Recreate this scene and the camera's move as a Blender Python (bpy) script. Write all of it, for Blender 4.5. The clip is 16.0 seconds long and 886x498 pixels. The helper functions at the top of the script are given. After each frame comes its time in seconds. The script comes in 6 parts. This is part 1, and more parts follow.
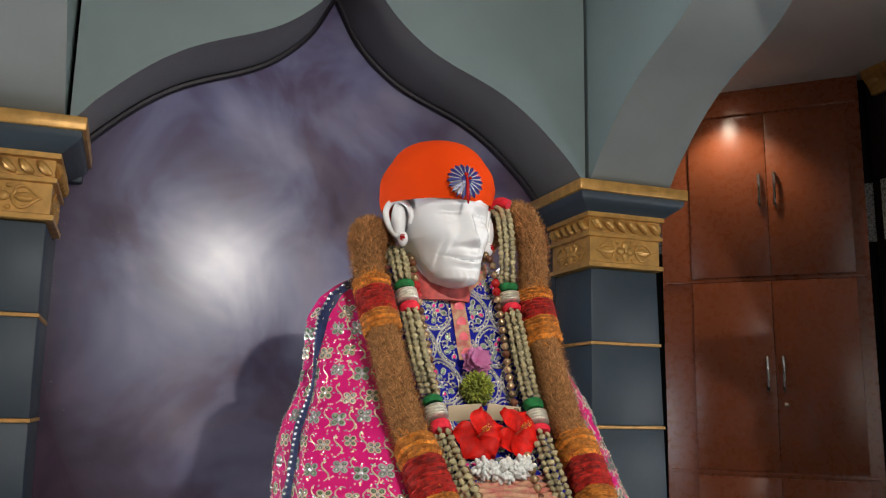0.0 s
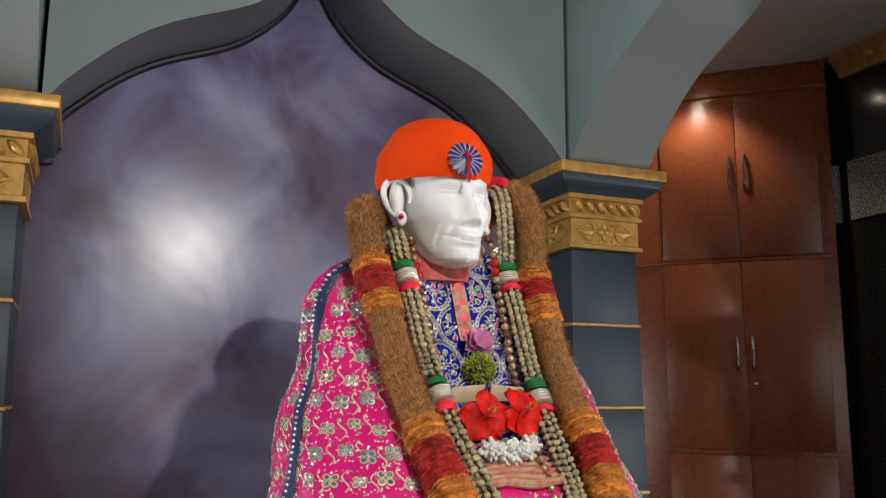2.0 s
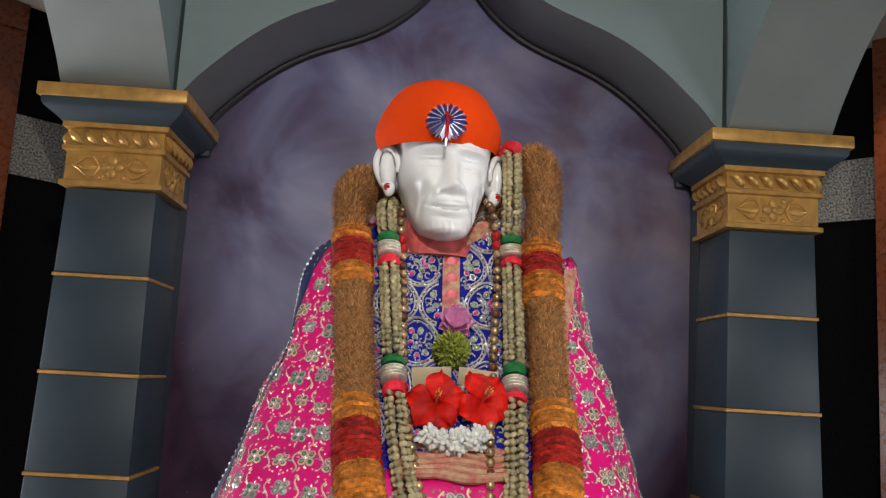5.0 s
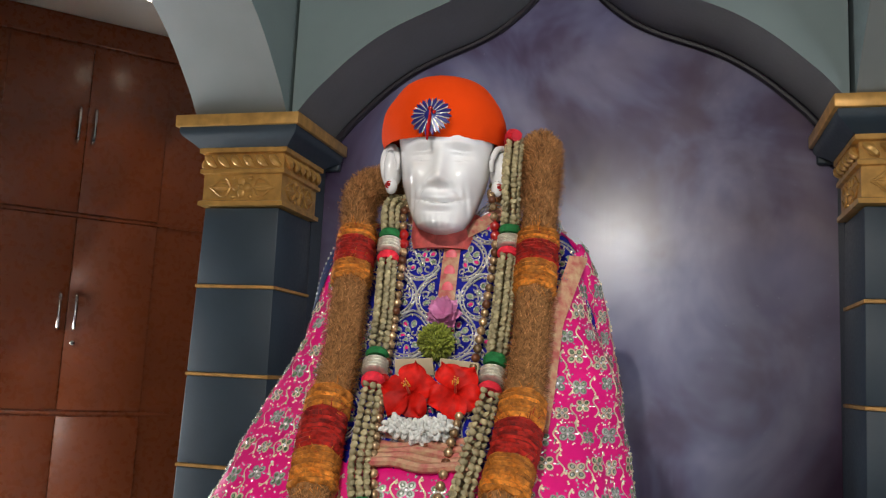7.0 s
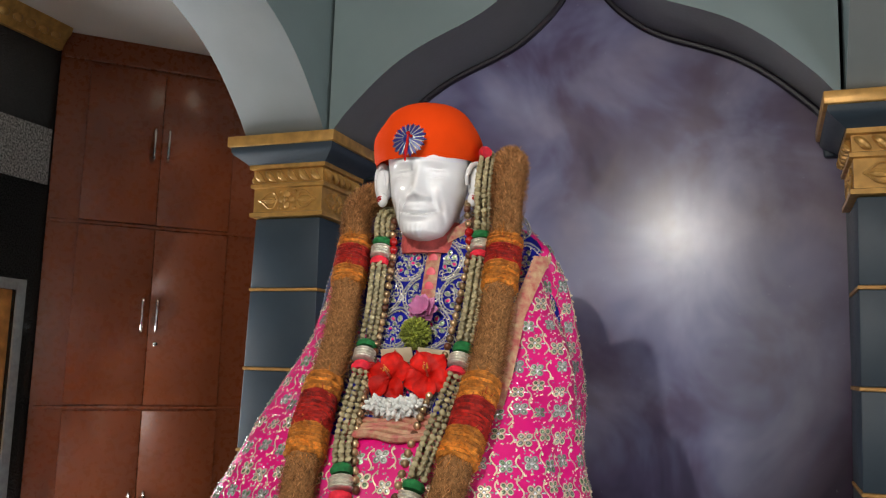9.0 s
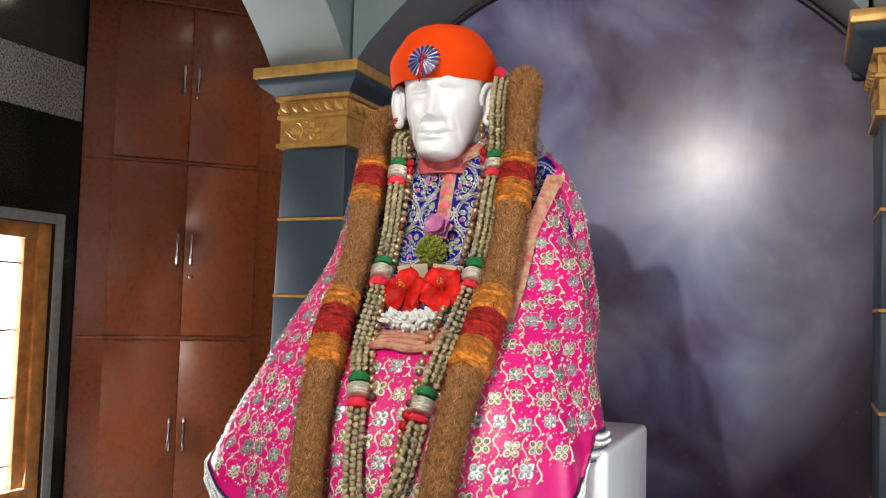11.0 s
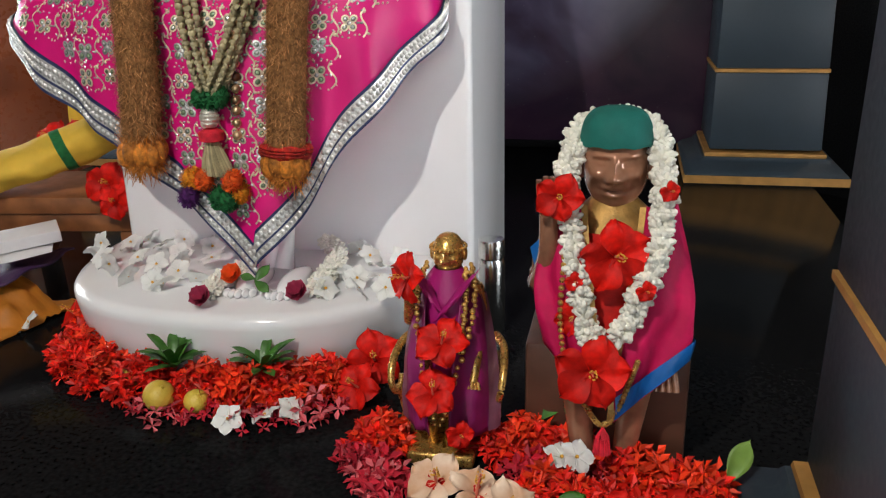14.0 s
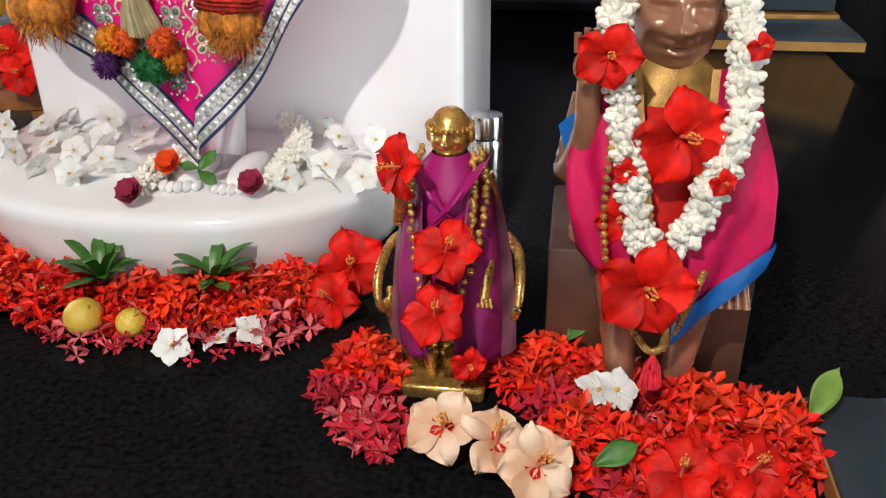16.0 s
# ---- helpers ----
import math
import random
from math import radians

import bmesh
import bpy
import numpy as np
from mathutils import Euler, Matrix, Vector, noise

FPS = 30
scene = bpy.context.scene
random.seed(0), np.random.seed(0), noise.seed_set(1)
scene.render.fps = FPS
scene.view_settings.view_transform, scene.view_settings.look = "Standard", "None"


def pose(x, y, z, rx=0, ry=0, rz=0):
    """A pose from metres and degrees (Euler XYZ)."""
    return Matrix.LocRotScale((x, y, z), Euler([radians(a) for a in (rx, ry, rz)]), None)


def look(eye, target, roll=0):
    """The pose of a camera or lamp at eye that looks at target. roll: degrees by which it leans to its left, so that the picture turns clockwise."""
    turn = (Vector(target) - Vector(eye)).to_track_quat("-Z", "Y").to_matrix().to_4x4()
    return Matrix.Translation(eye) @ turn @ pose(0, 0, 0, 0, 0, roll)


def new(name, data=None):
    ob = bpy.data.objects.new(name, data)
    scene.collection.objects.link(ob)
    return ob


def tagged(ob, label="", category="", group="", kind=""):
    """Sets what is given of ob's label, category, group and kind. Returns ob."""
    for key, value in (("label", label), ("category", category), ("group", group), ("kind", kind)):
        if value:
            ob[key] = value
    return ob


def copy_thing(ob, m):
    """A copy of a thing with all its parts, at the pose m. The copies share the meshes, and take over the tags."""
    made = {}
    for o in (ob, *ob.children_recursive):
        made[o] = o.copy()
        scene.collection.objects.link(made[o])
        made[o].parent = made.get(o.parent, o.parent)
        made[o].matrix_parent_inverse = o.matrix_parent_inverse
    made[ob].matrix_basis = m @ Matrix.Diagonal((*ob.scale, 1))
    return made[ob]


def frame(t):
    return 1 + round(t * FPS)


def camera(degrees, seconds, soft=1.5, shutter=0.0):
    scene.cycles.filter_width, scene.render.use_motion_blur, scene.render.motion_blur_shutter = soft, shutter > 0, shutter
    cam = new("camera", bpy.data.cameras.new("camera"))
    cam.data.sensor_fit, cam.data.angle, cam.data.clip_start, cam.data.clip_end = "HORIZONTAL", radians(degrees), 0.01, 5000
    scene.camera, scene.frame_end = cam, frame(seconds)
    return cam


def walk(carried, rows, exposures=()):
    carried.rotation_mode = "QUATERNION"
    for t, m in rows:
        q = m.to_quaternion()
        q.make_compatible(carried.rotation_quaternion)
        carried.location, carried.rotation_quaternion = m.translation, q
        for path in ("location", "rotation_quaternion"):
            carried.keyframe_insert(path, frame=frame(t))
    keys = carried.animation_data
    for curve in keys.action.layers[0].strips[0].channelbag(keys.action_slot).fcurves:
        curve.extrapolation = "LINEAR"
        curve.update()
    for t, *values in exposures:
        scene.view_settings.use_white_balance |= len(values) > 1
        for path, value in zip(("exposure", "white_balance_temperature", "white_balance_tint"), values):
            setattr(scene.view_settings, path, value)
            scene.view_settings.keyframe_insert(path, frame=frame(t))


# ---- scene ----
cam = camera(54.6, 16.0, soft=1.2)
METRES, EYE, TILT, LEAN, TURN = 2.5, 1.04, 0.0, 0.0, -20.06
ROWS = [
    (0.0, 0.0, 0.0, 0.0, -0.19, 10.49, -1.04),
    (0.5, -0.0364, -0.0076, -0.0023, -0.89, 10.34, -0.97),
    (1.0, -0.0654, -0.0047, -0.0029, -1.63, 10.08, -0.88),
    (1.5, -0.0601, 0.0019, -0.0024, -2.77, 9.87, -0.54),
    (2.0, -0.0356, 0.0125, -0.0024, -2.95, 9.49, -0.33),
    (2.5, 0.0151, 0.0123, -0.0005, -0.04, 9.17, -0.77),
    (3.0, 0.0558, 0.0221, -0.0034, 1.26, 8.89, -0.94),
    (3.5, 0.0911, 0.0537, -0.0054, 5.99, 8.8, -1.57),
    (6.0, 0.3016, 0.1363, -0.0055, 24.0, 8.46, -3.11),
    (6.5, 0.3457, 0.1628, -0.0058, 28.64, 8.43, -2.74),
    (7.0, 0.3952, 0.186, -0.0066, 34.44, 8.23, -2.71),
    (7.5, 0.438, 0.1834, -0.0135, 36.69, 8.09, -1.93),
    (8.0, 0.4806, 0.1631, -0.0105, 38.22, 7.96, -1.77),
    (10.5, 0.558, 0.1604, -0.0182, 42.55, 6.64, -1.76),
    (11.0, 0.5573, 0.1592, -0.0318, 42.98, 3.73, -1.54),
    (11.5, 0.5499, 0.1581, -0.0472, 42.85, 0.01, -1.38),
    (12.0, 0.5424, 0.1594, -0.0649, 41.98, -4.16, -1.16),
    (12.5, 0.5349, 0.1652, -0.0886, 38.69, -8.36, -0.75),
    (13.0, 0.5289, 0.1718, -0.1126, 35.93, -13.08, 0.69),
    (13.5, 0.5209, 0.1814, -0.128, 33.32, -16.26, 1.17),
    (14.0, 0.5143, 0.188, -0.1354, 31.86, -18.73, 1.22),
    (14.5, 0.5127, 0.1882, -0.1403, 30.55, -20.23, 0.97),
    (15.0, 0.5129, 0.1883, -0.1442, 29.1, -21.37, 0.94),
    (15.5, 0.4925, 0.2106, -0.1563, 28.1, -23.57, 0.65),
    (16.0, 0.4387, 0.2668, -0.1693, 28.56, -27.02, 0.81),
]
walk(cam, [(t, pose(0, 0, EYE, TILT, LEAN, TURN) @ pose(METRES * x, METRES * y, METRES * z, 90 + pitch, roll, yaw)) for t, x, y, z, yaw, pitch, roll in ROWS], exposures=[(0.0, 0.13), (1.5, 0.18), (3.0, 0.25), (6.0, -0.05), (8.0, 0.05), (10.5, 0.24), (11.5, 0.58), (12.5, 0.5), (13.0, 0.5), (13.5, 0.1), (14.5, 0.1), (15.0, 0.3), (15.5, 0.55), (16.0, 0.62)])

# ---------------------------------------------------------------- light
world = bpy.data.worlds.new("world")
scene.world = world
world.use_nodes = True
wn = world.node_tree
sky = wn.nodes.new("ShaderNodeTexSky")
sky.sky_type, sky.sun_disc = "NISHITA", False
sky.sun_elevation, sky.sun_rotation = radians(50), radians(200)
wn.links.new(sky.outputs[0], wn.nodes["Background"].inputs[0])
wn.nodes["Background"].inputs[1].default_value = 0.12


def lamp(name, kind, energy, colour, m, **kw):
    d = bpy.data.lights.new(name, kind)
    d.energy, d.color = energy, colour
    for k, v in kw.items():
        if k == "size":
            d.size = v
        elif k == "size_y":
            d.shape, d.size_y = "RECTANGLE", v
        elif k == "radius":
            d.shadow_soft_size = v
        elif k == "spot":
            d.spot_size, d.spot_blend = radians(v), 0.6
    ob = new(name, d)
    ob.matrix_basis = m
    return ob


SPOT = (0.69, -0.65, 2.17)
lamp("spot_light", "SPOT", 138, (1.0, 0.95, 0.88), look(SPOT, (0.7, 2.0, 0.9)), radius=0.022, spot=125)
lamp("doorway_daylight", "AREA", 16, (0.86, 0.93, 1.0), look((1.3, -2.55, 0.75), (0.8, 2.0, 0.6)), size=2.6, size_y=2.3)
lamp("window_daylight", "AREA", 72, (0.88, 0.94, 1.0), look((-2.62, 2.75, 0.6), (0.5, 1.9, 0.15)), size=1.4, size_y=1.5)
lamp("window_daylight", "AREA", 34, (0.82, 0.91, 1.0), look((3.9, 0.6, 0.7), (0.8, 1.0, 0.3)), size=1.4, size_y=1.5)
lamp("downlight_beam", "SPOT", 23, (1.0, 0.87, 0.68), look((3.046, 3.81, 2.86), (3.03, 3.79, 0)), radius=0.04, spot=110)
lamp("downlight_beam", "SPOT", 8, (1.0, 0.87, 0.68), look((-1.55, 3.86, 2.86), (-1.57, 3.9, 0)), radius=0.04, spot=100)


# ---------------------------------------------------------------- materials
def mat(name, colour, rough=0.5, metal=0.0, var=0.2, scale=6.0, bump=0.15, grain=150.0, second=None, coat=0.0, sheen=0.0, trans=0.0, sss=0.0, island=0.0, piece=0.0, spec=0.5):
    """A surface with broad mottling, fine grain relief and uneven gloss."""
    m = bpy.data.materials.new(name)
    m.use_nodes = True
    t = m.node_tree
    n, link = t.nodes, t.links.new
    b = n["Principled BSDF"]
    co = n.new("ShaderNodeTexCoord").outputs["Object"]
    big = n.new("ShaderNodeTexNoise")
    big.inputs["Scale"].default_value, big.inputs["Detail"].default_value = scale, 5
    fine = n.new("ShaderNodeTexNoise")
    fine.inputs["Scale"].default_value, fine.inputs["Detail"].default_value = grain, 3
    link(co, big.inputs["Vector"]), link(co, fine.inputs["Vector"])
    ramp = n.new("ShaderNodeValToRGB")
    lo = [c * (1 - var) for c in colour]
    hi = list(second) if second else [min(1, c * (1 + var)) for c in colour]
    ramp.color_ramp.elements[0].position, ramp.color_ramp.elements[1].position = 0.32, 0.68
    ramp.color_ramp.elements[0].color, ramp.color_ramp.elements[1].color = (*lo, 1), (*hi, 1)
    link(big.outputs["Fac"], ramp.inputs["Fac"])
    out = ramp.outputs["Color"]
    if island or piece:
        hsv = n.new("ShaderNodeHueSaturation")
        mr = n.new("ShaderNodeMapRange")
        k = island or piece
        mr.inputs["To Min"].default_value, mr.inputs["To Max"].default_value = 1 - k, 1 + k
        if island:
            link(n.new("ShaderNodeNewGeometry").outputs["Random Per Island"], mr.inputs["Value"])
        else:
            link(n.new("ShaderNodeObjectInfo").outputs["Random"], mr.inputs["Value"])
        link(mr.outputs[0], hsv.inputs["Value"]), link(out, hsv.inputs["Color"])
        out = hsv.outputs["Color"]
    link(out, b.inputs["Base Color"])
    rr = n.new("ShaderNodeMapRange")
    rr.inputs["To Min"].default_value, rr.inputs["To Max"].default_value = max(0.02, rough * 0.8), min(1, rough * 1.2)
    link(fine.outputs["Fac"], rr.inputs["Value"]), link(rr.outputs[0], b.inputs["Roughness"])
    bp = n.new("ShaderNodeBump")
    bp.inputs["Strength"].default_value, bp.inputs["Distance"].default_value = bump, 0.002
    link(fine.outputs["Fac"], bp.inputs["Height"]), link(bp.outputs[0], b.inputs["Normal"])
    b.inputs["Metallic"].default_value = metal
    b.inputs["Specular IOR Level"].default_value = spec
    b.inputs["Coat Weight"].default_value = coat
    b.inputs["Coat Roughness"].default_value = 0.08
    b.inputs["Sheen Weight"].default_value = sheen
    b.inputs["Transmission Weight"].default_value = trans
    if sss:
        b.inputs["Subsurface Weight"].default_value = sss
        b.inputs["Subsurface Radius"].default_value = (0.02, 0.018, 0.016)
        b.inputs["Subsurface Scale"].default_value = 0.4
    return m


def glow(name, colour, strength):
    m = bpy.data.materials.new(name)
    m.use_nodes = True
    b = m.node_tree.nodes["Principled BSDF"]
    b.inputs["Base Color"].default_value = (*colour, 1)
    b.inputs["Emission Color"].default_value, b.inputs["Emission Strength"].default_value = (*colour, 1), strength
    return m


def cloudy_panel():
    """Airbrushed purple, slate and dusty rose under a clear gloss."""
    m = mat("painted_panel", (0.1, 0.08, 0.17), rough=0.25, bump=0.03, grain=60)
    t = m.node_tree
    n, link = t.nodes, t.links.new
    b = n["Principled BSDF"]
    co = [x for x in n if x.bl_idname == "ShaderNodeTexCoord"][0].outputs["Object"]

    def cloud(scale, detail, shift, warp=0.6):
        mp = n.new("ShaderNodeMapping")
        mp.inputs["Location"].default_value = shift
        x = n.new("ShaderNodeTexNoise")
        x.inputs["Scale"].default_value, x.inputs["Detail"].default_value, x.inputs["Distortion"].default_value = scale, detail, warp
        link(co, mp.inputs["Vector"]), link(mp.outputs[0], x.inputs["Vector"])
        return x.outputs["Fac"]

    def ramp(fac, *stops):
        r = n.new("ShaderNodeValToRGB")
        r.color_ramp.elements.remove(r.color_ramp.elements[1])
        for i, (p, c) in enumerate(stops):
            e = r.color_ramp.elements[0] if i == 0 else r.color_ramp.elements.new(p)
            e.position, e.color = p, (*c, 1)
        link(fac, r.inputs["Fac"])
        return r.outputs["Color"]

    def mix(f, a, c):
        x = n.new("ShaderNodeMix")
        x.data_type = "RGBA"
        link(f, x.inputs["Factor"]), link(a, x.inputs[6]), link(c, x.inputs[7])
        return x.outputs[2]

    base = ramp(cloud(1.9, 4, (0.3, 0, 0.9)), (0.3, (0.055, 0.028, 0.066)), (0.45, (0.125, 0.1, 0.19)), (0.56, (0.215, 0.21, 0.36)), (0.72, (0.37, 0.37, 0.55)))
    rose = ramp(cloud(2.6, 5, (5, 1, 2)), (0.3, (0.075, 0.03, 0.05)), (0.7, (0.5, 0.41, 0.42)))
    out = mix(ramp(cloud(1.3, 3, (2, 7, 4)), (0.45, (0, 0, 0)), (0.75, (0.55, 0.55, 0.55))), base, rose)
    # colour goes to dark purple away from the upper middle of the panel
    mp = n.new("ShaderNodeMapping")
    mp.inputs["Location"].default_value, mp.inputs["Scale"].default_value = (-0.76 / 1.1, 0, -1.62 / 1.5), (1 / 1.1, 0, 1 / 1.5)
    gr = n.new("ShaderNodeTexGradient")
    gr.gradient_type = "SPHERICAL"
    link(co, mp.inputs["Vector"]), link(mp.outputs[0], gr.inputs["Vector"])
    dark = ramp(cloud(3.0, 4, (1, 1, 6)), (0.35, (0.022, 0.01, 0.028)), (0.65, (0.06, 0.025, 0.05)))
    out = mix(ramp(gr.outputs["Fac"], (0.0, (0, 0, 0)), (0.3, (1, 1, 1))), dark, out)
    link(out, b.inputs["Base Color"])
    # vertical streaks left by the roller
    mp = n.new("ShaderNodeMapping")
    mp.inputs["Scale"].default_value = (90, 1, 2.2)
    streak = n.new("ShaderNodeTexNoise")
    streak.inputs["Scale"].default_value, streak.inputs["Detail"].default_value = 1.0, 3
    link(co, mp.inputs["Vector"]), link(mp.outputs[0], streak.inputs["Vector"])
    bp = n.new("ShaderNodeBump")
    bp.inputs["Strength"].default_value, bp.inputs["Distance"].default_value = 0.09, 0.002
    link(streak.outputs["Fac"], bp.inputs["Height"]), link(bp.outputs[0], b.inputs["Normal"])
    return m


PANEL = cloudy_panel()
SAGE = mat("sage_grey_paint", (0.2, 0.255, 0.255), rough=0.45, var=0.06, scale=3, bump=0.12, grain=90)
SLATE = mat("slate_blue_paint", (0.029, 0.045, 0.06), rough=0.5, var=0.14, scale=4, bump=0.12, grain=90)
GOLD = mat("gold_paint", (0.55, 0.3, 0.08), rough=0.38, metal=0.35, var=0.2, scale=25, bump=0.25, grain=120)
GOLD_LINE = mat("dull_gold_line", (0.5, 0.26, 0.07), rough=0.5, metal=0.2, var=0.2, scale=20)
GRANITE = mat("polished_black_granite", (0.008, 0.008, 0.009), rough=0.1, var=0.6, scale=120, bump=0.003, second=(0.0125, 0.0125, 0.013), spec=0.02)
WALL_GRANITE = mat("black_granite_cladding", (0.012, 0.012, 0.012), rough=0.14, var=0.6, scale=120, bump=0.02, second=(0.035, 0.034, 0.032))
GREY_GRANITE = mat("speckled_grey_granite", (0.2, 0.2, 0.19), rough=0.25, var=0.75, scale=90, bump=0.02, second=(0.5, 0.49, 0.46))
FLOOR = mat("pale_polished_floor", (0.42, 0.41, 0.39), rough=0.16, var=0.15, scale=5, bump=0.02)
LAMINATE = mat("reddish_brown_laminate", (0.235, 0.06, 0.021), rough=0.28, var=0.08, scale=3, bump=0.02, grain=30)
CEIL = mat("off_white_ceiling_paint", (0.76, 0.72, 0.66), rough=0.8, var=0.05, scale=2)
CHROME = mat("brushed_steel", (0.72, 0.71, 0.68), rough=0.22, metal=1.0, var=0.05, scale=20, bump=0.02)
MARBLE = mat("white_polished_marble", (0.9, 0.89, 0.885), rough=0.16, var=0.03, scale=5, bump=0.012, second=(0.92, 0.915, 0.92), sss=0.05)
TEAK = mat("orange_varnished_teak", (0.62, 0.26, 0.07), rough=0.3, var=0.3, scale=14, bump=0.1, coat=0.3)
PINK = mat("magenta_silk", (0.77, 0.004, 0.2), rough=0.42, var=0.1, scale=9, bump=0.1, grain=500)
BLUE = mat("royal_blue_brocade", (0.006, 0.009, 0.25), rough=0.6, var=0.3, scale=40, bump=0.3, grain=300, spec=0.15)
ORANGE = mat("saffron_orange_cloth", (0.82, 0.06, 0.002), rough=0.85, var=0.06, scale=8, bump=0.3, grain=600, spec=0.15)
BROWN_GRASS = mat("dried_brown_grass", (0.43, 0.205, 0.078), rough=0.85, var=0.35, scale=70, bump=0.2, island=0.68, spec=0.2)
MARIGOLD = mat("ochre_orange_petals", (0.56, 0.19, 0.02), rough=0.8, var=0.45, scale=120, bump=1.0, island=0.35)
DARK_RED = mat("dark_red_velvet", (0.36, 0.012, 0.006), rough=0.85, var=0.5, scale=120, bump=1.0, island=0.3)
SEED = mat("pale_olive_seeds", (0.4, 0.34, 0.19), rough=0.5, var=0.2, scale=60, island=0.3)


# ---------------------------------------------------------------- shapes
def part(name, bm, material, parent=None, label="", smooth=True, angle=40):
    me = bpy.data.meshes.new(name)
    bmesh.ops.recalc_face_normals(bm, faces=bm.faces)
    bm.to_mesh(me)
    bm.free()
    for k in (material if isinstance(material, (list, tuple)) else [material]):
        me.materials.append(k)
    if smooth:
        me.shade_smooth()
        me.set_sharp_from_angle(angle=radians(angle))
    ob = new(name, me)
    if parent is not None:
        ob.parent = parent
    if label:
        ob["label"] = label
    return ob


def empty(name, label, category, group="", kind="", at=(0, 0, 0)):
    ob = new(name)
    ob.location = at
    ob.empty_display_size = 0.05
    return tagged(ob, label, category, group, kind)


def box(bm, x0, x1, y0, y1, z0, z1, bevel=0.0, m=None, seg=2):
    r = bmesh.ops.create_cube(bm, size=1)
    vs = r["verts"]
    for v in vs:
        v.co = Vector(((x0 + x1) / 2 + v.co.x * (x1 - x0), (y0 + y1) / 2 + v.co.y * (y1 - y0), (z0 + z1) / 2 + v.co.z * (z1 - z0)))
    if bevel:
        es = list({e for v in vs for e in v.link_edges})
        rb = bmesh.ops.bevel(bm, geom=es, offset=bevel, segments=seg, affect="EDGES", profile=0.5)
        vs = list({v for f in rb["faces"] for v in f.verts} | {v for v in vs if v.is_valid})
    if m is not None:
        bmesh.ops.transform(bm, matrix=m, verts=vs)
    return bm


def bx(*a, **k):
    return box(bmesh.new(), *a, **k)


def loft(bm, rings, cap=True, closed=True):
    rows = [[bm.verts.new(p) for p in r] for r in rings]
    n = len(rows[0])
    for a, b in zip(rows, rows[1:]):
        for i in range(n if closed else n - 1):
            bm.faces.new((a[i], a[(i + 1) % n], b[(i + 1) % n], b[i]))
    if cap and closed:
        bm.faces.new(rows[0]), bm.faces.new(rows[-1])
    return rows


def turned(bm, profile, n=24, at=(0, 0, 0)):
    """A body of revolution about z from (radius, height) pairs."""
    loft(bm, [[Vector((at[0] + max(r, 1e-4) * math.cos(2 * math.pi * i / n), at[1] + max(r, 1e-4) * math.sin(2 * math.pi * i / n), at[2] + z)) for i in range(n)] for r, z in profile])
    return bm


def smooth_line(pts, n):
    """n + 1 points along a Catmull-Rom line through pts."""
    p = [Vector(q) for q in pts]
    p = [2 * p[0] - p[1]] + p + [2 * p[-1] - p[-2]]
    out = []
    for k in range(n + 1):
        s = k / n * (len(p) - 3)
        i = min(int(s), len(p) - 4)
        t = s - i
        a, b, c, d = p[i:i + 4]
        out.append(0.5 * (2 * b + (c - a) * t + (2 * a - 5 * b + 4 * c - d) * t * t + (3 * b - a - 3 * c + d) * t ** 3))
    return out


def tube(bm, pts, radius, n=8, cap=True):
    """A round bar along pts; radius is a number or a function of 0..1."""
    pts = [Vector(p) for p in pts]
    rings = []
    up = Vector((0.13, 0.21, 0.97))
    for i, p in enumerate(pts):
        d = (pts[min(i + 1, len(pts) - 1)] - pts[max(i - 1, 0)]).normalized()
        s = d.cross(up)
        s = s.normalized() if s.length > 1e-3 else d.cross(Vector((1, 0, 0))).normalized()
        u = s.cross(d)
        r = radius(i / max(1, len(pts) - 1)) if callable(radius) else radius
        rings.append([p + r * (math.cos(2 * math.pi * k / n) * s + math.sin(2 * math.pi * k / n) * u) for k in range(n)])
    loft(bm, rings, cap)
    return bm


BALLS = {}


def blob(bm, at, r, u=10, v=7, m=None):
    """A ball or ellipsoid added to bm."""
    if (u, v) not in BALLS:
        vs = [Vector((0, 0, -1))]
        for j in range(1, v):
            p = -math.pi / 2 + math.pi * j / v
            vs += [Vector((math.cos(p) * math.cos(2 * math.pi * i / u), math.cos(p) * math.sin(2 * math.pi * i / u), math.sin(p))) for i in range(u)]
        vs.append(Vector((0, 0, 1)))
        fs = [(0, 1 + (i + 1) % u, 1 + i) for i in range(u)]
        for j in range(v - 2):
            o = 1 + j * u
            fs += [(o + i, o + (i + 1) % u, o + u + (i + 1) % u, o + u + i) for i in range(u)]
        o = 1 + (v - 2) * u
        fs += [(o + i, o + (i + 1) % u, len(vs) - 1) for i in range(u)]
        BALLS[u, v] = (vs, fs)
    r = r if isinstance(r, (tuple, list)) else (r, r, r)
    mm = Matrix.Translation(at) @ (m or Matrix()) @ Matrix.Diagonal((*r, 1))
    vs, fs = BALLS[u, v]
    made = [bm.verts.new(mm @ p) for p in vs]
    for f in fs:
        bm.faces.new([made[i] for i in f])
    return bm


def lerp_table(table, z):
    """Rows of (z, values...) in rising z, smoothly blended."""
    if z <= table[0][0]:
        return table[0][1:]
    for a, b in zip(table, table[1:]):
        if z <= b[0]:
            t = (z - a[0]) / (b[0] - a[0])
            return [p + (q - p) * t for p, q in zip(a[1:], b[1:])]
    return table[-1][1:]


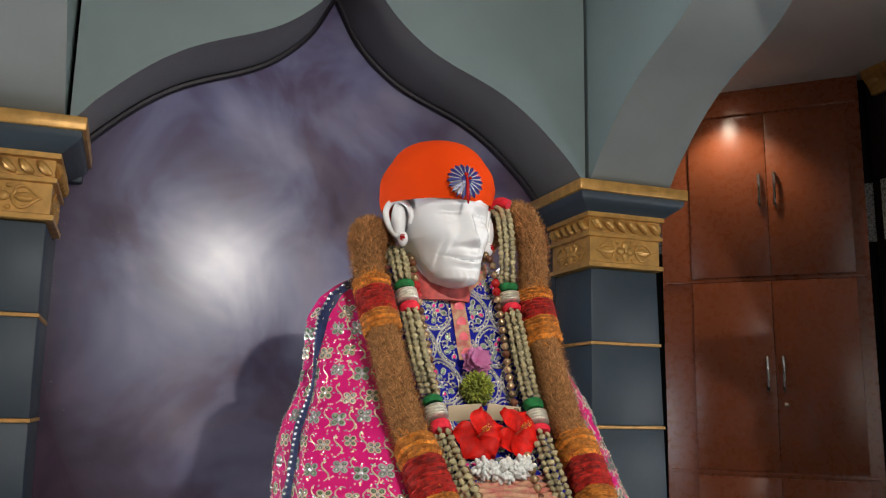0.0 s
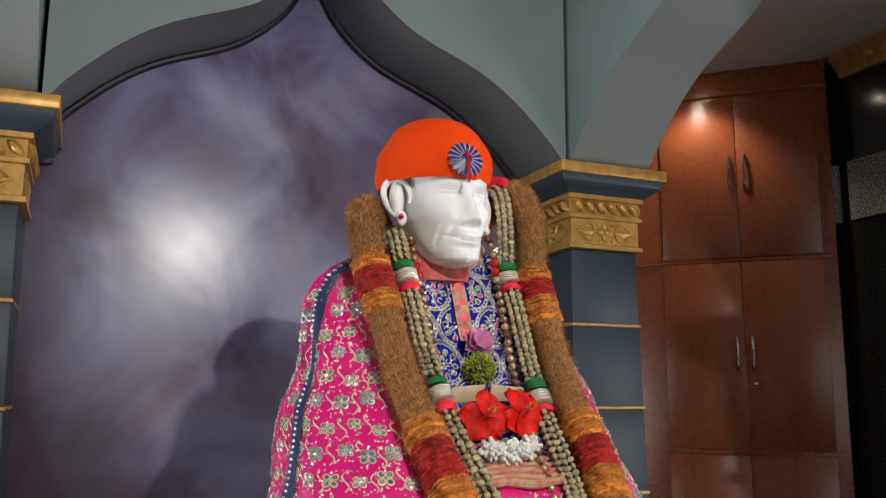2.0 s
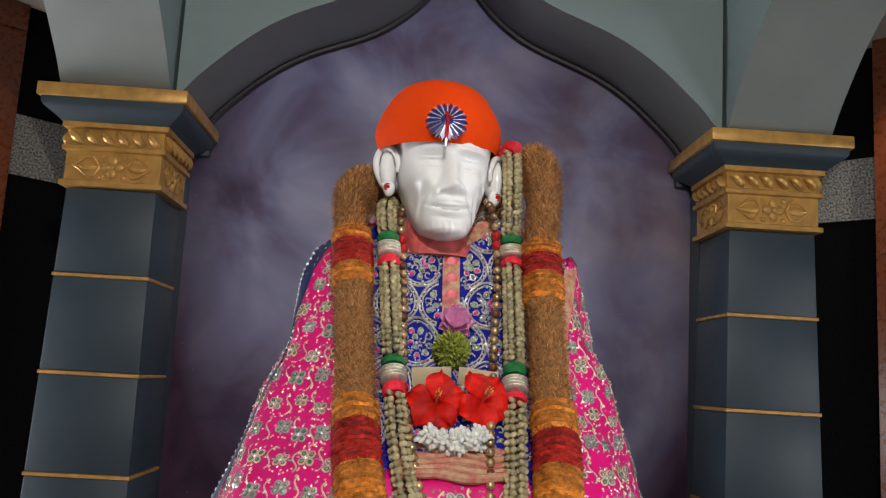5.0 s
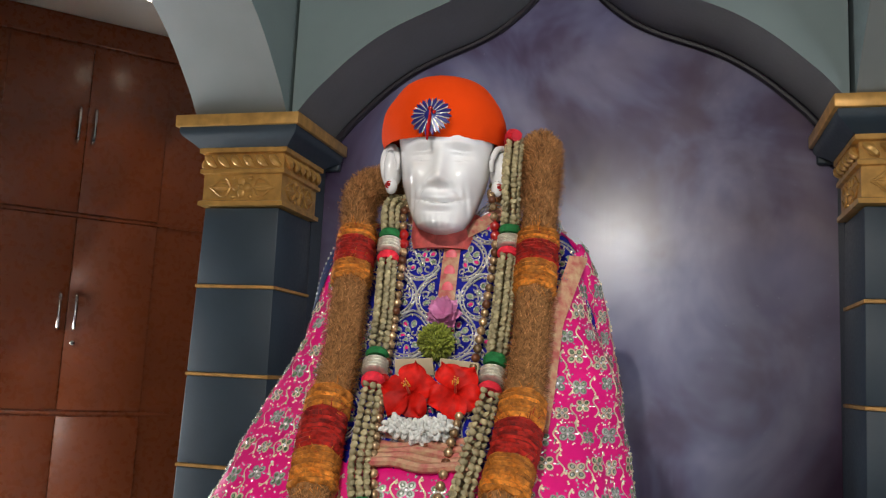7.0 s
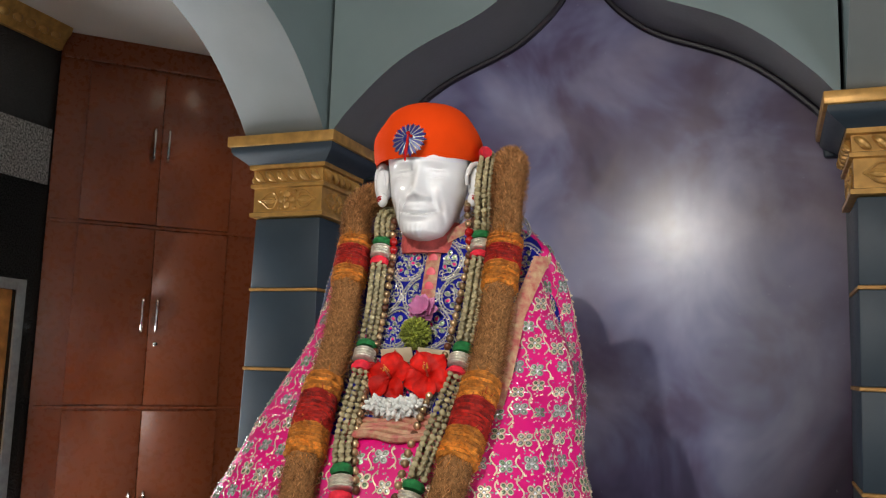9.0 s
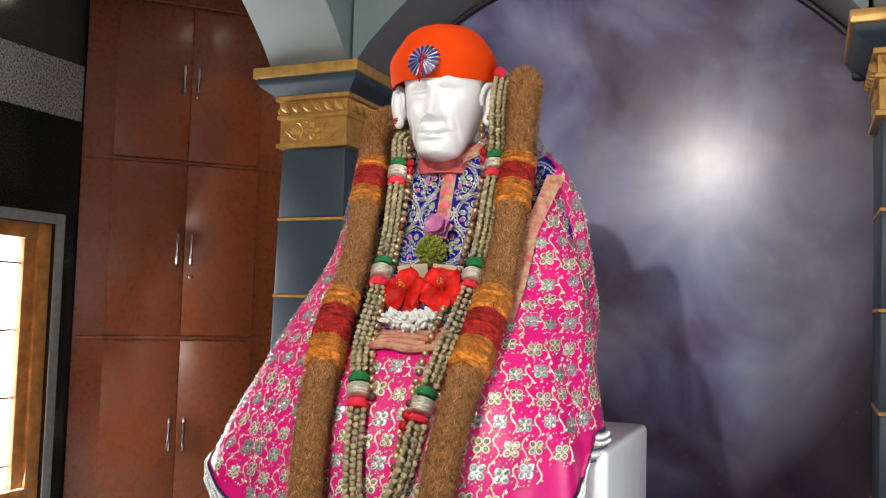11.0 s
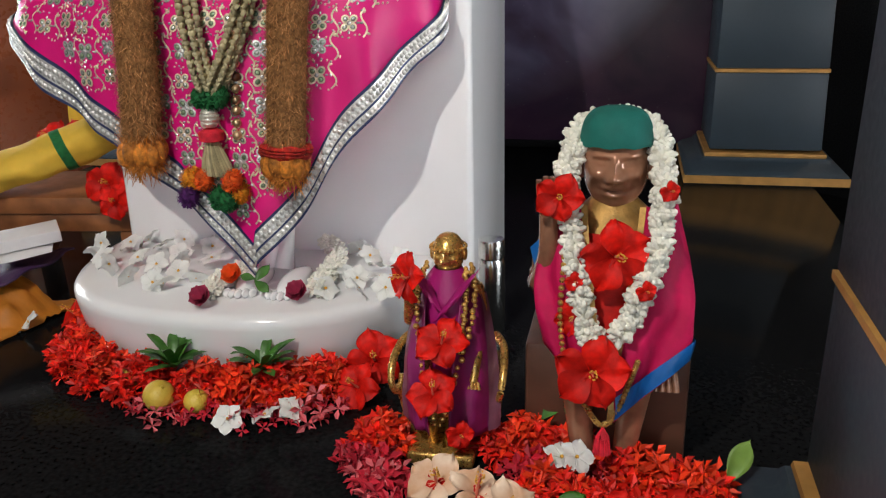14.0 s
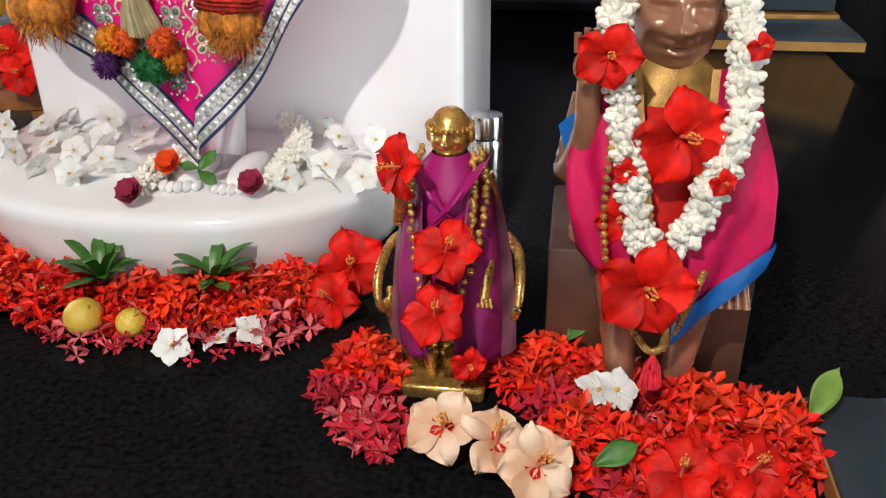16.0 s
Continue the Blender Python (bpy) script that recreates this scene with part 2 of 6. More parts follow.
# ---------------------------------------------------------------- the room
MID = 0.70                      # middle of the niche
PANEL_Y, FACE_Y = 3.29, 2.85    # painted panel; front of the arch
CEIL_Z, LOW_Z = 2.92, -0.57     # ceiling; floor round the platform
X0, X1 = -2.5, 3.80             # side walls

tagged(part("platform", bx(-0.56, 1.96, -2.2, 3.6, -0.5, 0, bevel=0.006), GRANITE), "polished black granite platform under the statue", "platform", kind="structure")
tagged(part("floor", bx(-4, MID, -4, 6, LOW_Z - 0.1, LOW_Z), FLOOR), "pale polished floor round the platform", "floor", kind="structure")
tagged(part("floor", bx(MID, 5.5, -4, 6, LOW_Z - 0.1, LOW_Z), GRANITE), "black polished granite floor beside the platform", "floor", kind="structure")
tagged(part("ceiling", bx(-4, 5.5, -4, 6, CEIL_Z, CEIL_Z + 0.1), CEIL), "plain off-white painted ceiling", "ceiling", kind="structure")

ARCH = [(0.925, 1.915), (0.90, 1.935), (0.86, 1.985), (0.80, 2.045), (0.73, 2.11), (0.66, 2.165), (0.59, 2.21), (0.52, 2.245), (0.44, 2.278), (0.36, 2.31), (0.28, 2.35), (0.21, 2.4), (0.14, 2.465), (0.085, 2.535), (0.04, 2.62), (0.0, 2.7)]


def arch_wall(half, depth, z_top=CEIL_Z, splay=0.0):
    """A wall over an ogee opening, along x, centred, from y = 0 to depth."""
    bm = bmesh.new()
    k = half / 0.925
    low = [(-u * k, z) for u, z in ARCH] + [(u * k, z) for u, z in reversed(ARCH[:-1])]
    low = [(p.x, p.y) for p in smooth_line([(a, b, 0) for a, b in low[:16]], 45)] + [(p.x, p.y) for p in smooth_line([(a, b, 0) for a, b in low[15:]], 45)][1:]
    rows = []
    for y in (0, depth):
        rows.append(([bm.verts.new((x * (1 - splay * y), y, z - splay * y)) for x, z in low], [bm.verts.new((x, y, z_top)) for x, z in low]))
    (a, at), (b, bt) = rows
    for i in range(len(low) - 1):
        bm.faces.new((a[i], a[i + 1], at[i + 1], at[i]))
        bm.faces.new((b[i + 1], b[i], bt[i], bt[i + 1]))
        bm.faces.new((a[i + 1], a[i], b[i], b[i + 1])).material_index = 1
    bm.faces.new((a[0], at[0], bt[0], b[0]))
    bm.faces.new((a[-1], b[-1], bt[-1], at[-1]))
    return bm


PALE = mat("pale_grey_paint", (0.215, 0.232, 0.226), rough=0.5, var=0.08, scale=3, bump=0.1, grain=90)
SOFFIT = mat("dark_grey_paint", (0.185, 0.182, 0.182), rough=0.5, var=0.08, scale=3, bump=0.1, grain=90)
arch_back = tagged(part("wall_niche_arch", arch_wall(0.925, 0.418, splay=-0.05), [SAGE, SOFFIT], angle=35), "sage grey wall with an ogee arch over the niche", "wall", kind="structure")
arch_back.location = (MID, FACE_Y, 0)
edge = [(-a * 1.012, b + 0.012) for a, b in ARCH] + [(a * 1.012, b + 0.012) for a, b in reversed(ARCH[:-1])]
bm = bmesh.new()
for half in (edge[:16], edge[15:]):
    tube(bm, smooth_line([(MID + a, PANEL_Y - 0.012, b) for a, b in half], 45), 0.014, 8)
tagged(part("trim_arch_edge", bm, mat("blackish_purple_paint", (0.012, 0.008, 0.016), rough=0.5)), "thin blackish bead where the arch meets the panel", "trim", kind="structure")
for side in (-1, 1):
    o = tagged(part("wall_side_arch", arch_wall(0.95, 0.36), [SAGE, PALE], angle=35), "sage grey ogee side arch between two columns", "wall", kind="structure")
    o.matrix_basis = pose(MID + side * 0.94, 1.9, 0, 0, 0, 90 if side < 0 else -90)
    tagged(part("wall_pier", bx(MID + side * 0.94 if side > 0 else MID - 1.30, MID + side * 1.30 if side > 0 else MID - 0.94, FACE_Y + 0.002, 3.266, 1.9, CEIL_Z - 0.002), SAGE), "sage grey wall above a column", "wall", kind="structure")
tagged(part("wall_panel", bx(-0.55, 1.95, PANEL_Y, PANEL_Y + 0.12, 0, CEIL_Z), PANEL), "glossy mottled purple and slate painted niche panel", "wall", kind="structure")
tagged(part("baseboard", bx(-0.24, 1.64, PANEL_Y - 0.015, PANEL_Y - 0.001, 0.0, 0.028, bevel=0.003), GRANITE), "black granite skirting below the painted panel", "baseboard", kind="structure")


def column_thing(name, cx, cy, label):
    """A square slate column with gold joints, carved capital and moulded cap."""
    col = empty(name, label, "column", "columns", at=(cx, cy, 0))
    w, foot = 0.148, 0.172

    def ring(prof):
        bm = bmesh.new()
        loft(bm, [[Vector((sx * r, sy * r, z)) for sx, sy in ((-1, -1), (1, -1), (1, 1), (-1, 1))] for r, z in prof])
        return bm

    def half(z):
        """The shaft tapers from its foot to the capital."""
        return foot + (w - foot) * (z - 0.09) / 1.5
    part("plinth", ring([(foot + 0.075, 0), (foot + 0.075, 0.03), (foot + 0.06, 0.045), (foot + 0.03, 0.06), (foot + 0.02, 0.075)]), SLATE, col)
    part("plinth_band", ring([(foot + 0.078, 0.001), (foot + 0.078, 0.026)]), GOLD_LINE, col, "gold band round the plinth")
    part("plinth_bead", ring([(foot + 0.012, 0.075), (foot + 0.014, 0.08), (foot + 0.012, 0.088)]), GOLD_LINE, col, "thin gold bead")
    joints = [0.09, 0.347, 0.663, 0.98, 1.295, 1.59]
    for z0, z1 in zip(joints, joints[1:]):
        bm = ring([(half(z0), z0 + 0.006), (half(z1), z1 - 0.006)])
        bmesh.ops.bevel(bm, geom=list(bm.edges), offset=0.006, segments=2, affect="EDGES", profile=0.5)
        part("shaft_block", bm, SLATE, col)
        if z1 < 1.5:
            h = half(z1)
            part("joint", ring([(h - 0.004, z1 - 0.007), (h + 0.003, z1 - 0.005), (h + 0.003, z1 + 0.005), (h - 0.004, z1 + 0.007)]), GOLD_LINE, col, "thin gold joint line")
    part("capital", ring([(w + 0.004, 1.588), (w + 0.02, 1.59), (w + 0.02, 1.606), (w + 0.008, 1.61), (w + 0.008, 1.706), (w + 0.02, 1.71), (w + 0.02, 1.724), (w + 0.012, 1.728), (w + 0.012, 1.782), (w + 0.026, 1.786), (w + 0.026, 1.803)]), GOLD, col, "gold carved capital")
    for a in range(4):
        rot = pose(0, 0, 0, 0, 0, 90 * a)
        bm = bmesh.new()
        f = -(w + 0.009)
        for i in range(4):     # broad petals of the flower
            an = math.pi * i / 2
            blob(bm, (0.02 * math.cos(an), f, 1.658 + 0.02 * math.sin(an)), (0.02, 0.009, 0.016), 10, 8, Matrix.Rotation(-an, 4, "Y"))
        blob(bm, (0, f - 0.007, 1.658), (0.011, 0.007, 0.011), 10, 7)
        for s in (-1, 1):      # pointed leaf with a rolled rim and a midrib
            for up in (-1, 1):
                tube(bm, smooth_line([(s * 0.044, f, 1.658), (s * 0.06, f - 0.002, 1.658 + up * 0.03), (s * 0.085, f - 0.002, 1.658 + up * 0.031), (s * 0.112, f - 0.001, 1.658 + up * 0.01), (s * 0.13, f, 1.658)], 16), lambda q: 0.0058 * (1 - 0.45 * q), 7)
            blob(bm, (s * 0.08, f, 1.658), (0.032, 0.006, 0.016), 12, 8)
            tube(bm, [(s * 0.05, f - 0.006, 1.658), (s * 0.128, f - 0.002, 1.658)], 0.0032, 6)
            for up in (-1, 1):
                blob(bm, (s * 0.034, f, 1.658 + up * 0.034), (0.010, 0.006, 0.008), 8, 6)
        bm.transform(rot)
        part("carved_scroll", bm, GOLD, col, "raised flower and leaf scroll")
        bm = bmesh.new()
        for i in range(6):     # slanting rope of leaves below the cap
            x = -0.128 + 0.256 * i / 5
            tube(bm, smooth_line([(x - 0.022, -(w + 0.012), 1.774), (x - 0.008, -(w + 0.021), 1.764), (x + 0.008, -(w + 0.021), 1.746), (x + 0.022, -(w + 0.012), 1.736)], 8), lambda q: 0.006 + 0.009 * math.sin(math.pi * q), 8)
        bm.transform(rot)
        part("leaf_band", bm, GOLD, col, "row of slanting carved leaves")
    part("cap_moulding", ring([(w + 0.03, 1.803), (w + 0.036, 1.81), (w + 0.052, 1.822), (w + 0.074, 1.838), (w + 0.082, 1.85), (w + 0.082, 1.868)]), SLATE, col)
    part("cap_slab", bx(-w - 0.095, w + 0.095, -w - 0.095, w + 0.095, 1.868, 1.912, bevel=0.005), GOLD, col, "gold painted cap slab")
    return col


COL_Y = 3.03
col_r = column_thing("column", 1.812, COL_Y, "slate blue square column with gold joints and carved gold capital")
for x, y in ((-0.412, COL_Y), (1.782, 0.83), (-0.44, 0.72)):
    copy_thing(col_r, pose(x, y, 0))

# cap returns run back to the panel along the niche sides
for s in (-1, 1):
    xa, xb = (1.595, 1.664) if s > 0 else (-0.264, -0.195)
    tagged(part("trim_cap_return", bx(xa, xb, 3.286 - 0.03, PANEL_Y - 0.001, 1.81, 1.905, bevel=0.01), SLATE), "slate blue cap return along the niche", "trim", kind="structure")
    tagged(part("wall_niche_side", bx(*((1.664, 1.96) if s > 0 else (-0.56, -0.264)), 3.18, PANEL_Y - 0.002, 0.0, 1.9), SLATE), "slate blue niche side wall behind a column", "wall", kind="structure")


def wall_slab(name, a, b, z0, z1, thick, material, label, holes=()):
    """An upright wall from a to b (plan), with rectangular holes (s0, s1, z0, z1)."""
    a, b = Vector((*a, 0)), Vector((*b, 0))
    length = (b - a).length
    ss = sorted({0, length, *[h[0] for h in holes], *[h[1] for h in holes]})
    zs = sorted({z0, z1, *[h[2] for h in holes], *[h[3] for h in holes]})
    bm = bmesh.new()
    for s0, s1 in zip(ss, ss[1:]):
        for q0, q1 in zip(zs, zs[1:]):
            if not any(h[0] <= s0 and s1 <= h[1] and h[2] <= q0 and q1 <= h[3] for h in holes):
                box(bm, s0, s1, 0, thick, q0, q1)
    bmesh.ops.remove_doubles(bm, verts=bm.verts, dist=1e-5)
    o = tagged(part(name, bm, material, smooth=False), label, "wall", kind="structure")
    o.matrix_basis = pose(a.x, a.y, 0, 0, 0, math.degrees(math.atan2(b.y - a.y, b.x - a.x)))
    return o


WZ0, WZ1 = -0.2, 1.36
wall_w = wall_slab("wall_west", (X0, -2.7), (X0, 3.72), LOW_Z, CEIL_Z, 0.2, WALL_GRANITE, "polished black granite wall with a window", holes=((4.75, 6.22, WZ0, WZ1),))
wall_e = wall_slab("wall_east", (X1, 3.5), (X1, -2.7), LOW_Z, CEIL_Z, 0.2, WALL_GRANITE, "polished black granite wall with a window", holes=((2.2, 3.7, WZ0, WZ1),))
wall_slab("wall_north_west", (X0 - 0.05, 3.66), (-0.8, 5.41), LOW_Z, CEIL_Z, 0.2, GRANITE, "black granite wall behind the cupboards")
wall_slab("wall_north_east", (2.1, 5.26), (X1 + 0.05, 3.49), LOW_Z, CEIL_Z, 0.2, GRANITE, "black granite wall behind the cupboards")
wall_slab("trim_granite_band", (X0 - 0.041, 3.651), (-0.791, 5.401), 1.98, 2.31, 0.01, GREY_GRANITE, "speckled grey granite band on the black wall")
wall_slab("trim_granite_band", (2.091, 5.251), (X1 + 0.041, 3.481), 1.98, 2.31, 0.01, GREY_GRANITE, "speckled grey granite band on the black wall")
wall_slab("wall_north", (-0.9, 5.3), (2.3, 5.3), LOW_Z, CEIL_Z, 0.2, GRANITE, "black granite wall behind the niche")
wall_slab("wall_south", (X1, -2.7), (X0, -2.7), LOW_Z, CEIL_Z, 0.2, CEIL, "plain wall with a wide doorway", holes=((1.25, 3.9, LOW_Z, 2.0),))
for s, x, ya, yb in ((1, X0, -2.6, 3.66), (-1, X1, -2.6, 3.44)):
    xa, xb = (x, x + 0.012) if s > 0 else (x - 0.012, x)
    tagged(part("trim_granite_band", bx(xa, xb, ya, yb, 1.98, 2.31, bevel=0.002), GREY_GRANITE), "speckled grey granite band on the black wall", "trim", kind="structure")
    bm = bmesh.new()
    prof = [(0, 2.79), (0.03, 2.79), (0.035, 2.81), (0.06, 2.85), (0.09, 2.88), (0.1, 2.918), (0, 2.918)]
    loft(bm, [[Vector((x + s * p, y, z)) for p, z in prof] for y in (ya, yb)])
    for i in range(int((yb - ya) / 0.09)):
        y = ya + 0.05 + i * 0.09
        blob(bm, (x + s * 0.062, y, 2.85), (0.018, 0.035, 0.028), 8, 6)
    tagged(part("trim_cornice", bm, GOLD), "gold carved cornice below the ceiling", "trim", kind="structure")


def window_thing(name, x, y0, y1, s):
    """A teak window: frame, mullion, bars; s is the side the room lies on."""
    w = empty(name, "orange varnished teak window with iron bars and bright daylight", "window", kind="structure", at=(x, (y0 + y1) / 2, WZ0))
    W, H = (y1 - y0) / 2, WZ1 - WZ0
    xs = sorted((-s * 0.02, -s * 0.12))
    for nm, b in (("window_frame", (*xs, -W, -W + 0.09, 0, H)), ("window_frame", (*xs, W - 0.09, W, 0, H)), ("window_frame", (*xs, -W + 0.09, W - 0.09, H - 0.09, H)), ("window_sill", (*xs, -W + 0.09, W - 0.09, 0, 0.09)), ("mullion", (*xs, -0.04, 0.04, 0.09, H - 0.09))):
        part(nm, bx(*b, bevel=0.006), TEAK, w)
    for b in ((-W + 0.091, -W + 0.165, 0.091, H - 0.091), (W - 0.165, W - 0.091, 0.091, H - 0.091)):
        part("sash", bx(*sorted((-s * 0.04, -s * 0.085)), *b, bevel=0.005), TEAK, w)
    for i in range(4):
        z = 0.22 + i * 0.37
        bm = tube(bmesh.new(), [(-s * 0.07, -W + 0.08, z), (-s * 0.07, W - 0.08, z)], 0.007, 8)
        part("bar", bm, CHROME, w, "thin iron window bar")
    xs2 = sorted((s * 0.001, s * 0.014))
    for b in ((*xs2, -W - 0.06, -W, -0.06, H + 0.06), (*xs2, W, W + 0.06, -0.06, H + 0.06), (*xs2, -W, W, H, H + 0.06), (*xs2, -W, W, -0.06, 0)):
        part("architrave", bx(*b, bevel=0.003), GREY_STONE, w, "grey stone surround")
    return w


GREY_STONE = mat("grey_stone_surround", (0.3, 0.31, 0.31), rough=0.4, var=0.15, scale=30)
window_thing("window_1", X0, 2.05, 3.52, 1)
window_thing("window_2", X1, -0.2, 1.3, -1)
DAY = glow("bright_daylight", (0.93, 0.97, 1.0), 5.0)
tagged(part("backdrop", bx(X0 - 0.75, X0 - 0.7, 1.4, 4.4, -0.6, 2.0), DAY), "overexposed daylight outside the window", "backdrop", kind="structure")
tagged(part("backdrop", bx(X1 + 0.7, X1 + 0.75, -0.9, 2.0, -0.6, 2.0), DAY), "overexposed daylight outside the window", "backdrop", kind="structure")


def cupboard(name, at, turn, left, right):
    """A tall built-in cupboard: plinth, frame, three tiers of paired doors."""
    c = empty(name, "tall reddish brown laminate cupboard with paired steel handles", "cupboard", "corner cupboards", at=at)
    c.rotation_euler = (0, 0, radians(turn))
    D = 0.3
    part("body", bx(left, right, 0, D, 0, CEIL_Z - LOW_Z - 0.003, bevel=0.003), LAMINATE, c)
    o = -LOW_Z
    tiers = [(0.09, o + 0.7), (o + 0.735, o + 1.77), (o + 1.80, o + 2.74)]
    for k, (z0, z1) in enumerate(tiers):
        for s in (-1, 1):
            xs = sorted((s * 0.0015, s * 0.43))
            d = part("door", bx(*xs, -0.018, -0.0005, z0, z1, bevel=0.003), LAMINATE, c)
            hz = [o + 0.14, o + 1.255, o + 2.295][k]
            h = 0.097
            bm = bmesh.new()
            tube(bm, smooth_line([(s * 0.041, -0.016, hz - h), (s * 0.041, -0.04, hz - h + 0.02), (s * 0.041, -0.046, hz), (s * 0.041, -0.04, hz + h - 0.02), (s * 0.041, -0.016, hz + h)], 16), lambda q: 0.0075 + 0.004 * abs(2 * q - 1), 8)
            part("handle", bm, CHROME, d, "slim steel bow handle")
        if k == 1:
            bm = turned(bmesh.new(), [(0.013, 0), (0.013, 0.006), (0.009, 0.01), (0, 0.011)], 14)
            bm.transform(pose(0.045, -0.017, o + 1.09, 90))
            part("lock", bm, CHROME, c, "small round steel lock")
    for z in (o + 0.718, o + 1.785, o + 2.77):
        part("rail", bx(left + 0.02, right - 0.02, -0.012, -0.0005, z - 0.009, z + 0.009, bevel=0.003), LAMINATE, c)
    return c


cupboard("cupboard", (3.365, 3.835, LOW_Z), -45, -0.6, 0.5)
cupboard("cupboard", (-2.06, 4.095, LOW_Z), 45, -0.6, 0.7)


def downlight(at):
    d = empty("downlight", "small round recessed ceiling light, lit", "downlight", "ceiling downlights", at=at)
    part("rim", turned(bmesh.new(), [(0.045, 0), (0.059, -0.003), (0.061, -0.008), (0.054, -0.012), (0.045, -0.01)], 28), CEIL, d)
    part("lens", turned(bmesh.new(), [(0.045, -0.0115), (0.044, -0.015), (0.025, -0.0175), (0, -0.018)], 24), glow("lamp_lens", (1.0, 0.86, 0.66), 12.0), d, "glowing warm lens")


downlight((3.046, 3.81, CEIL_Z))
downlight((-1.55, 3.86, CEIL_Z))

# ---------------------------------------------------------------- the seated statue
NEXP = 2.6
#        z     x left  x right  front  widest  back
BODY = [(0.15, 0.2, 1.047, 1.352, 1.57, 2.0), (0.5, 0.2, 1.047, 1.368, 1.57, 2.0), (0.6, 0.198, 1.054, 1.372, 1.58, 2.0), (0.7, 0.235, 1.06, 1.39, 1.61, 2.0), (0.78, 0.27, 1.045, 1.425, 1.65, 2.0), (0.86, 0.295, 1.02, 1.475, 1.68, 2.0), (0.93, 0.315, 1.008, 1.535, 1.73, 2.0), (1.0, 0.33, 0.998, 1.6, 1.78, 1.99), (1.08, 0.358, 0.982, 1.65, 1.82, 1.98), (1.16, 0.375, 0.966, 1.69, 1.84, 1.97), (1.23, 0.382, 0.947, 1.715, 1.85, 1.95), (1.275, 0.399, 0.928, 1.735, 1.83, 1.93), (1.305, 0.434, 0.908, 1.752, 1.84, 1.91), (1.33, 0.479, 0.875, 1.765, 1.845, 1.9), (1.352, 0.534, 0.81, 1.78, 1.85, 1.89)]


def sect(th, z, inset=0.0):
    """A point of the draped body; th is 0 at the front, rising to the east side."""
    xl, xr, yf, ym, yb = lerp_table(BODY, z)
    cx, w = (xl + xr) / 2, (xr - xl) / 2 - inset
    c, s = math.sin(th), math.cos(th)
    d = (ym - yf if s > 0 else yb - ym) - inset
    k = (abs(c) ** NEXP + abs(s) ** NEXP) ** (-1 / NEXP)
    return Vector((cx + w * k * c, ym - d * k * s, z))


def front_y(x, z, inset=0.0):
    xl, xr, yf, ym, yb = lerp_table(BODY, z)
    u = min(0.999, abs(x - (xl + xr) / 2) / ((xr - xl) / 2 - inset))
    return ym - (ym - yf - inset) * (1 - u ** NEXP) ** (1 / NEXP)


def hem(x, th):
    """Height of the lower edge of the shawl, pointed in the middle."""
    if abs(th) > 1.45:
        return 0.60 if th < 0 else 0.66
    if x < 0.73:
        d = 0.73 - x
        return 0.162 + 1.12 * min(d, 0.13) + 0.68 * max(0, d - 0.13)
    return 0.162 + (x - 0.73) * 1.27 + 0.012 * math.sin(x * 34 + 2.2) + 0.01


def cloth_point(th, z, inset=0.0):
    p = sect(th, z, inset)
    side = min(1.0, abs(th) / 1.2)
    n = Vector((math.sin(th), -math.cos(th), 0))
    fold = 0.010 * side * math.sin(th * 9 + z * (16 if th > 0 else 5) + 2 * noise.noise(p * 5))
    fold += 0.006 * math.sin(p.x * 62 + 1.5 * noise.noise(p * 6)) * max(0, min(1, (0.8 - z) / 0.3)) * (0.4 + side)
    fold += 0.012 * noise.noise(p * 7.0) * (0.35 + side)
    return p + n * fold


# pedestal with a rounded front lip
ped = bmesh.new()
rings = []
for r, z in ((0.315, 0.0), (0.326, 0.006), (0.336, 0.03), (0.344, 0.07), (0.35, 0.105), (0.35, 0.118), (0.344, 0.127), (0.33, 0.132)):
    ring = []
    for i in range(72):
        a = 2 * math.pi * i / 72
        c, s = math.cos(a), math.sin(a)
        k = (abs(c) ** 2.5 + abs(s) ** 2.5) ** (-1 / 2.5)
        ring.append(Vector((0.653 + r * 1.03 * k * c, min(1.598, 1.59 + r * k * s * 1.02), z)))
    rings.append(ring)
loft(ped, rings)
tagged(part("pedestal", ped, MARBLE, angle=60), "white polished marble pedestal with a rounded front", "pedestal")
tagged(part("throne", bx(0.325, 1.085, 1.60, 2.06, 0.0, 0.682, bevel=0.014, seg=4), MARBLE), "plain white marble block seat behind the pedestal", "throne")
# marble figure: one plain mesh
fig = bmesh.new()
loft(fig, [[sect(2 * math.pi * i / 40, z, 0.045) for i in range(40)] for z in (0.685, 0.76, 0.84, 0.92, 1.0, 1.1, 1.2, 1.25)])
HX = 0.642
HEAD = [(1.295, 0.014, 1.676, 1.74), (1.301, 0.034, 1.665, 1.76), (1.308, 0.046, 1.658, 1.79), (1.325, 0.057, 1.654, 1.82), (1.345, 0.066, 1.652, 1.85), (1.37, 0.075, 1.652, 1.875), (1.40, 0.085, 1.656, 1.89), (1.43, 0.090, 1.660, 1.90), (1.46, 0.094, 1.657, 1.91), (1.49, 0.098, 1.655, 1.91), (1.52, 0.098, 1.665, 1.905), (1.56, 0.085, 1.69, 1.88)]


def turn_head(p):
    """The face looks a little to the east."""
    return HEAD_TURN @ p


HEAD_TURN = Matrix.Translation((HX, 1.785, 0)) @ Matrix.Rotation(radians(9), 4, "Z") @ Matrix.Translation((-HX, -1.785, 0))


def bump(x, z, cx, cz, sx, sz, h):
    return h * math.exp(-((x - cx) / sx) ** 2 - ((z - cz) / sz) ** 2)


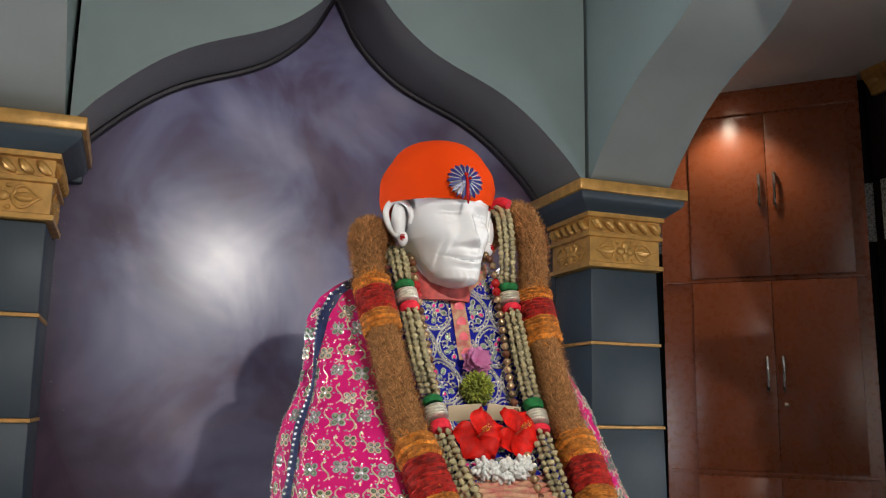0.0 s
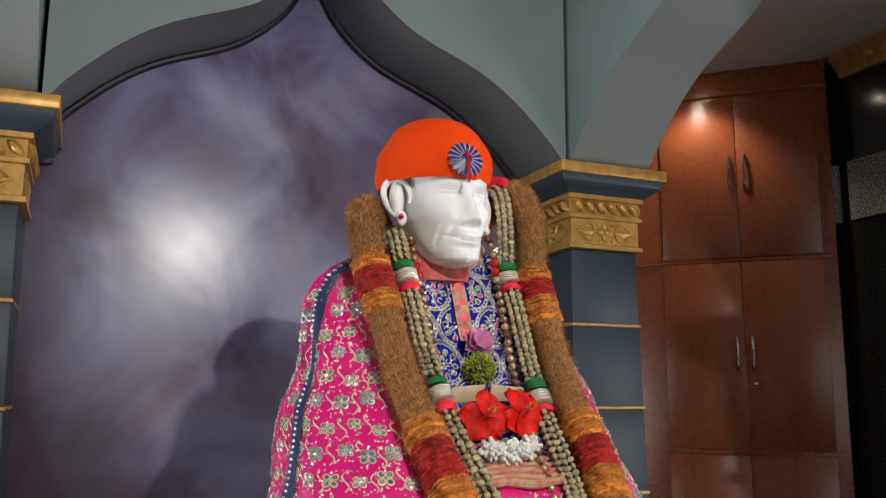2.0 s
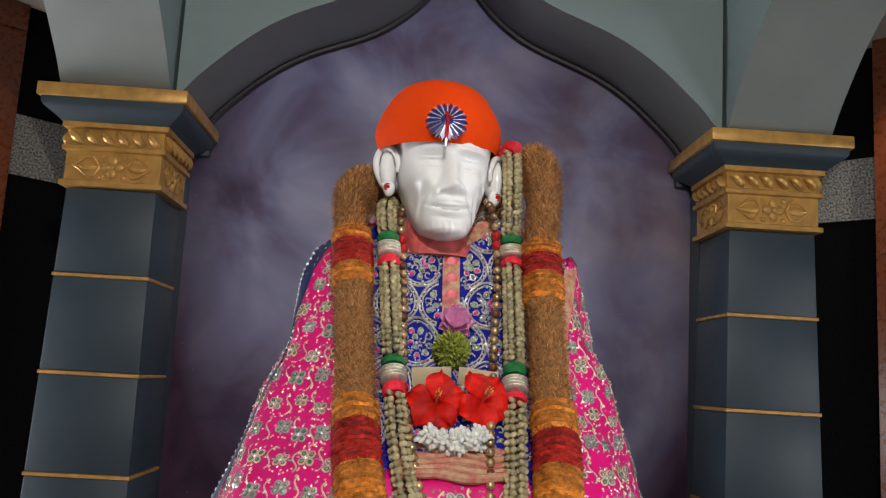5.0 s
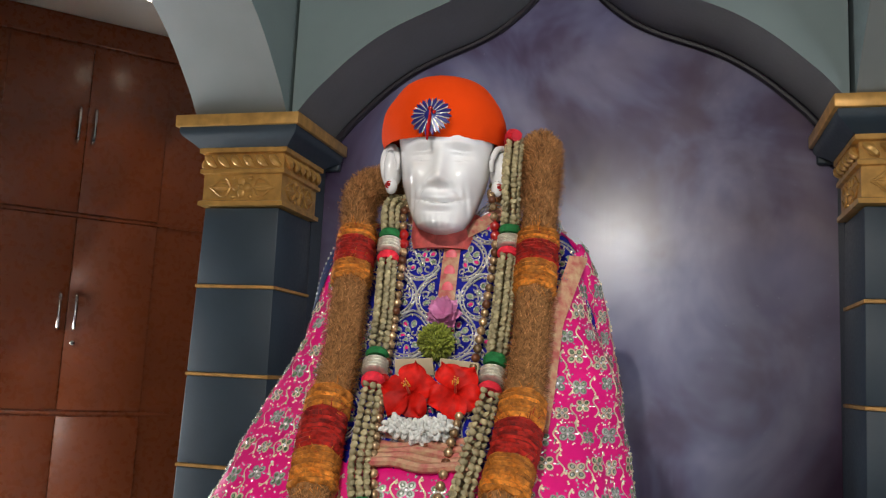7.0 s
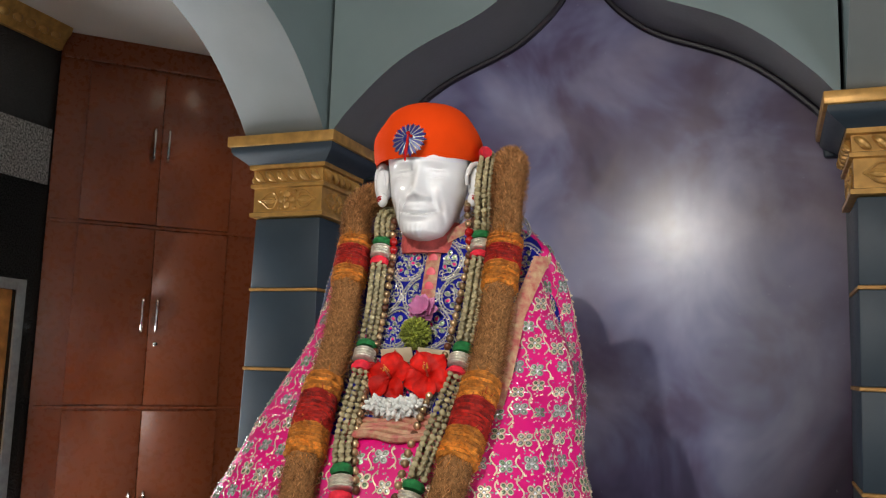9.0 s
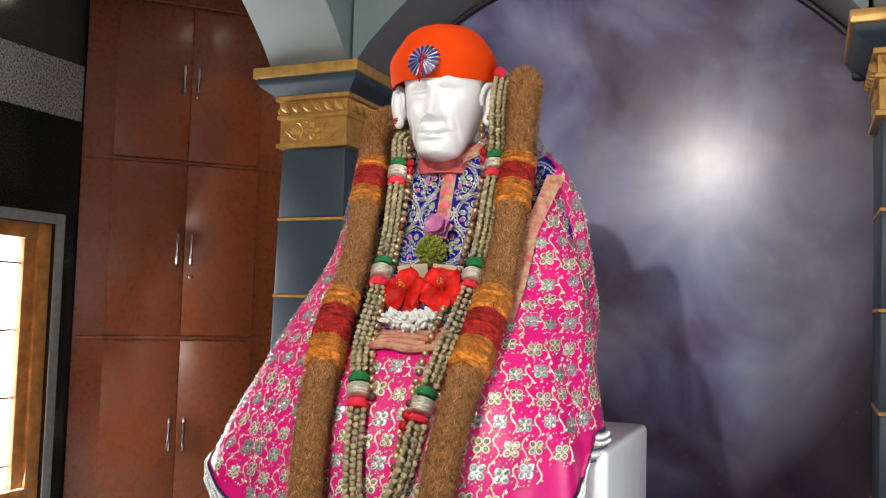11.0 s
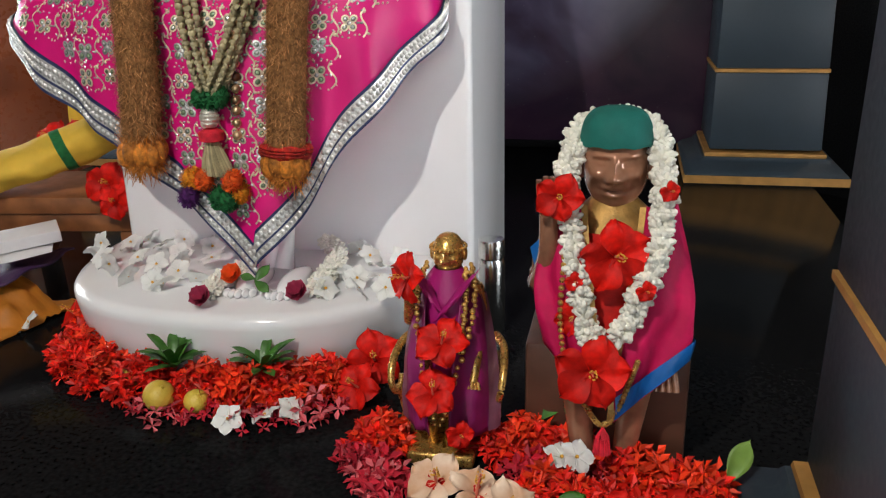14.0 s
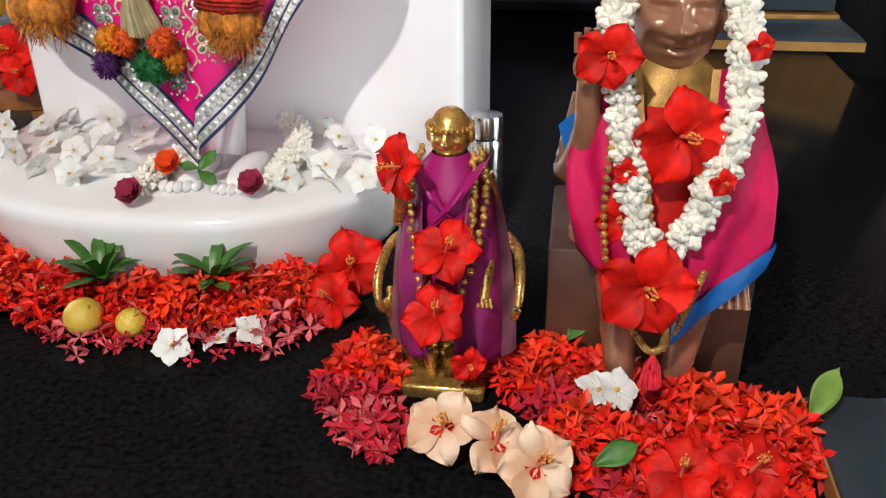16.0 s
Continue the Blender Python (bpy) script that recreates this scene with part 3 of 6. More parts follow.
def face_relief(x, z):
    ax = abs(x)
    z += 0.009 * min(1, max(0, (1.43 - z) / 0.04))
    d = bump(x, z, 0, 1.397, 0.017, 0.014, 0.020)                  # tip of the nose
    d += bump(x, z, 0, 1.422, 0.014, 0.026, 0.013)                 # bridge
    d += bump(ax, z, 0.021, 1.393, 0.009, 0.009, 0.0075)           # nostrils
    d -= bump(x, z, 0, 1.381, 0.024, 0.006, 0.006)
    d -= bump(ax, z, 0.036, 1.443, 0.019, 0.012, 0.017)            # eye sockets
    d += bump(ax, z, 0.037, 1.4415, 0.0125, 0.0068, 0.0125)        # eyeballs
    d += bump(ax, z, 0.037, 1.4498, 0.0155, 0.0024, 0.0065)        # lids
    d += bump(ax, z, 0.037, 1.4335, 0.0145, 0.0026, 0.0045)
    d -= bump(ax, z, 0.037, 1.4425, 0.0038, 0.003, 0.003)
    d += bump(ax, z, 0.036, 1.467, 0.027, 0.007, 0.006)            # brows
    d += bump(ax, z, 0.052, 1.413, 0.020, 0.020, 0.011)            # cheekbones
    d -= bump(ax, z, 0.064, 1.366, 0.012, 0.026, 0.007)            # hollow cheeks
    fold = 0.030 + (1.392 - z) * 0.42
    d -= bump(ax, z, fold, 1.374, 0.0055, 0.020, 0.0058)           # folds beside the mouth
    fold = 0.049 + (1.392 - z) * 0.1
    d -= bump(ax, z, fold, 1.362, 0.0042, 0.030, 0.0052)
    d += bump(ax, z, fold + 0.008, 1.364, 0.005, 0.030, 0.003)
    d += bump(ax, z, 0.017, 1.374, 0.021, 0.008, 0.0065)           # moustache
    v = z - 4.5 * x * x                                            # smiling mouth
    d += bump(ax, v, 0, 1.3625, 0.024, 0.004, 0.0045)
    d -= bump(ax, v, 0, 1.3565, 0.035, 0.0024, 0.0085)
    d += bump(ax, v, 0, 1.3485, 0.021, 0.0056, 0.0065)
    d -= bump(ax, v, 0, 1.337, 0.022, 0.0045, 0.004)
    d += bump(ax, z, 0, 1.314, 0.040, 0.017, 0.010)                # short beard
    if z < 1.34:
        d += 0.0005 * math.sin(x * 560 + 40 * (z - 1.3)) * min(1, (1.34 - z) / 0.015)
    return d


rings = []
for k in range(130):
    z = 1.295 + 0.265 * k / 129
    w, yf, yb = lerp_table(HEAD, z)
    ym = yf + (yb - yf) * 0.46
    ring = []
    for i in range(150):
        a = 2 * math.pi * i / 150
        c, s = math.sin(a), math.cos(a)
        n = 2.08
        kk = (abs(c) ** n + abs(s) ** n) ** (-1 / n)
        x, y = w * kk * c, (ym - (ym - yf) * kk * s if s > 0 else ym - (yb - ym) * kk * s)
        if s > 0:
            y -= 1.5 * face_relief(x, z) * min(1, s * 2)
        ring.append(turn_head(Vector((HX + x, y, z))))
    rings.append(ring)
loft(fig, rings)
ears = bmesh.new()
for s in (-1, 1):      # ears: a shell, a rolled rim, an inner fold and a lobe
    tilt = Matrix.Rotation(s * 0.5, 4, "Z") @ Matrix.Rotation(-0.12, 4, "X")
    blob(ears, (HX + s * 0.109, 1.772, 1.442), (0.017, 0.026, 0.046), 18, 12, tilt)
    blob(ears, (HX + s * 0.108, 1.752, 1.397), (0.012, 0.013, 0.017), 14, 10, tilt)
    tube(ears, smooth_line([(HX + s * 0.107, 1.745, 1.395), (HX + s * 0.120, 1.765, 1.408), (HX + s * 0.131, 1.782, 1.436), (HX + s * 0.133, 1.786, 1.464), (HX + s * 0.123, 1.774, 1.482), (HX + s * 0.106, 1.750, 1.478), (HX + s * 0.096, 1.738, 1.452), (HX + s * 0.096, 1.742, 1.43)], 36), lambda q: 0.0072 - 0.003 * max(0, q - 0.7) / 0.3, 8)
    tube(ears, smooth_line([(HX + s * 0.111, 1.756, 1.408), (HX + s * 0.117, 1.765, 1.43), (HX + s * 0.114, 1.765, 1.455)], 12), 0.0042, 8)
ears.transform(HEAD_TURN)
scratch = bpy.data.meshes.new("ears")
ears.to_mesh(scratch)
ears.free()
fig.from_mesh(scratch)
bpy.data.meshes.remove(scratch)
loft(fig, [[Vector((HX + r * math.cos(2 * math.pi * i / 24), 1.80 + r * math.sin(2 * math.pi * i / 24), z)) for i in range(24)] for r, z in ((0.055, 1.285), (0.062, 1.335), (0.066, 1.36), (0.068, 1.39))])
for fx in (0.705, 0.785):      # feet with toes
    blob(fig, (fx, 1.40, 0.138), (0.026, 0.07, 0.02), 16, 10)
    for j in range(5):
        blob(fig, (fx - 0.024 + 0.012 * j, 1.322 + 0.005 * abs(j - 1.5), 0.139), (0.0065, 0.014, 0.008), 8, 6)
    tube(fig, [(0.735 + (fx - 0.745) * 0.3, 1.44, 0.15), (0.735 + (fx - 0.745) * 0.6, 1.48, 0.3), (fx, 1.5, 0.69)], 0.022, 12)
tagged(part("statue", fig, MARBLE, angle=75), "seated white marble statue with a bearded face, draped", "statue")

# turban with a badge
bm = bmesh.new()
rings = []
for k in range(30):
    q = k / 29
    z = 1.474 + 0.156 * math.sin(q * math.pi / 2)
    r = math.cos(q * math.pi / 2) ** 0.62
    ring = []
    for i in range(72):
        a = 2 * math.pi * i / 72
        c, s = math.sin(a), math.cos(a)
        front = max(0, s)
        zz = z + (1 - q) * (0.002 * front ** 2 - 0.014 * max(0, -s) + (0.004 if c < 0 else 0.012) * abs(c) ** 3)
        wx, wy = 0.128, 0.142
        fold = 1 + 0.012 * math.sin(9 * a + 14 * q) * (1 - q) * (0.4 + 0.6 * abs(c)) + 0.006 * math.sin(23 * a - 9 * q) * (1 - q)
        bulge = 1 + 0.05 * math.sin(min(1, q * 2.2) * math.pi) - 0.06 * (1 - q) ** 8
        ring.append(Vector((HX - 0.008 + wx * r * c * fold * bulge, 1.785 - wy * r * s * fold * bulge, zz)))
    rings.append(ring)
rows = loft(bm, rings, cap=False)
bm.faces.new(rows[-1])
turban = tagged(part("turban", bm, ORANGE, angle=80), "smooth saffron orange cloth turban on the marble head", "turban")
NAVY = mat("navy_enamel", (0.012, 0.015, 0.16), rough=0.3, var=0.2, scale=50)
SILVER = mat("silver_sequins", (0.82, 0.81, 0.78), rough=0.25, metal=0.65, var=0.1, scale=60, bump=0.5, grain=400, island=0.2)
THREAD = mat("gold_thread", (0.78, 0.64, 0.46), rough=0.4, metal=0.35, var=0.2, scale=60, bump=0.5, grain=500)
GEM = mat("green_mirror_sequins", (0.34, 0.46, 0.28), rough=0.15, metal=0.4, var=0.3, scale=50, island=0.4)
RUBY = mat("red_glass_stone", (0.45, 0.01, 0.01), rough=0.12, var=0.2, scale=60, coat=0.6)
EM = Matrix.Translation((HX + 0.003, 1.6335, 1.513)) @ Matrix.Rotation(radians(-12), 4, "X")
bm = turned(bmesh.new(), [(0.013, -0.002), (0.013, 0.002), (0.009, 0.004), (0, 0.0045)], 20)
bm.transform(EM @ pose(0, 0, 0, 90))
badge = part("badge", bm, NAVY, turban, "navy and silver sunburst badge")
for i in range(18):
    a = 2 * math.pi * i / 18
    d = Vector((math.cos(a), 0, math.sin(a)))
    n = d.cross(Vector((0, 1, 0)))
    q = [d * 0.012 + n * 0.0018, d * 0.033 + n * 0.0036, d * 0.041, d * 0.033 - n * 0.0036, d * 0.012 - n * 0.0018]
    bm = bmesh.new()
    top = [bm.verts.new(v + Vector((0, -0.004 + 4.0 * v.length ** 2, 0))) for v in q]
    low = [bm.verts.new(v + Vector((0, 4.0 * v.length ** 2 + 0.002, 0))) for v in q]
    bm.faces.new(top)
    for j in range(5):
        bm.faces.new((top[j], top[(j + 1) % 5], low[(j + 1) % 5], low[j]))
    bm.transform(EM)
    part("ray", bm, NAVY, badge)
bm = bmesh.new()
for i in range(18):
    a = 2 * math.pi * (i + 0.5) / 18
    tube(bm, [(0.012 * math.cos(a), -0.003, 0.012 * math.sin(a)), (0.038 * math.cos(a), 0.0025, 0.038 * math.sin(a))], 0.0012, 5)
bm.transform(EM)
part("badge_rays", bm, SILVER, badge, "thin silver rays")
bm = bmesh.new()
tube(bm, smooth_line([(0, -0.006, 0.012), (0.001, -0.007, -0.01), (0, -0.006, -0.036), (0, -0.004, -0.055)], 12), lambda q: 0.0018 + 0.002 * math.sin(math.pi * q), 8)
blob(bm, (0, -0.006, 0.012), (0.005, 0.004, 0.005), 10, 7)
blob(bm, (0.008, -0.006, 0.004), (0.004, 0.004, 0.004), 8, 6)
bm.transform(EM)
part("badge_pendant", bm, RUBY, badge, "red enamel peacock drop")
for s in (-1, 1):
    bm = bmesh.new()
    blob(bm, (HX + s * 0.112, 1.742, 1.398), 0.0045, 12, 8)
    tube(bm, [(HX + s * 0.112 + 0.0064 * math.cos(k * math.pi / 8), 1.742, 1.398 + 0.0064 * math.sin(k * math.pi / 8)) for k in range(17)], 0.0016, 6)
    bm.transform(HEAD_TURN)
    tagged(part("earring", bm, RUBY), "small round ruby stud earring on the marble ear", "earring", "earrings")

# kurta
TRIM = mat("coral_pink_brocade", (0.72, 0.16, 0.14), rough=0.45, var=0.3, scale=70, bump=0.4, grain=300, second=(0.62, 0.42, 0.24))
bm = bmesh.new()
loft(bm, [[sect(-1.7 + 3.4 * i / 60, z, 0.016) + Vector((0, -0.004 * noise.noise(Vector((i * 0.4, z * 14, 3))), 0)) for i in range(61)] for z in [0.82 + 0.525 * k / 40 for k in range(41)]], cap=False, closed=False)
kurta = tagged(part("kurta", bm, BLUE, angle=80), "royal blue brocade kurta with silver paisley embroidery", "kurta")
bm = bmesh.new()


def on_front(x, z, inset, lift=0.0):
    return Vector((x, front_y(x, z, inset) - lift, z))


def strip(bm, pts, width, inset, lift):
    """A flat band along (x, z) points on the chest."""
    rows = []
    for i, (x, z) in enumerate(pts):
        a, b = pts[max(0, i - 1)], pts[min(len(pts) - 1, i + 1)]
        d = Vector((b[0] - a[0], b[1] - a[1])).normalized()
        n = Vector((-d.y, d.x))
        row = []
        for q in (-1, -0.5, 0, 0.5, 1):
            xx, zz = x + n.x * width * q, z + n.y * width * q
            row.append(on_front(xx, zz, inset, lift + 0.002 * (1 - q * q)))
        rows.append(row)
    loft(bm, rows, cap=False, closed=False)


strip(bm, [(0.672 + 0.004 * k / 10, 1.30 - 0.16 * k / 10) for k in range(11)], 0.017, 0.016, 0.004)
strip(bm, [(0.745 - 0.075 * k / 10, 1.345 - 0.06 * k / 10) for k in range(11)], 0.013, 0.016, 0.007)
part("placket", bm, TRIM, kurta, "coral brocade placket")
bm = bmesh.new()
for k in range(5):
    x, z = 0.6725 + 0.0035 * k / 4, 1.288 - 0.034 * k
    blob(bm, on_front(x, z, 0.016, 0.0055), (0.0115, 0.0016, 0.0145), 14, 8)
for k in range(4):
    x, z = 0.688 + 0.017 * k, 1.299 + 0.0137 * k
    blob(bm, on_front(x, z, 0.016, 0.009), (0.0085, 0.0016, 0.0085), 14, 8)
part("placket_lobe_row", bm, mat("bright_coral_satin", (0.85, 0.13, 0.17), rough=0.4, var=0.12, scale=60), kurta, "bright coral satin lobes")
bm = bmesh.new()
for s in (-1, 1):
    rows = []
    for k in range(13):
        q = k / 12
        base = Vector((HX + 0.02 + s * (0.012 + 0.085 * q), 1.742 + 0.055 * q, 1.292 + 0.058 * q))
        rows.append([base + Vector((0, -0.010, -0.018)), base + Vector((s * 0.002, -0.008, 0)), base + Vector((s * 0.004, 0.004, 0.018))])
    loft(bm, rows, cap=False, closed=False)
part("collar", bm, TRIM, kurta, "coral brocade stand collar")
part("neckband", turned(bmesh.new(), [(0.076, 1.27), (0.076, 1.29), (0.073, 1.318), (0.071, 1.345), (0.064, 1.347)], 40, (HX + 0.004, 1.80, 0)), mat("salmon_pink_cloth", (0.62, 0.11, 0.1), rough=0.6, var=0.25, scale=60, bump=0.3, grain=300), kurta, "salmon pink band round the neck")
# paisley embroidery of the kurta
rng = random.Random(4)
bm, bs, bg, bpk = bmesh.new(), bmesh.new(), bmesh.new(), bmesh.new()


def on_chest(x, z, lift):
    return on_front(min(max(x, 0.42), 0.915), z, 0.016, lift)


def off_placket(x, z, edge=0.019):
    return not (abs(x - 0.674) < edge and z > 1.12)


for row in range(6):
    for k in range(5):
        cx, cz = 0.525 + 0.088 * k + (0.044 if row % 2 else 0), 0.935 + 0.078 * row
        if cx > 0.91:
            continue
        # medallion: a double silver band with beads between, pointed at the top
        for rad, wd in ((0.043, 0.0025), (0.037, 0.0019)):
            last = None
            for j in range(33):
                a = 2 * math.pi * j / 32
                x, z = cx + rad * math.sin(a), cz + rad * (-math.cos(a) + 0.16 * max(0, -math.cos(a)) ** 8)
                p = on_chest(x, z, 0.0016) if off_placket(x, z) else None
                if p is not None and last is not None:
                    tube(bm, [last, p], wd, 4)
                last = p
        for j in range(26):
            a = 2 * math.pi * j / 26
            x, z = cx + 0.040 * math.sin(a), cz - 0.040 * math.cos(a)
            if off_placket(x, z):
                blob(bg if j % 2 else bm, on_chest(x, z, 0.0012), (0.0017, 0.0012, 0.0017), 5, 4)
        # petals of magenta and green glass, each outlined in silver
        for ring_r, n, pr in ((0.011, 5, 0.0062), (0.0245, 9, 0.0066)):
            for j in range(n):
                a = 2 * math.pi * j / n + 0.3 * row
                x, z = cx + ring_r * math.cos(a), cz + ring_r * math.sin(a)
                if not off_placket(x, z, 0.024):
                    continue
                c = on_chest(x, z, 0.001)
                kind = (j + row + k) % 4
                if kind == 3:
                    pts = [c + Vector((pr * 1.3 * q * math.cos(a + 6 * q), -0.0008, pr * 1.3 * q * math.sin(a + 6 * q))) for q in [0.15 + 0.85 * i / 9 for i in range(10)]]
                    tube(bm, pts, 0.0021, 4)
                    continue
                blob(bpk if kind % 2 else bs, c, (pr * 0.75, 0.0015, pr * 0.55), 8, 5, Matrix.Rotation(-a, 4, "Y"))
                d, e = Vector((math.cos(a), 0, math.sin(a))), Vector((-math.sin(a), 0, math.cos(a)))
                tube(bm, [c + d * pr * math.cos(t) + e * pr * 0.75 * math.sin(t) + Vector((0, -0.001, 0)) for t in [2 * math.pi * i / 10 for i in range(11)]], 0.0016, 4)
        blob(bm, on_chest(cx, cz, 0.0015), (0.004, 0.002, 0.004), 8, 5)
        for _ in range(34):     # scattered silver stitches
            a, r = rng.random() * 6.283, 0.035 * math.sqrt(rng.random())
            x, z = cx + r * math.cos(a), cz + r * math.sin(a)
            if off_placket(x, z):
                t = rng.random() * 6.283
                p = on_chest(x, z, 0.0012)
                tube(bm if rng.random() < 0.7 else bg, [p, p + Vector((0.0045 * math.cos(t), -0.0006, 0.0045 * math.sin(t)))], 0.0016, 4)
        # small sprig between the medallions
        for j in range(6):
            a = math.pi * j / 3
            x, z = cx + 0.044 + 0.005 * math.cos(a), cz + 0.002 + 0.005 * math.sin(a)
            if off_placket(x, z) and x < 0.9:
                blob(bm, on_chest(x, z, 0.001), (0.0018, 0.001, 0.0018), 5, 4)
tagged(part("silver_embroidery", bm, SILVER, kurta, "silver thread paisley scrolls"), kind="stuff")
tagged(part("gem_embroidery", bs, GEM, kurta, "green sequin dots"), kind="stuff")
tagged(part("pink_embroidery", bpk, PINK, kurta, "magenta sequin dots"), kind="stuff")
tagged(part("gold_embroidery", bg, THREAD, kurta, "gold thread scrolls"), kind="stuff")

# shawl
def east_edge(z):
    """Where the shawl's east edge lies on the chest; it bares the blue shoulder higher up."""
    return 0.872 - 0.02 * (1.0 - z) + 0.22 * max(0, z - 1.12)


def shawl_open(p, th):
    return p.z > 0.880 and -1.25 < th < 1.5 and 0.50 + 0.06 * (1.0 - p.z) < p.x < east_edge(p.z)


NT, NZ = 150, 90
bm = bmesh.new()
grid = []
for i in range(NT + 1):
    th = -2.2 + 4.4 * i / NT
    h = hem(sect(th, 0.5).x, th)
    grid.append([(th, cloth_point(th, h + (1.352 - h) * (k / NZ))) for k in range(NZ + 1)])
vs = {}
for i in range(NT):
    for k in range(NZ):
        q = [(i, k), (i + 1, k), (i + 1, k + 1), (i, k + 1)]
        if any(shawl_open(grid[a][b][1], grid[a][b][0]) for a, b in q):
            continue
        for c in q:
            if c not in vs:
                vs[c] = bm.verts.new(grid[c[0]][c[1]][1])
        bm.faces.new([vs[c] for c in q])
shawl = tagged(part("shawl", bm, PINK, angle=85), "magenta silk shawl with sequin flowers, draped over the seated statue", "shawl")
md = shawl.modifiers.new("thickness", "SOLIDIFY")
md.thickness, md.offset = 0.003, -1


def hem_strip(lo, hi, lift, material, name, label, n=300):
    bm = bmesh.new()
    rows = []
    for i in range(n + 1):
        th = -1.75 + 3.5 * i / n
        h = hem(sect(th, 0.5).x, th)
        row = []
        for q in (0, 0.33, 0.67, 1):
            p = cloth_point(th, h + lo + (hi - lo) * q)
            row.append(p + Vector((math.sin(th), -math.cos(th), 0)) * lift)
        rows.append(row)
    loft(bm, rows, cap=False, closed=False)
    return part(name, bm, material, shawl, label, angle=85)


NAVY_CLOTH = mat("navy_braid", (0.02, 0.03, 0.1), rough=0.5, var=0.3, scale=90)
hem_strip(-0.001, 0.062, 0.003, NAVY_CLOTH, "hem_backing", "navy hem band")
hem_strip(0.006, 0.022, 0.005, SILVER, "silver_band", "silver sequin band")
hem_strip(0.027, 0.056, 0.005, SILVER, "silver_band", "silver sequin band")
bm = bmesh.new()
for i in range(190):
    th = -1.72 + 3.44 * i / 189
    h = hem(sect(th, 0.5).x, th)
    for dz in (0.014, 0.035, 0.048):
        p = cloth_point(th, h + dz) + Vector((math.sin(th), -math.cos(th), 0)) * 0.006
        blob(bm, p, (0.0045, 0.002, 0.0045), 6, 4)
tagged(part("hem_sequin_work", bm, SILVER, shawl, "round silver hem sequins"), kind="stuff")
# dark braid down the west edge of the opening
bm, bs = bmesh.new(), bmesh.new()
rows = []
for k in range(150):
    z = 1.318 - 0.80 * k / 149
    th = -1.12 - 0.42 * (k / 149) ** 0.7
    rows.append([cloth_point(th + q * 0.12, z) + Vector((math.sin(th), -math.cos(th), 0)) * (0.004 + 0.004 * (1 - q * q)) for q in (-1, -0.5, 0, 0.5, 1)])
    for q in () if k % 2 else (-0.12, 0.12):
        blob(bs, cloth_point(th + q * 0.12, z) + Vector((math.sin(th), -math.cos(th), 0)) * 0.0085, (0.0017, 0.0014, 0.003), 6, 4)
loft(bm, rows, cap=False, closed=False)
part("edge_braid", bm, NAVY_CLOTH, shawl, "dark braid with silver beads")
tagged(part("braid_beads", bs, SILVER, shawl, "silver beads on the braid"), kind="stuff")
bm = bmesh.new()
rows = []
for k in range(40):
    z = 1.262 - 0.33 * k / 39
    x = east_edge(z) + 0.012
    rows.append([Vector((x + q * 0.016, front_y(min(x + q * 0.016, lerp_table(BODY, z)[1] - 0.004), z) - 0.009 - 0.004 * (1 - q * q), z)) for q in (-1, 0, 1)])
loft(bm, rows, cap=False, closed=False)
part("edge_trim", bm, TRIM, shawl, "coral brocade edge")
# waist fold
bm = bmesh.new()
for k, z in enumerate((0.918, 0.908, 0.899, 0.890, 0.881, 0.873)):
    tube(bm, [on_front(0.590 + 0.195 * j / 12, z + 0.003 * math.sin(j * 0.8 + k), 0.0, -0.030 + 0.0085 * k + 0.003 * math.sin(j * 1.3 + k)) for j in range(13)], 0.0085, 8)
part("waist_fold", bm, TRIM, shawl, "folded coral edge at the waist")

# flower embroidery: rings of four petals in rows, with vines between
bg, bs, bgold, bdark = bmesh.new(), bmesh.new(), bmesh.new(), bmesh.new()


def cloth_frame(th, z):
    p = cloth_point(th, z)
    a = (cloth_point(th + 0.02, z) - cloth_point(th - 0.02, z)).normalized()
    b = (cloth_point(th, z + 0.01) - cloth_point(th, z - 0.01)).normalized()
    n = b.cross(a).normalized()
    if n.dot(Vector((math.sin(th), -math.cos(th), 0))) < 0:
        n = -n
    return p, a, b, n


def cloth_at(th, z, da, db, n, lift):
    """The cloth's point at an offset in metres along and up from a place on it."""
    la = (cloth_point(th + 0.02, z) - cloth_point(th - 0.02, z)).length / 0.04
    lb = (cloth_point(th, z + 0.01) - cloth_point(th, z - 0.01)).length / 0.02
    return cloth_point(th + da / la, z + db / lb) + n * lift


def disc(bm, c, a, b, n, ra, rb, rot, k=8, dome=0.002):
    e1, e2 = a * math.cos(rot) + b * math.sin(rot), b * math.cos(rot) - a * math.sin(rot)
    top = bm.verts.new(c + n * dome)
    ring = [bm.verts.new(c + e1 * ra * math.cos(2 * math.pi * j / k) + e2 * rb * math.sin(2 * math.pi * j / k)) for j in range(k)]
    for j in range(k):
        bm.faces.new((top, ring[j], ring[(j + 1) % k]))


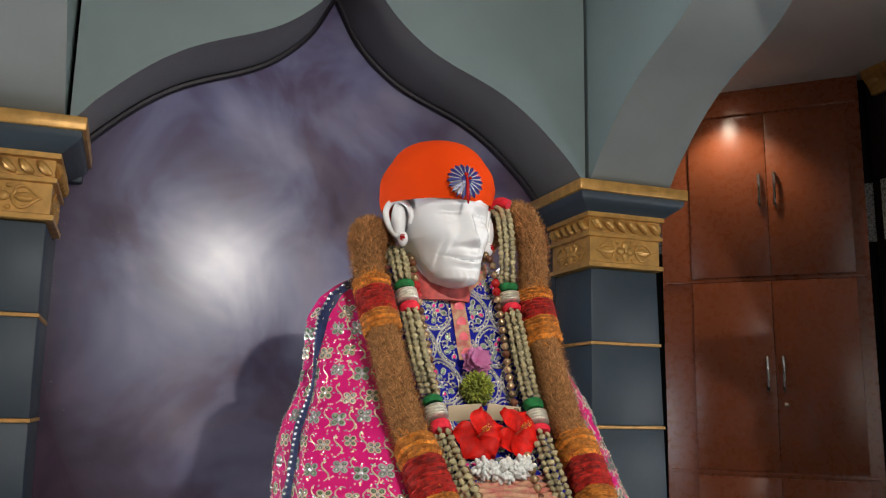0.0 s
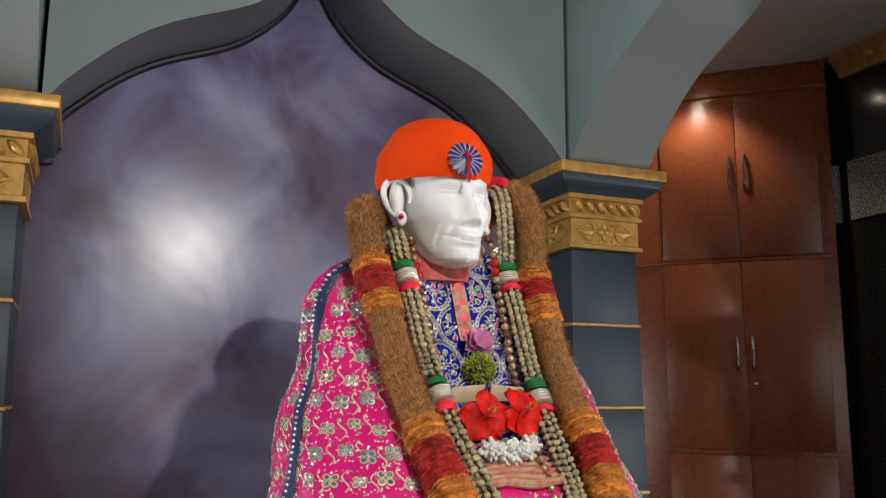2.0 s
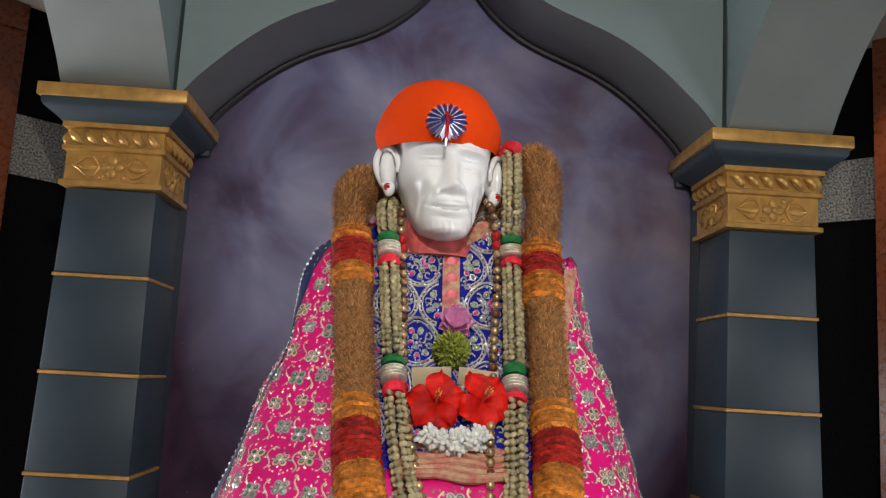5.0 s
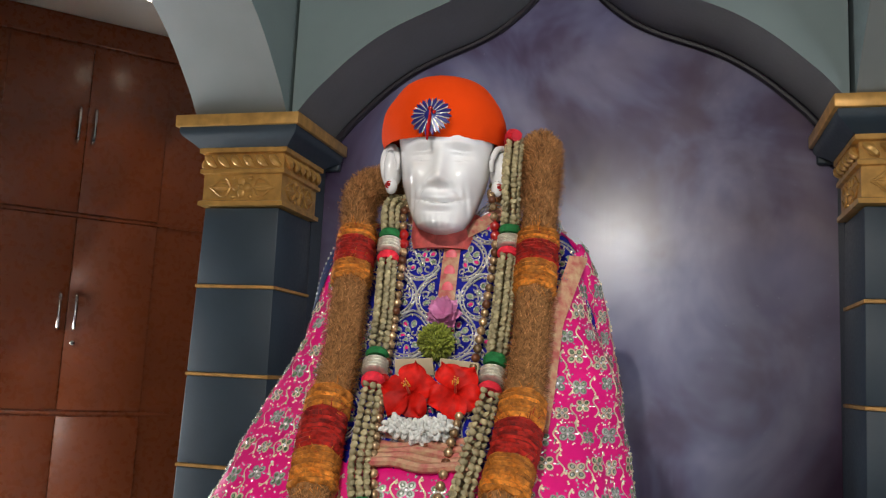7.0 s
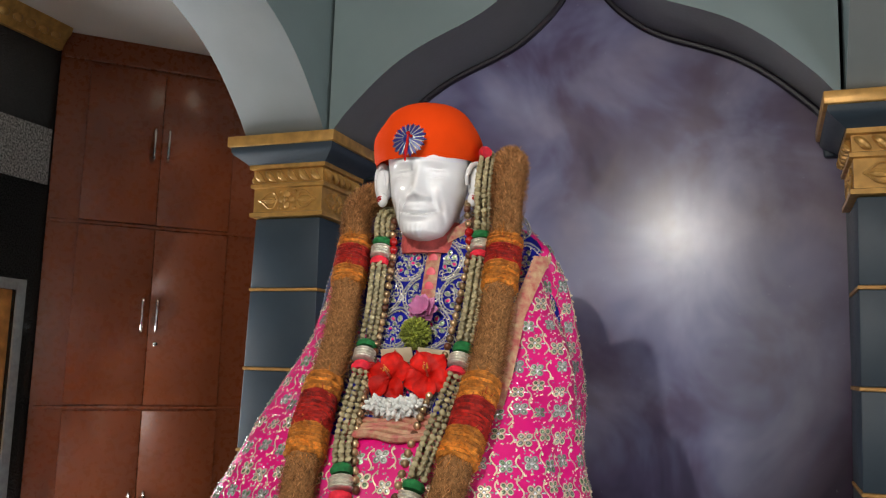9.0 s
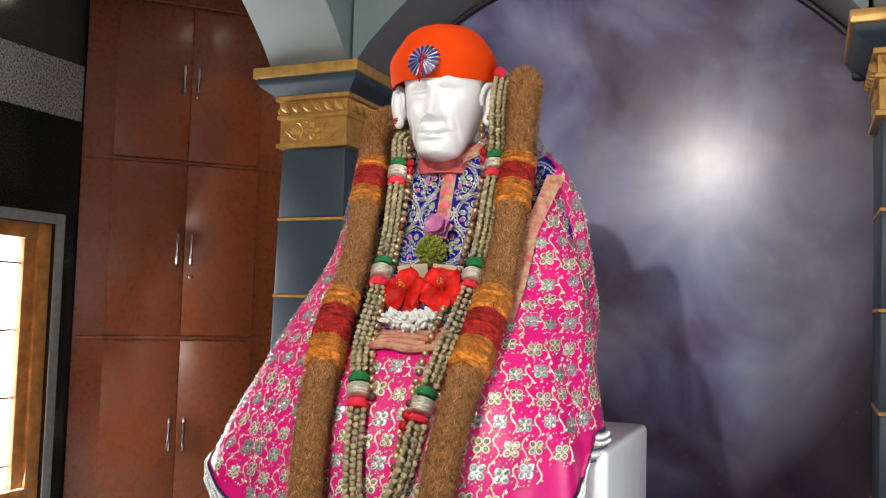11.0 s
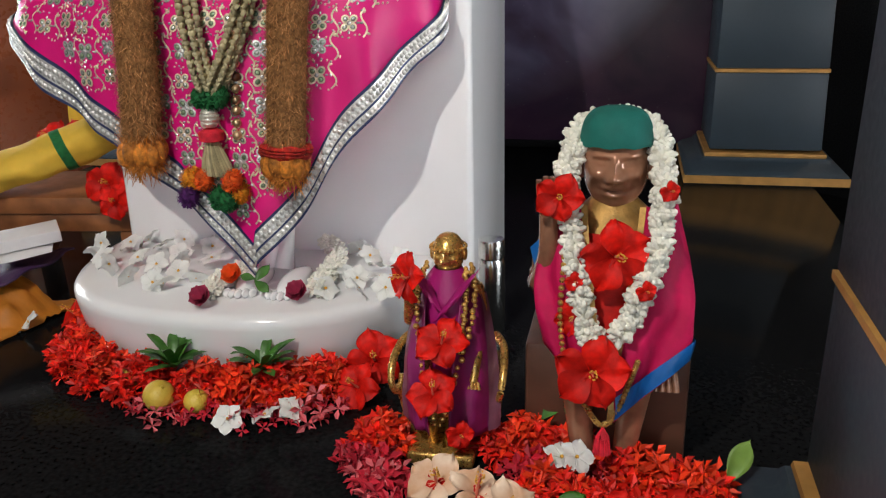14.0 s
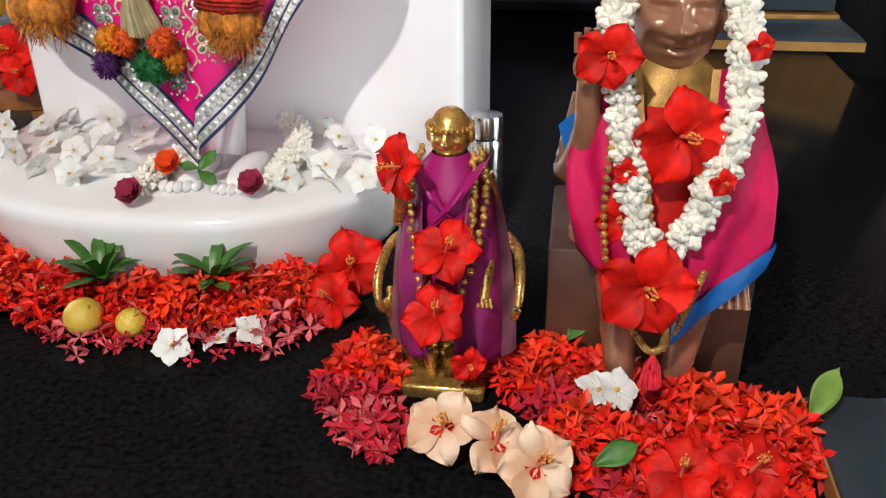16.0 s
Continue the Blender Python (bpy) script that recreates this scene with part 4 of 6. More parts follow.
rng = random.Random(11)
ths = [-2.0 + 4.0 * i / 600 for i in range(601)]
for row in range(24):
    z = 0.285 + 0.0455 * row
    arc, last, count = 0.0, None, 0
    for th in ths:
        p = sect(th, z)
        if last is not None:
            arc += (p - last).length
        last = p
        if arc < 0.0465:
            continue
        arc, count = 0.0, count + 1
        h = hem(sect(th, 0.5).x, th)
        zz = z + (0.0 if count % 2 else 0.006) + rng.uniform(-0.004, 0.004)
        tj = th + rng.uniform(-0.01, 0.01)
        c, a, b, n = cloth_frame(tj, zz)
        if zz < h + 0.085 or shawl_open(c, th) or shawl_open(c + Vector((0.02, 0, 0.02)), th) or (c.x > 0.80 and zz < h + 0.16 and th < 1.5) or zz > 1.33:
            continue
        c = c + n * 0.0015
        size = 0.9 + 0.12 * rng.uniform(-1, 1)
        for j in range(4):
            an = math.pi / 4 + j * math.pi / 2
            pc = cloth_at(tj, zz, math.cos(an) * 0.0108 * size, math.sin(an) * 0.0108 * size, n, 0.0013)
            disc(bgold if row % 2 else bs, pc, a, b, n, 0.0088 * size, 0.0078 * size, an, 11, 0.0012)
            disc(bdark, pc + n * 0.0008, a, b, n, 0.0052 * size, 0.0044 * size, an, 9, 0.0012)
            disc(bg if (count + row) % 2 else bs, pc + n * 0.0016, a, b, n, 0.0036 * size, 0.003 * size, an, 7, 0.0016)
            tip = cloth_at(tj, zz, math.cos(j * math.pi / 2) * 0.0175 * size, math.sin(j * math.pi / 2) * 0.0175 * size, n, 0.0012)
            disc(bs, tip, a, b, n, 0.0034, 0.0022, j * math.pi / 2, 6, 0.002)
        disc(bs, c + n * 0.001, a, b, n, 0.004, 0.004, 0, 6, 0.003)
        # curling vine to the next flower
        ph = rng.uniform(-0.5, 0.5)
        last_q = None
        for j in range(9):
            q = j / 8
            pt = cloth_at(tj, zz, 0.026 + 0.007 * math.sin(q * 6.3 + ph), -0.024 + 0.048 * q, n, 0.0012)
            if last_q is not None:
                d = (pt - last_q)
                s = d.cross(n).normalized() * 0.0016
                f = [bgold.verts.new(v) for v in (last_q - s, last_q + s, pt + s, pt - s)]
                bgold.faces.new(f)
            if j % 3 == 1:
                disc(bs if j == 4 else bgold, pt + a * 0.0045 * (1 if j % 2 else -1), a, b, n, 0.0036, 0.0024, rng.random() * 3, 6, 0.002)
            last_q = pt
        for j in range(9):
            disc(bs if j % 2 else bgold, cloth_at(tj, zz, rng.uniform(-0.024, 0.024), 0.023 * (1 if j % 2 else -1) + rng.uniform(-0.004, 0.004), n, 0.001), a, b, n, 0.0026, 0.002, rng.random() * 3, 5, 0.002)
tagged(part("petal_eye_work", bdark, mat("dark_green_foil", (0.09, 0.13, 0.08), rough=0.3, metal=0.4, var=0.4, scale=60), shawl, "dark green foil petal eyes"), kind="stuff")
tagged(part("petal_work", bg, GEM, shawl, "green mirror sequin petals"), kind="stuff")
tagged(part("sequin_work", bs, SILVER, shawl, "silver sequins"), kind="stuff")
tagged(part("vine_work", bgold, THREAD, shawl, "gold thread outlines and vines"), kind="stuff")


# ---------------------------------------------------------------- garlands
def hang(pts, r, n, inset=0.0):
    """A line over the body at (x, z) points, r clear of the cloth; three numbers give a free point."""
    out = []
    for p in smooth_line([p if len(p) == 3 else (p[0], front_y(p[0], p[1], inset) - r, p[1]) for p in pts], n):
        out.append(p)
    return out


def bristles(bm, line, r0, r1, count, seed, z_ok=lambda z: True, wide=0.0009):
    rr = random.Random(seed)
    m = len(line) - 1
    for _ in range(count):
        s = rr.random() * m
        i = min(int(s), m - 1)
        p = line[i].lerp(line[i + 1], s - i)
        if not z_ok(p.z):
            continue
        d = (line[i + 1] - line[i]).normalized()
        v = Vector((rr.gauss(0, 1), rr.gauss(0, 1), rr.gauss(0, 1)))
        v = (v - d * v.dot(d)).normalized()
        tip = p + (v + d * rr.uniform(-1.1, 1.1) + Vector((rr.gauss(0, 0.5), rr.gauss(0, 0.5), rr.gauss(0, 0.5)))).normalized() * (r1 * rr.uniform(0.74, 1.08))
        s2 = v.cross(d).normalized() * wide
        a = p + v * r0
        q = [bm.verts.new(w) for w in (a - s2, a + s2, tip + s2 * 0.4, tip - s2 * 0.4)]
        bm.faces.new(q)


def ruffle(bm, line, z0, z1, r, seed):
    """Stacked ruffled discs along the part of a line between two heights."""
    pts = [p for p in line if z0 <= p.z <= z1]
    if len(pts) < 2:
        return
    length = (pts[0] - pts[-1]).length
    k = max(2, round(length / 0.0085))
    rr = random.Random(seed)
    for j in range(k + 1):
        s = j / k * (len(pts) - 1)
        i = min(int(s), len(pts) - 2)
        p, d = pts[i].lerp(pts[i + 1], s - i), (pts[i + 1] - pts[i]).normalized()
        u = d.cross(Vector((0, 1, 0.1))).normalized()
        v = d.cross(u)
        ph = rr.random() * 6
        rows = []
        for q, h in ((0.55, -0.005), (0.92, -0.0048), (1.03, 0), (0.92, 0.0048), (0.55, 0.005)):
            rows.append([p + (u * math.cos(t) + v * math.sin(t)) * r * q * (1 + 0.035 * math.sin(7 * t + ph) + 0.02 * math.sin(13 * t)) + d * h * (1 + 0.5 * math.sin(5 * t + ph)) for t in [2 * math.pi * w / 26 for w in range(26)]])
        loft(bm, rows)


grass = empty("grass_garland", "thick brown dried grass garland with ochre and red bands", "garland")
ENDS = {"west": [(0.56, 1.90, 1.35), (0.527, 1.865, 1.395), (0.488, 1.812, 1.418), (0.468, 1.757, 1.378), (0.474, 1.30), (0.485, 1.2), (0.505, 1.05), (0.522, 0.92), (0.545, 0.8), (0.558, 0.66), (0.56, 0.52), (0.553, 0.39)],
        "east": [(0.74, 1.895, 1.37), (0.80, 1.85, 1.455), (0.838, 1.79, 1.482), (0.85, 1.74, 1.41), (0.848, 1.29), (0.85, 1.2), (0.853, 1.05), (0.855, 0.92), (0.845, 0.8), (0.832, 0.66), (0.822, 0.52), (0.812, 0.375)]}
BANDS = {"west": [(1.275, 1.30, 0), (1.225, 1.275, 1), (1.19, 1.225, 0), (0.935, 0.975, 0), (0.875, 0.935, 1), (0.82, 0.875, 0)],
         "east": [(1.27, 1.30, 0), (1.225, 1.27, 1), (1.175, 1.225, 0), (0.94, 0.985, 0), (0.885, 0.94, 1), (0.83, 0.885, 0)]}
R = 0.038
CORE = mat("matted_brown_fibre", (0.32, 0.155, 0.06), rough=0.9, var=0.4, scale=160, bump=1.0, grain=500, spec=0.1)
for side, pts in ENDS.items():
    line = hang(pts, R, 150)
    bands = BANDS[side]

    def brown(z, bands=bands, line=line):
        return not any(a - 0.004 < z < b + 0.004 for a, b, _ in bands) and z > line[-1].z + 0.03
    part("strand_core", tube(bmesh.new(), [p for p in line if p.z > line[-1].z + 0.03], 0.033, 12), CORE, grass)
    bm = bmesh.new()
    bristles(bm, line, 0.026, R + 0.006, 70000, 5 if side == "west" else 6, brown)
    strand = part("grass_strand", bm, BROWN_GRASS, grass)
    for n, (a, b, red) in enumerate(bands):
        bm = bmesh.new()
        ruffle(bm, line, a, b, R + 0.002, n)
        bristles(bm, line, R - 0.008, R + 0.009, 16000, 50 + n, lambda z, a=a, b=b: a < z < b, 0.0011)
        part("red_band" if red else "ochre_band", bm, DARK_RED if red else MARIGOLD, grass, "dark red ruffled band" if red else "ochre ruffled band")
    e = line[-1]
    bm = bmesh.new()
    ruffle(bm, line, e.z + 0.02, e.z + 0.036, R + 0.006, 9)
    part("end_ring", bm, DARK_RED, grass, "dark red ring at the end")
    bm = bmesh.new()
    for j in range(11):
        a = 2 * math.pi * j / 11
        blob(bm, e + Vector((0.029 * math.cos(a), 0.029 * math.sin(a), 0.004 + 0.003 * math.sin(3 * a))), (0.015, 0.015, 0.022), 10, 8)
    blob(bm, e, (0.03, 0.03, 0.024), 12, 8)
    bristles(bm, [e + Vector((0, 0, 0.024)), e, e + Vector((0, 0, -0.02))], 0.03, 0.046, 1500, 77, wide=0.0011)
    part("end_tassel", bm, MARIGOLD, grass, "ochre puffed tassel")

GREEN_WOOL = mat("bottle_green_wool", (0.01, 0.14, 0.035), rough=0.85, var=0.3, scale=80, bump=0.5, grain=400, island=0.3)
RED_WOOL = mat("scarlet_wool", (0.75, 0.02, 0.045), rough=0.8, var=0.2, scale=80, bump=0.5, grain=400, island=0.2)
SILVER_BEAD = mat("silver_wire_bead", (0.85, 0.81, 0.7), rough=0.3, metal=0.55, var=0.2, scale=90, bump=0.7, grain=300)
seedg = empty("seed_garland", "pale olive seed garland with green, silver and red rings", "garland")
SEEDS = {"west": [(0.575, 1.87, 1.36), (0.545, 1.81, 1.375), (0.538, 1.75, 1.355), (0.546, 1.29), (0.556, 1.2), (0.565, 1.12), (0.58, 0.99), (0.603, 0.87), (0.632, 0.78), (0.648, 0.65), (0.663, 0.55), (0.678, 0.495)],
         "east": [(0.735, 1.87, 1.42), (0.772, 1.82, 1.492), (0.786, 1.77, 1.488), (0.788, 1.74, 1.42), (0.79, 1.30), (0.792, 1.2), (0.793, 1.12), (0.792, 1.0), (0.784, 0.87), (0.772, 0.77), (0.755, 0.65), (0.715, 0.55), (0.684, 0.495)]}
RINGS = {"west": (1.272, 1.03, 0.787), "east": (1.283, 1.025, 0.77)}


def wrap(bm, line, z0, z1, r, n=16):
    pts = [p for p in line if z0 <= p.z <= z1]
    if len(pts) > 1:
        tube(bm, pts, lambda q: r * (0.82 + 0.18 * math.sin(math.pi * q)), n)


rng = random.Random(3)
for side, pts in SEEDS.items():
    line = hang(pts, 0.021, 260)
    bm = bmesh.new()
    total = sum((b - a).length for a, b in zip(line, line[1:]))
    for st in range(6):
        an = 2 * math.pi * st / 6
        step = 0.0092
        for j in range(int(total / step)):
            s = (j + 0.5 * (st % 2)) * step / total * (len(line) - 1)
            i = min(int(s), len(line) - 2)
            p, d = line[i].lerp(line[i + 1], s - i), (line[i + 1] - line[i]).normalized()
            if any(abs(p.z - z) < 0.033 for z in RINGS[side]) and p.y < 1.76:
                continue
            u = d.cross(Vector((0, 1, 0.1))).normalized()
            v = d.cross(u)
            c = p + (u * math.cos(an) + v * math.sin(an)) * 0.0145
            rot = d.to_track_quat("Z", "Y").to_matrix().to_4x4() @ Matrix.Rotation(rng.uniform(-0.5, 0.5), 4, "X") @ Matrix.Rotation(rng.uniform(-0.5, 0.5), 4, "Y")
            blob(bm, c, (0.0072, 0.0044, 0.0066), 7, 5, rot @ Matrix.Rotation(0.6 if j % 2 else -0.6, 4, "Z"))
    tagged(part("seed_string", bm, SEED, seedg), kind="stuff")
    for z in RINGS[side]:
        for nm, a, b, m, r, lb in (("green_ring", 0.012, 0.032, GREEN_WOOL, 0.0225, "bottle green wool ring"), ("silver_ring", -0.016, 0.012, SILVER_BEAD, 0.0235, "ribbed silver bead"), ("red_ring", -0.036, -0.016, RED_WOOL, 0.0225, "scarlet wool ring")):
            bm = bmesh.new()
            if nm != "silver_ring":
                wrap(bm, line, z + a, z + b, r)
            else:
                pp = [p for p in line if z + a <= p.z <= z + b]
                if len(pp) > 1:
                    tube(bm, smooth_line(pp, 32), lambda q: 0.019 + 0.0055 * abs(math.sin(4 * math.pi * q)), 18)
            part(nm, bm, m, seedg, lb)
bm = bmesh.new()
tube(bm, smooth_line([(0.77, 1.80, 1.495), (0.78, 1.765, 1.508), (0.795, 1.745, 1.50)], 8), 0.012, 8)
part("top_bow", bm, RED_WOOL, seedg, "scarlet wool bow")


def pompom(name, at, r, m, parent, label, n=420, seed=1):
    bm = bmesh.new()
    blob(bm, at, r * 0.8, 10, 8)
    rr = random.Random(seed)
    for _ in range(n):
        v = Vector((rr.gauss(0, 1), rr.gauss(0, 1), rr.gauss(0, 1))).normalized()
        s = v.cross(Vector((0.3, 0.2, 0.9))).normalized() * 0.0013
        a, t = Vector(at) + v * r * 0.7, Vector(at) + v * r * rr.uniform(0.93, 1.07)
        bm.faces.new([bm.verts.new(w) for w in (a - s, a + s, t + s, t - s)])
    return part(name, bm, m, parent, label)


PURPLE = mat("purple_wool", (0.09, 0.012, 0.13), rough=0.85, var=0.3, scale=80, island=0.3)
YELLOW_WOOL = mat("yellow_orange_wool", (0.75, 0.28, 0.01), rough=0.85, var=0.3, scale=80, island=0.3)
ORANGE_WOOL = mat("orange_wool", (0.8, 0.12, 0.01), rough=0.85, var=0.3, scale=80, island=0.3)
fy = front_y(0.68, 0.45) - 0.022
for k, x in enumerate((0.664, 0.681, 0.699)):
    pompom("green_pompom", (x, fy, 0.488 - 0.004 * (k == 1)), 0.021, GREEN_WOOL, seedg, "bottle green pompom", 260, k)
part("pendant_bead", turned(bmesh.new(), [(0, -0.017), (0.011, -0.015), (0.015, -0.009), (0.0145, -0.006), (0.0175, -0.002), (0.0165, 0.001), (0.0175, 0.004), (0.0145, 0.007), (0.015, 0.01), (0.011, 0.015), (0, 0.017)], 18, (0.676, fy, 0.452)), SILVER_BEAD, seedg, "ribbed silver bead")
part("pendant_ring", turned(bmesh.new(), [(0.012, -0.011), (0.021, -0.008), (0.022, 0.006), (0.012, 0.011)], 18, (0.676, fy, 0.422)), RED_WOOL, seedg, "scarlet wool ring")
bm = bmesh.new()
for j in range(34):
    a = 2 * math.pi * j / 34
    tube(bm, [(0.676 + 0.008 * math.cos(a), fy + 0.008 * math.sin(a), 0.412), (0.678 + 0.02 * math.cos(a), fy + 0.012 * math.sin(a), 0.385), (0.682 + 0.03 * math.cos(a), fy + 0.012 * math.sin(a), 0.352)], 0.0028, 5)
part("pendant_tassel", bm, SEED, seedg, "straw coloured tassel")
for k, (x, z, r, m, lb) in enumerate(((0.632, 0.345, 0.022, YELLOW_WOOL, "yellow pompom"), (0.628, 0.315, 0.022, PURPLE, "purple pompom"), (0.655, 0.345, 0.022, ORANGE_WOOL, "orange pompom"), (0.712, 0.345, 0.022, ORANGE_WOOL, "orange pompom"), (0.682, 0.312, 0.023, GREEN_WOOL, "bottle green pompom"), (0.7, 0.31, 0.022, GREEN_WOOL, "bottle green pompom"), (0.72, 0.322, 0.02, YELLOW_WOOL, "yellow pompom"))):
    pompom("tassel_pompom", (x, front_y(x, z) - 0.02 - 0.008 * (k % 2), z), r, m, seedg, lb, 420, 20 + k)

# string of beads
BEAD_GOLD = mat("antique_gold_beads", (0.62, 0.42, 0.24), rough=0.25, metal=0.7, var=0.3, scale=80, island=0.4)
BEAD_BROWN = mat("brown_wooden_beads", (0.15, 0.05, 0.02), rough=0.4, var=0.3, scale=60, island=0.3)
beads = empty("bead_necklace", "long string of antique gold and brown beads round the neck", "necklace")
for side, pts in (("west", [(0.575, 1.79, 1.38), (0.568, 1.74, 1.34), (0.575, 1.28), (0.582, 1.2), (0.588, 1.1), (0.595, 1.0), (0.612, 0.92), (0.63, 0.85), (0.66, 0.77)]), ("east", [(0.735, 1.79, 1.40), (0.752, 1.74, 1.36), (0.762, 1.28), (0.762, 1.2), (0.757, 1.1), (0.752, 1.0), (0.745, 0.92), (0.742, 0.82), (0.735, 0.7), (0.728, 0.6), (0.722, 0.5), (0.718, 0.42)])):
    line = hang(pts, 0.009, 200)
    acc, n = 0.0, 0
    bmg, bmb, bmr = bmesh.new(), bmesh.new(), bmesh.new()
    for a, b in zip(line, line[1:]):
        acc += (b - a).length
        if acc > 0.0172:
            acc, n = 0.0, n + 1
            blob(bmr if n % 17 in (6, 7) else bmb if n % 6 in (3,) else bmg, b, 0.0105 if n % 17 in (6, 7) else 0.0086, 10, 8)
    tagged(part("gold_bead_string", bmg, BEAD_GOLD, beads), kind="stuff")
    tagged(part("brown_bead_string", bmb, BEAD_BROWN, beads), kind="stuff")
    tagged(part("red_bead_string", bmr, RUBY, beads, "orange-red glass beads"), kind="stuff")

# ---------------------------------------------------------------- flowers
RED_PETAL = mat("scarlet_hibiscus_petal", (0.62, 0.008, 0.003), rough=0.6, var=0.35, scale=45, bump=0.3, grain=160, piece=0.18, spec=0.25)
STAMEN = mat("pink_stamen", (0.75, 0.2, 0.12), rough=0.6, var=0.2, scale=60)
POLLEN = mat("yellow_pollen", (0.8, 0.42, 0.05), rough=0.7, var=0.2, scale=60)
IXORA = mat("red_ixora_petals", (0.74, 0.016, 0.006), rough=0.55, var=0.3, scale=30, bump=0.2, island=0.4)
CRIMSON = mat("crimson_petals", (0.5, 0.015, 0.035), rough=0.6, var=0.3, scale=30, island=0.35)
WHITE_PETAL = mat("white_flower_petals", (0.82, 0.82, 0.78), rough=0.5, var=0.06, scale=30, bump=0.15, sss=0.1, island=0.08)
JASMINE = mat("cream_white_buds", (0.84, 0.82, 0.72), rough=0.55, var=0.08, scale=40, bump=0.15, island=0.1)
LEAF = mat("fresh_green_leaf", (0.05, 0.16, 0.02), rough=0.4, var=0.4, scale=30, bump=0.2, island=0.35)
PALE_LEAF = mat("pale_green_leaf", (0.2, 0.33, 0.06), rough=0.4, var=0.25, scale=25, bump=0.15)
PEACH = mat("peach_petals", (0.8, 0.42, 0.22), rough=0.5, var=0.15, scale=25, second=(0.9, 0.68, 0.5), island=0.1)
ROSE = mat("dusky_rose_petals", (0.4, 0.035, 0.09), rough=0.6, var=0.3, scale=40)
LILAC = mat("lilac_pink_petals", (0.62, 0.22, 0.42), rough=0.55, var=0.2, scale=30, island=0.15)
MOSS = mat("green_basil_tips", (0.22, 0.25, 0.03), rough=0.7, var=0.4, scale=60, island=0.5)


def petal(bm, length, width, cup, ruffle_h, seed, nu=9, nv=7, root=0.12, curl=0.0):
    """A curved petal from the origin outwards along +x, opening to +z."""
    rows = []
    for i in range(nu + 1):
        u = i / nu
        w = width * (root * (1 - u) + (1 - root * 0.4) * math.sin(math.pi * min(1, u * 0.98 + 0.01) ** 1.35) ** 0.75)
        row = []
        for j in range(nv + 1):
            v = 2 * j / nv - 1
            x = length * (u * (1 - 0.06 * v * v) + 0.02 * u * math.sin(7 * v + seed))
            z = cup * length * (u ** 0.8) * (1 - curl * u * u) + 0.14 * width * v * v * (1 - u) + ruffle_h * math.sin(4.2 * v + seed) * u * u + 0.6 * ruffle_h * math.sin(9 * v + 2 * seed) * u ** 3
            row.append(Vector((x, w * v * 0.5, z)))
        rows.append(row)
    loft(bm, rows, cap=False, closed=False)


def hibiscus(label, material, size=0.055, centre=STAMEN, eye=None):
    """Five ruffled petals round a stamen column, opening towards +z at the origin."""
    f = empty("hibiscus_flower", label, "flower", "hibiscus flowers")
    for k in range(5):
        bm = bmesh.new()
        petal(bm, size * (1 + 0.08 * math.sin(3 * k)), size * 0.92, 0.5 + 0.12 * math.sin(2.3 * k), size * 0.11, k * 1.7, 11, 9, curl=0.8 + 0.2 * math.sin(5 * k))
        bm.transform(pose(0, 0, 0.0015 * (k % 3), 14 * math.sin(k * 2.1), 0, 72 * k + 6 * math.sin(k * 4)))
        part("petal", bm, material, f, angle=85)
    bm = bmesh.new()
    tube(bm, smooth_line([(0, 0, 0.004), (0.003, 0.001, size * 0.4), (0.008, 0.002, size * 0.95)], 10), lambda q: 0.0026 - 0.0012 * q, 6)
    part("stamen", bm, centre, f, "slender stamen column")
    bm = bmesh.new()
    rr = random.Random(2)
    for k in range(24):
        q = rr.uniform(0.45, 1.02)
        a = rr.random() * 6.28
        blob(bm, (0.008 * q + 0.005 * math.cos(a), 0.002 + 0.005 * math.sin(a), size * 0.95 * q), 0.0014, 5, 4)
    part("pollen", bm, POLLEN, f, "yellow pollen dots")
    if eye:
        bm = bmesh.new()
        for k in range(5):
            petal(bm, size * 0.34, size * 0.3, 0.5, 0, k, 4, 3)
            for v in bm.verts:
                if not v.tag:
                    v.co = pose(0, 0, 0.0025, 0, 0, 72 * k) @ v.co
                    v.tag = True
        part("eye", bm, eye, f, "dark red eye")
    return f


def face_to(at, towards, spin=0):
    """A pose at a place whose +z axis points along towards."""
    q = Vector(towards).normalized().to_track_quat("Z", "Y").to_matrix().to_4x4()
    return Matrix.Translation(at) @ q @ pose(0, 0, 0, 0, 0, spin)


red_h = hibiscus("open scarlet hibiscus flower with a long stamen", RED_PETAL)
red_h.matrix_basis = face_to((0.652, front_y(0.652, 0.985) - 0.014, 0.985), (-0.1, -1, 0.35), 20)


def more_red(at, towards, spin, k=1.0):
    o = copy_thing(red_h, face_to(at, towards, spin))
    o.scale = (k, k, k)
    return o


more_red((0.733, front_y(0.733, 0.99) - 0.016, 0.99), (0.15, -1, 0.35), 55)


def bud_mass(name, label, category, lines, r, count, material, seed, size=0.0062, parent=None):
    """White jasmine buds packed round lines."""
    rr = random.Random(seed)
    bm = bmesh.new()
    for line in lines:
        total = sum((b - a).length for a, b in zip(line, line[1:]))
        for _ in range(int(count * total)):
            s = rr.random() * (len(line) - 1)
            i = min(int(s), len(line) - 2)
            p = line[i].lerp(line[i + 1], s - i)
            v = Vector((rr.gauss(0, 1), rr.gauss(0, 1), rr.gauss(0, 1))).normalized()
            c = p + v * r * rr.uniform(0.45, 1.0)
            rot = v.to_track_quat("Z", "Y").to_matrix().to_4x4()
            k = rr.uniform(0.8, 1.25)
            blob(bm, c, (size * 0.72 * k, size * 0.72 * k, size * 1.25 * k), 6, 5, rot)
    o = part(name, bm, material, parent)
    return o if parent is not None else tagged(o, label, category, kind="stuff")


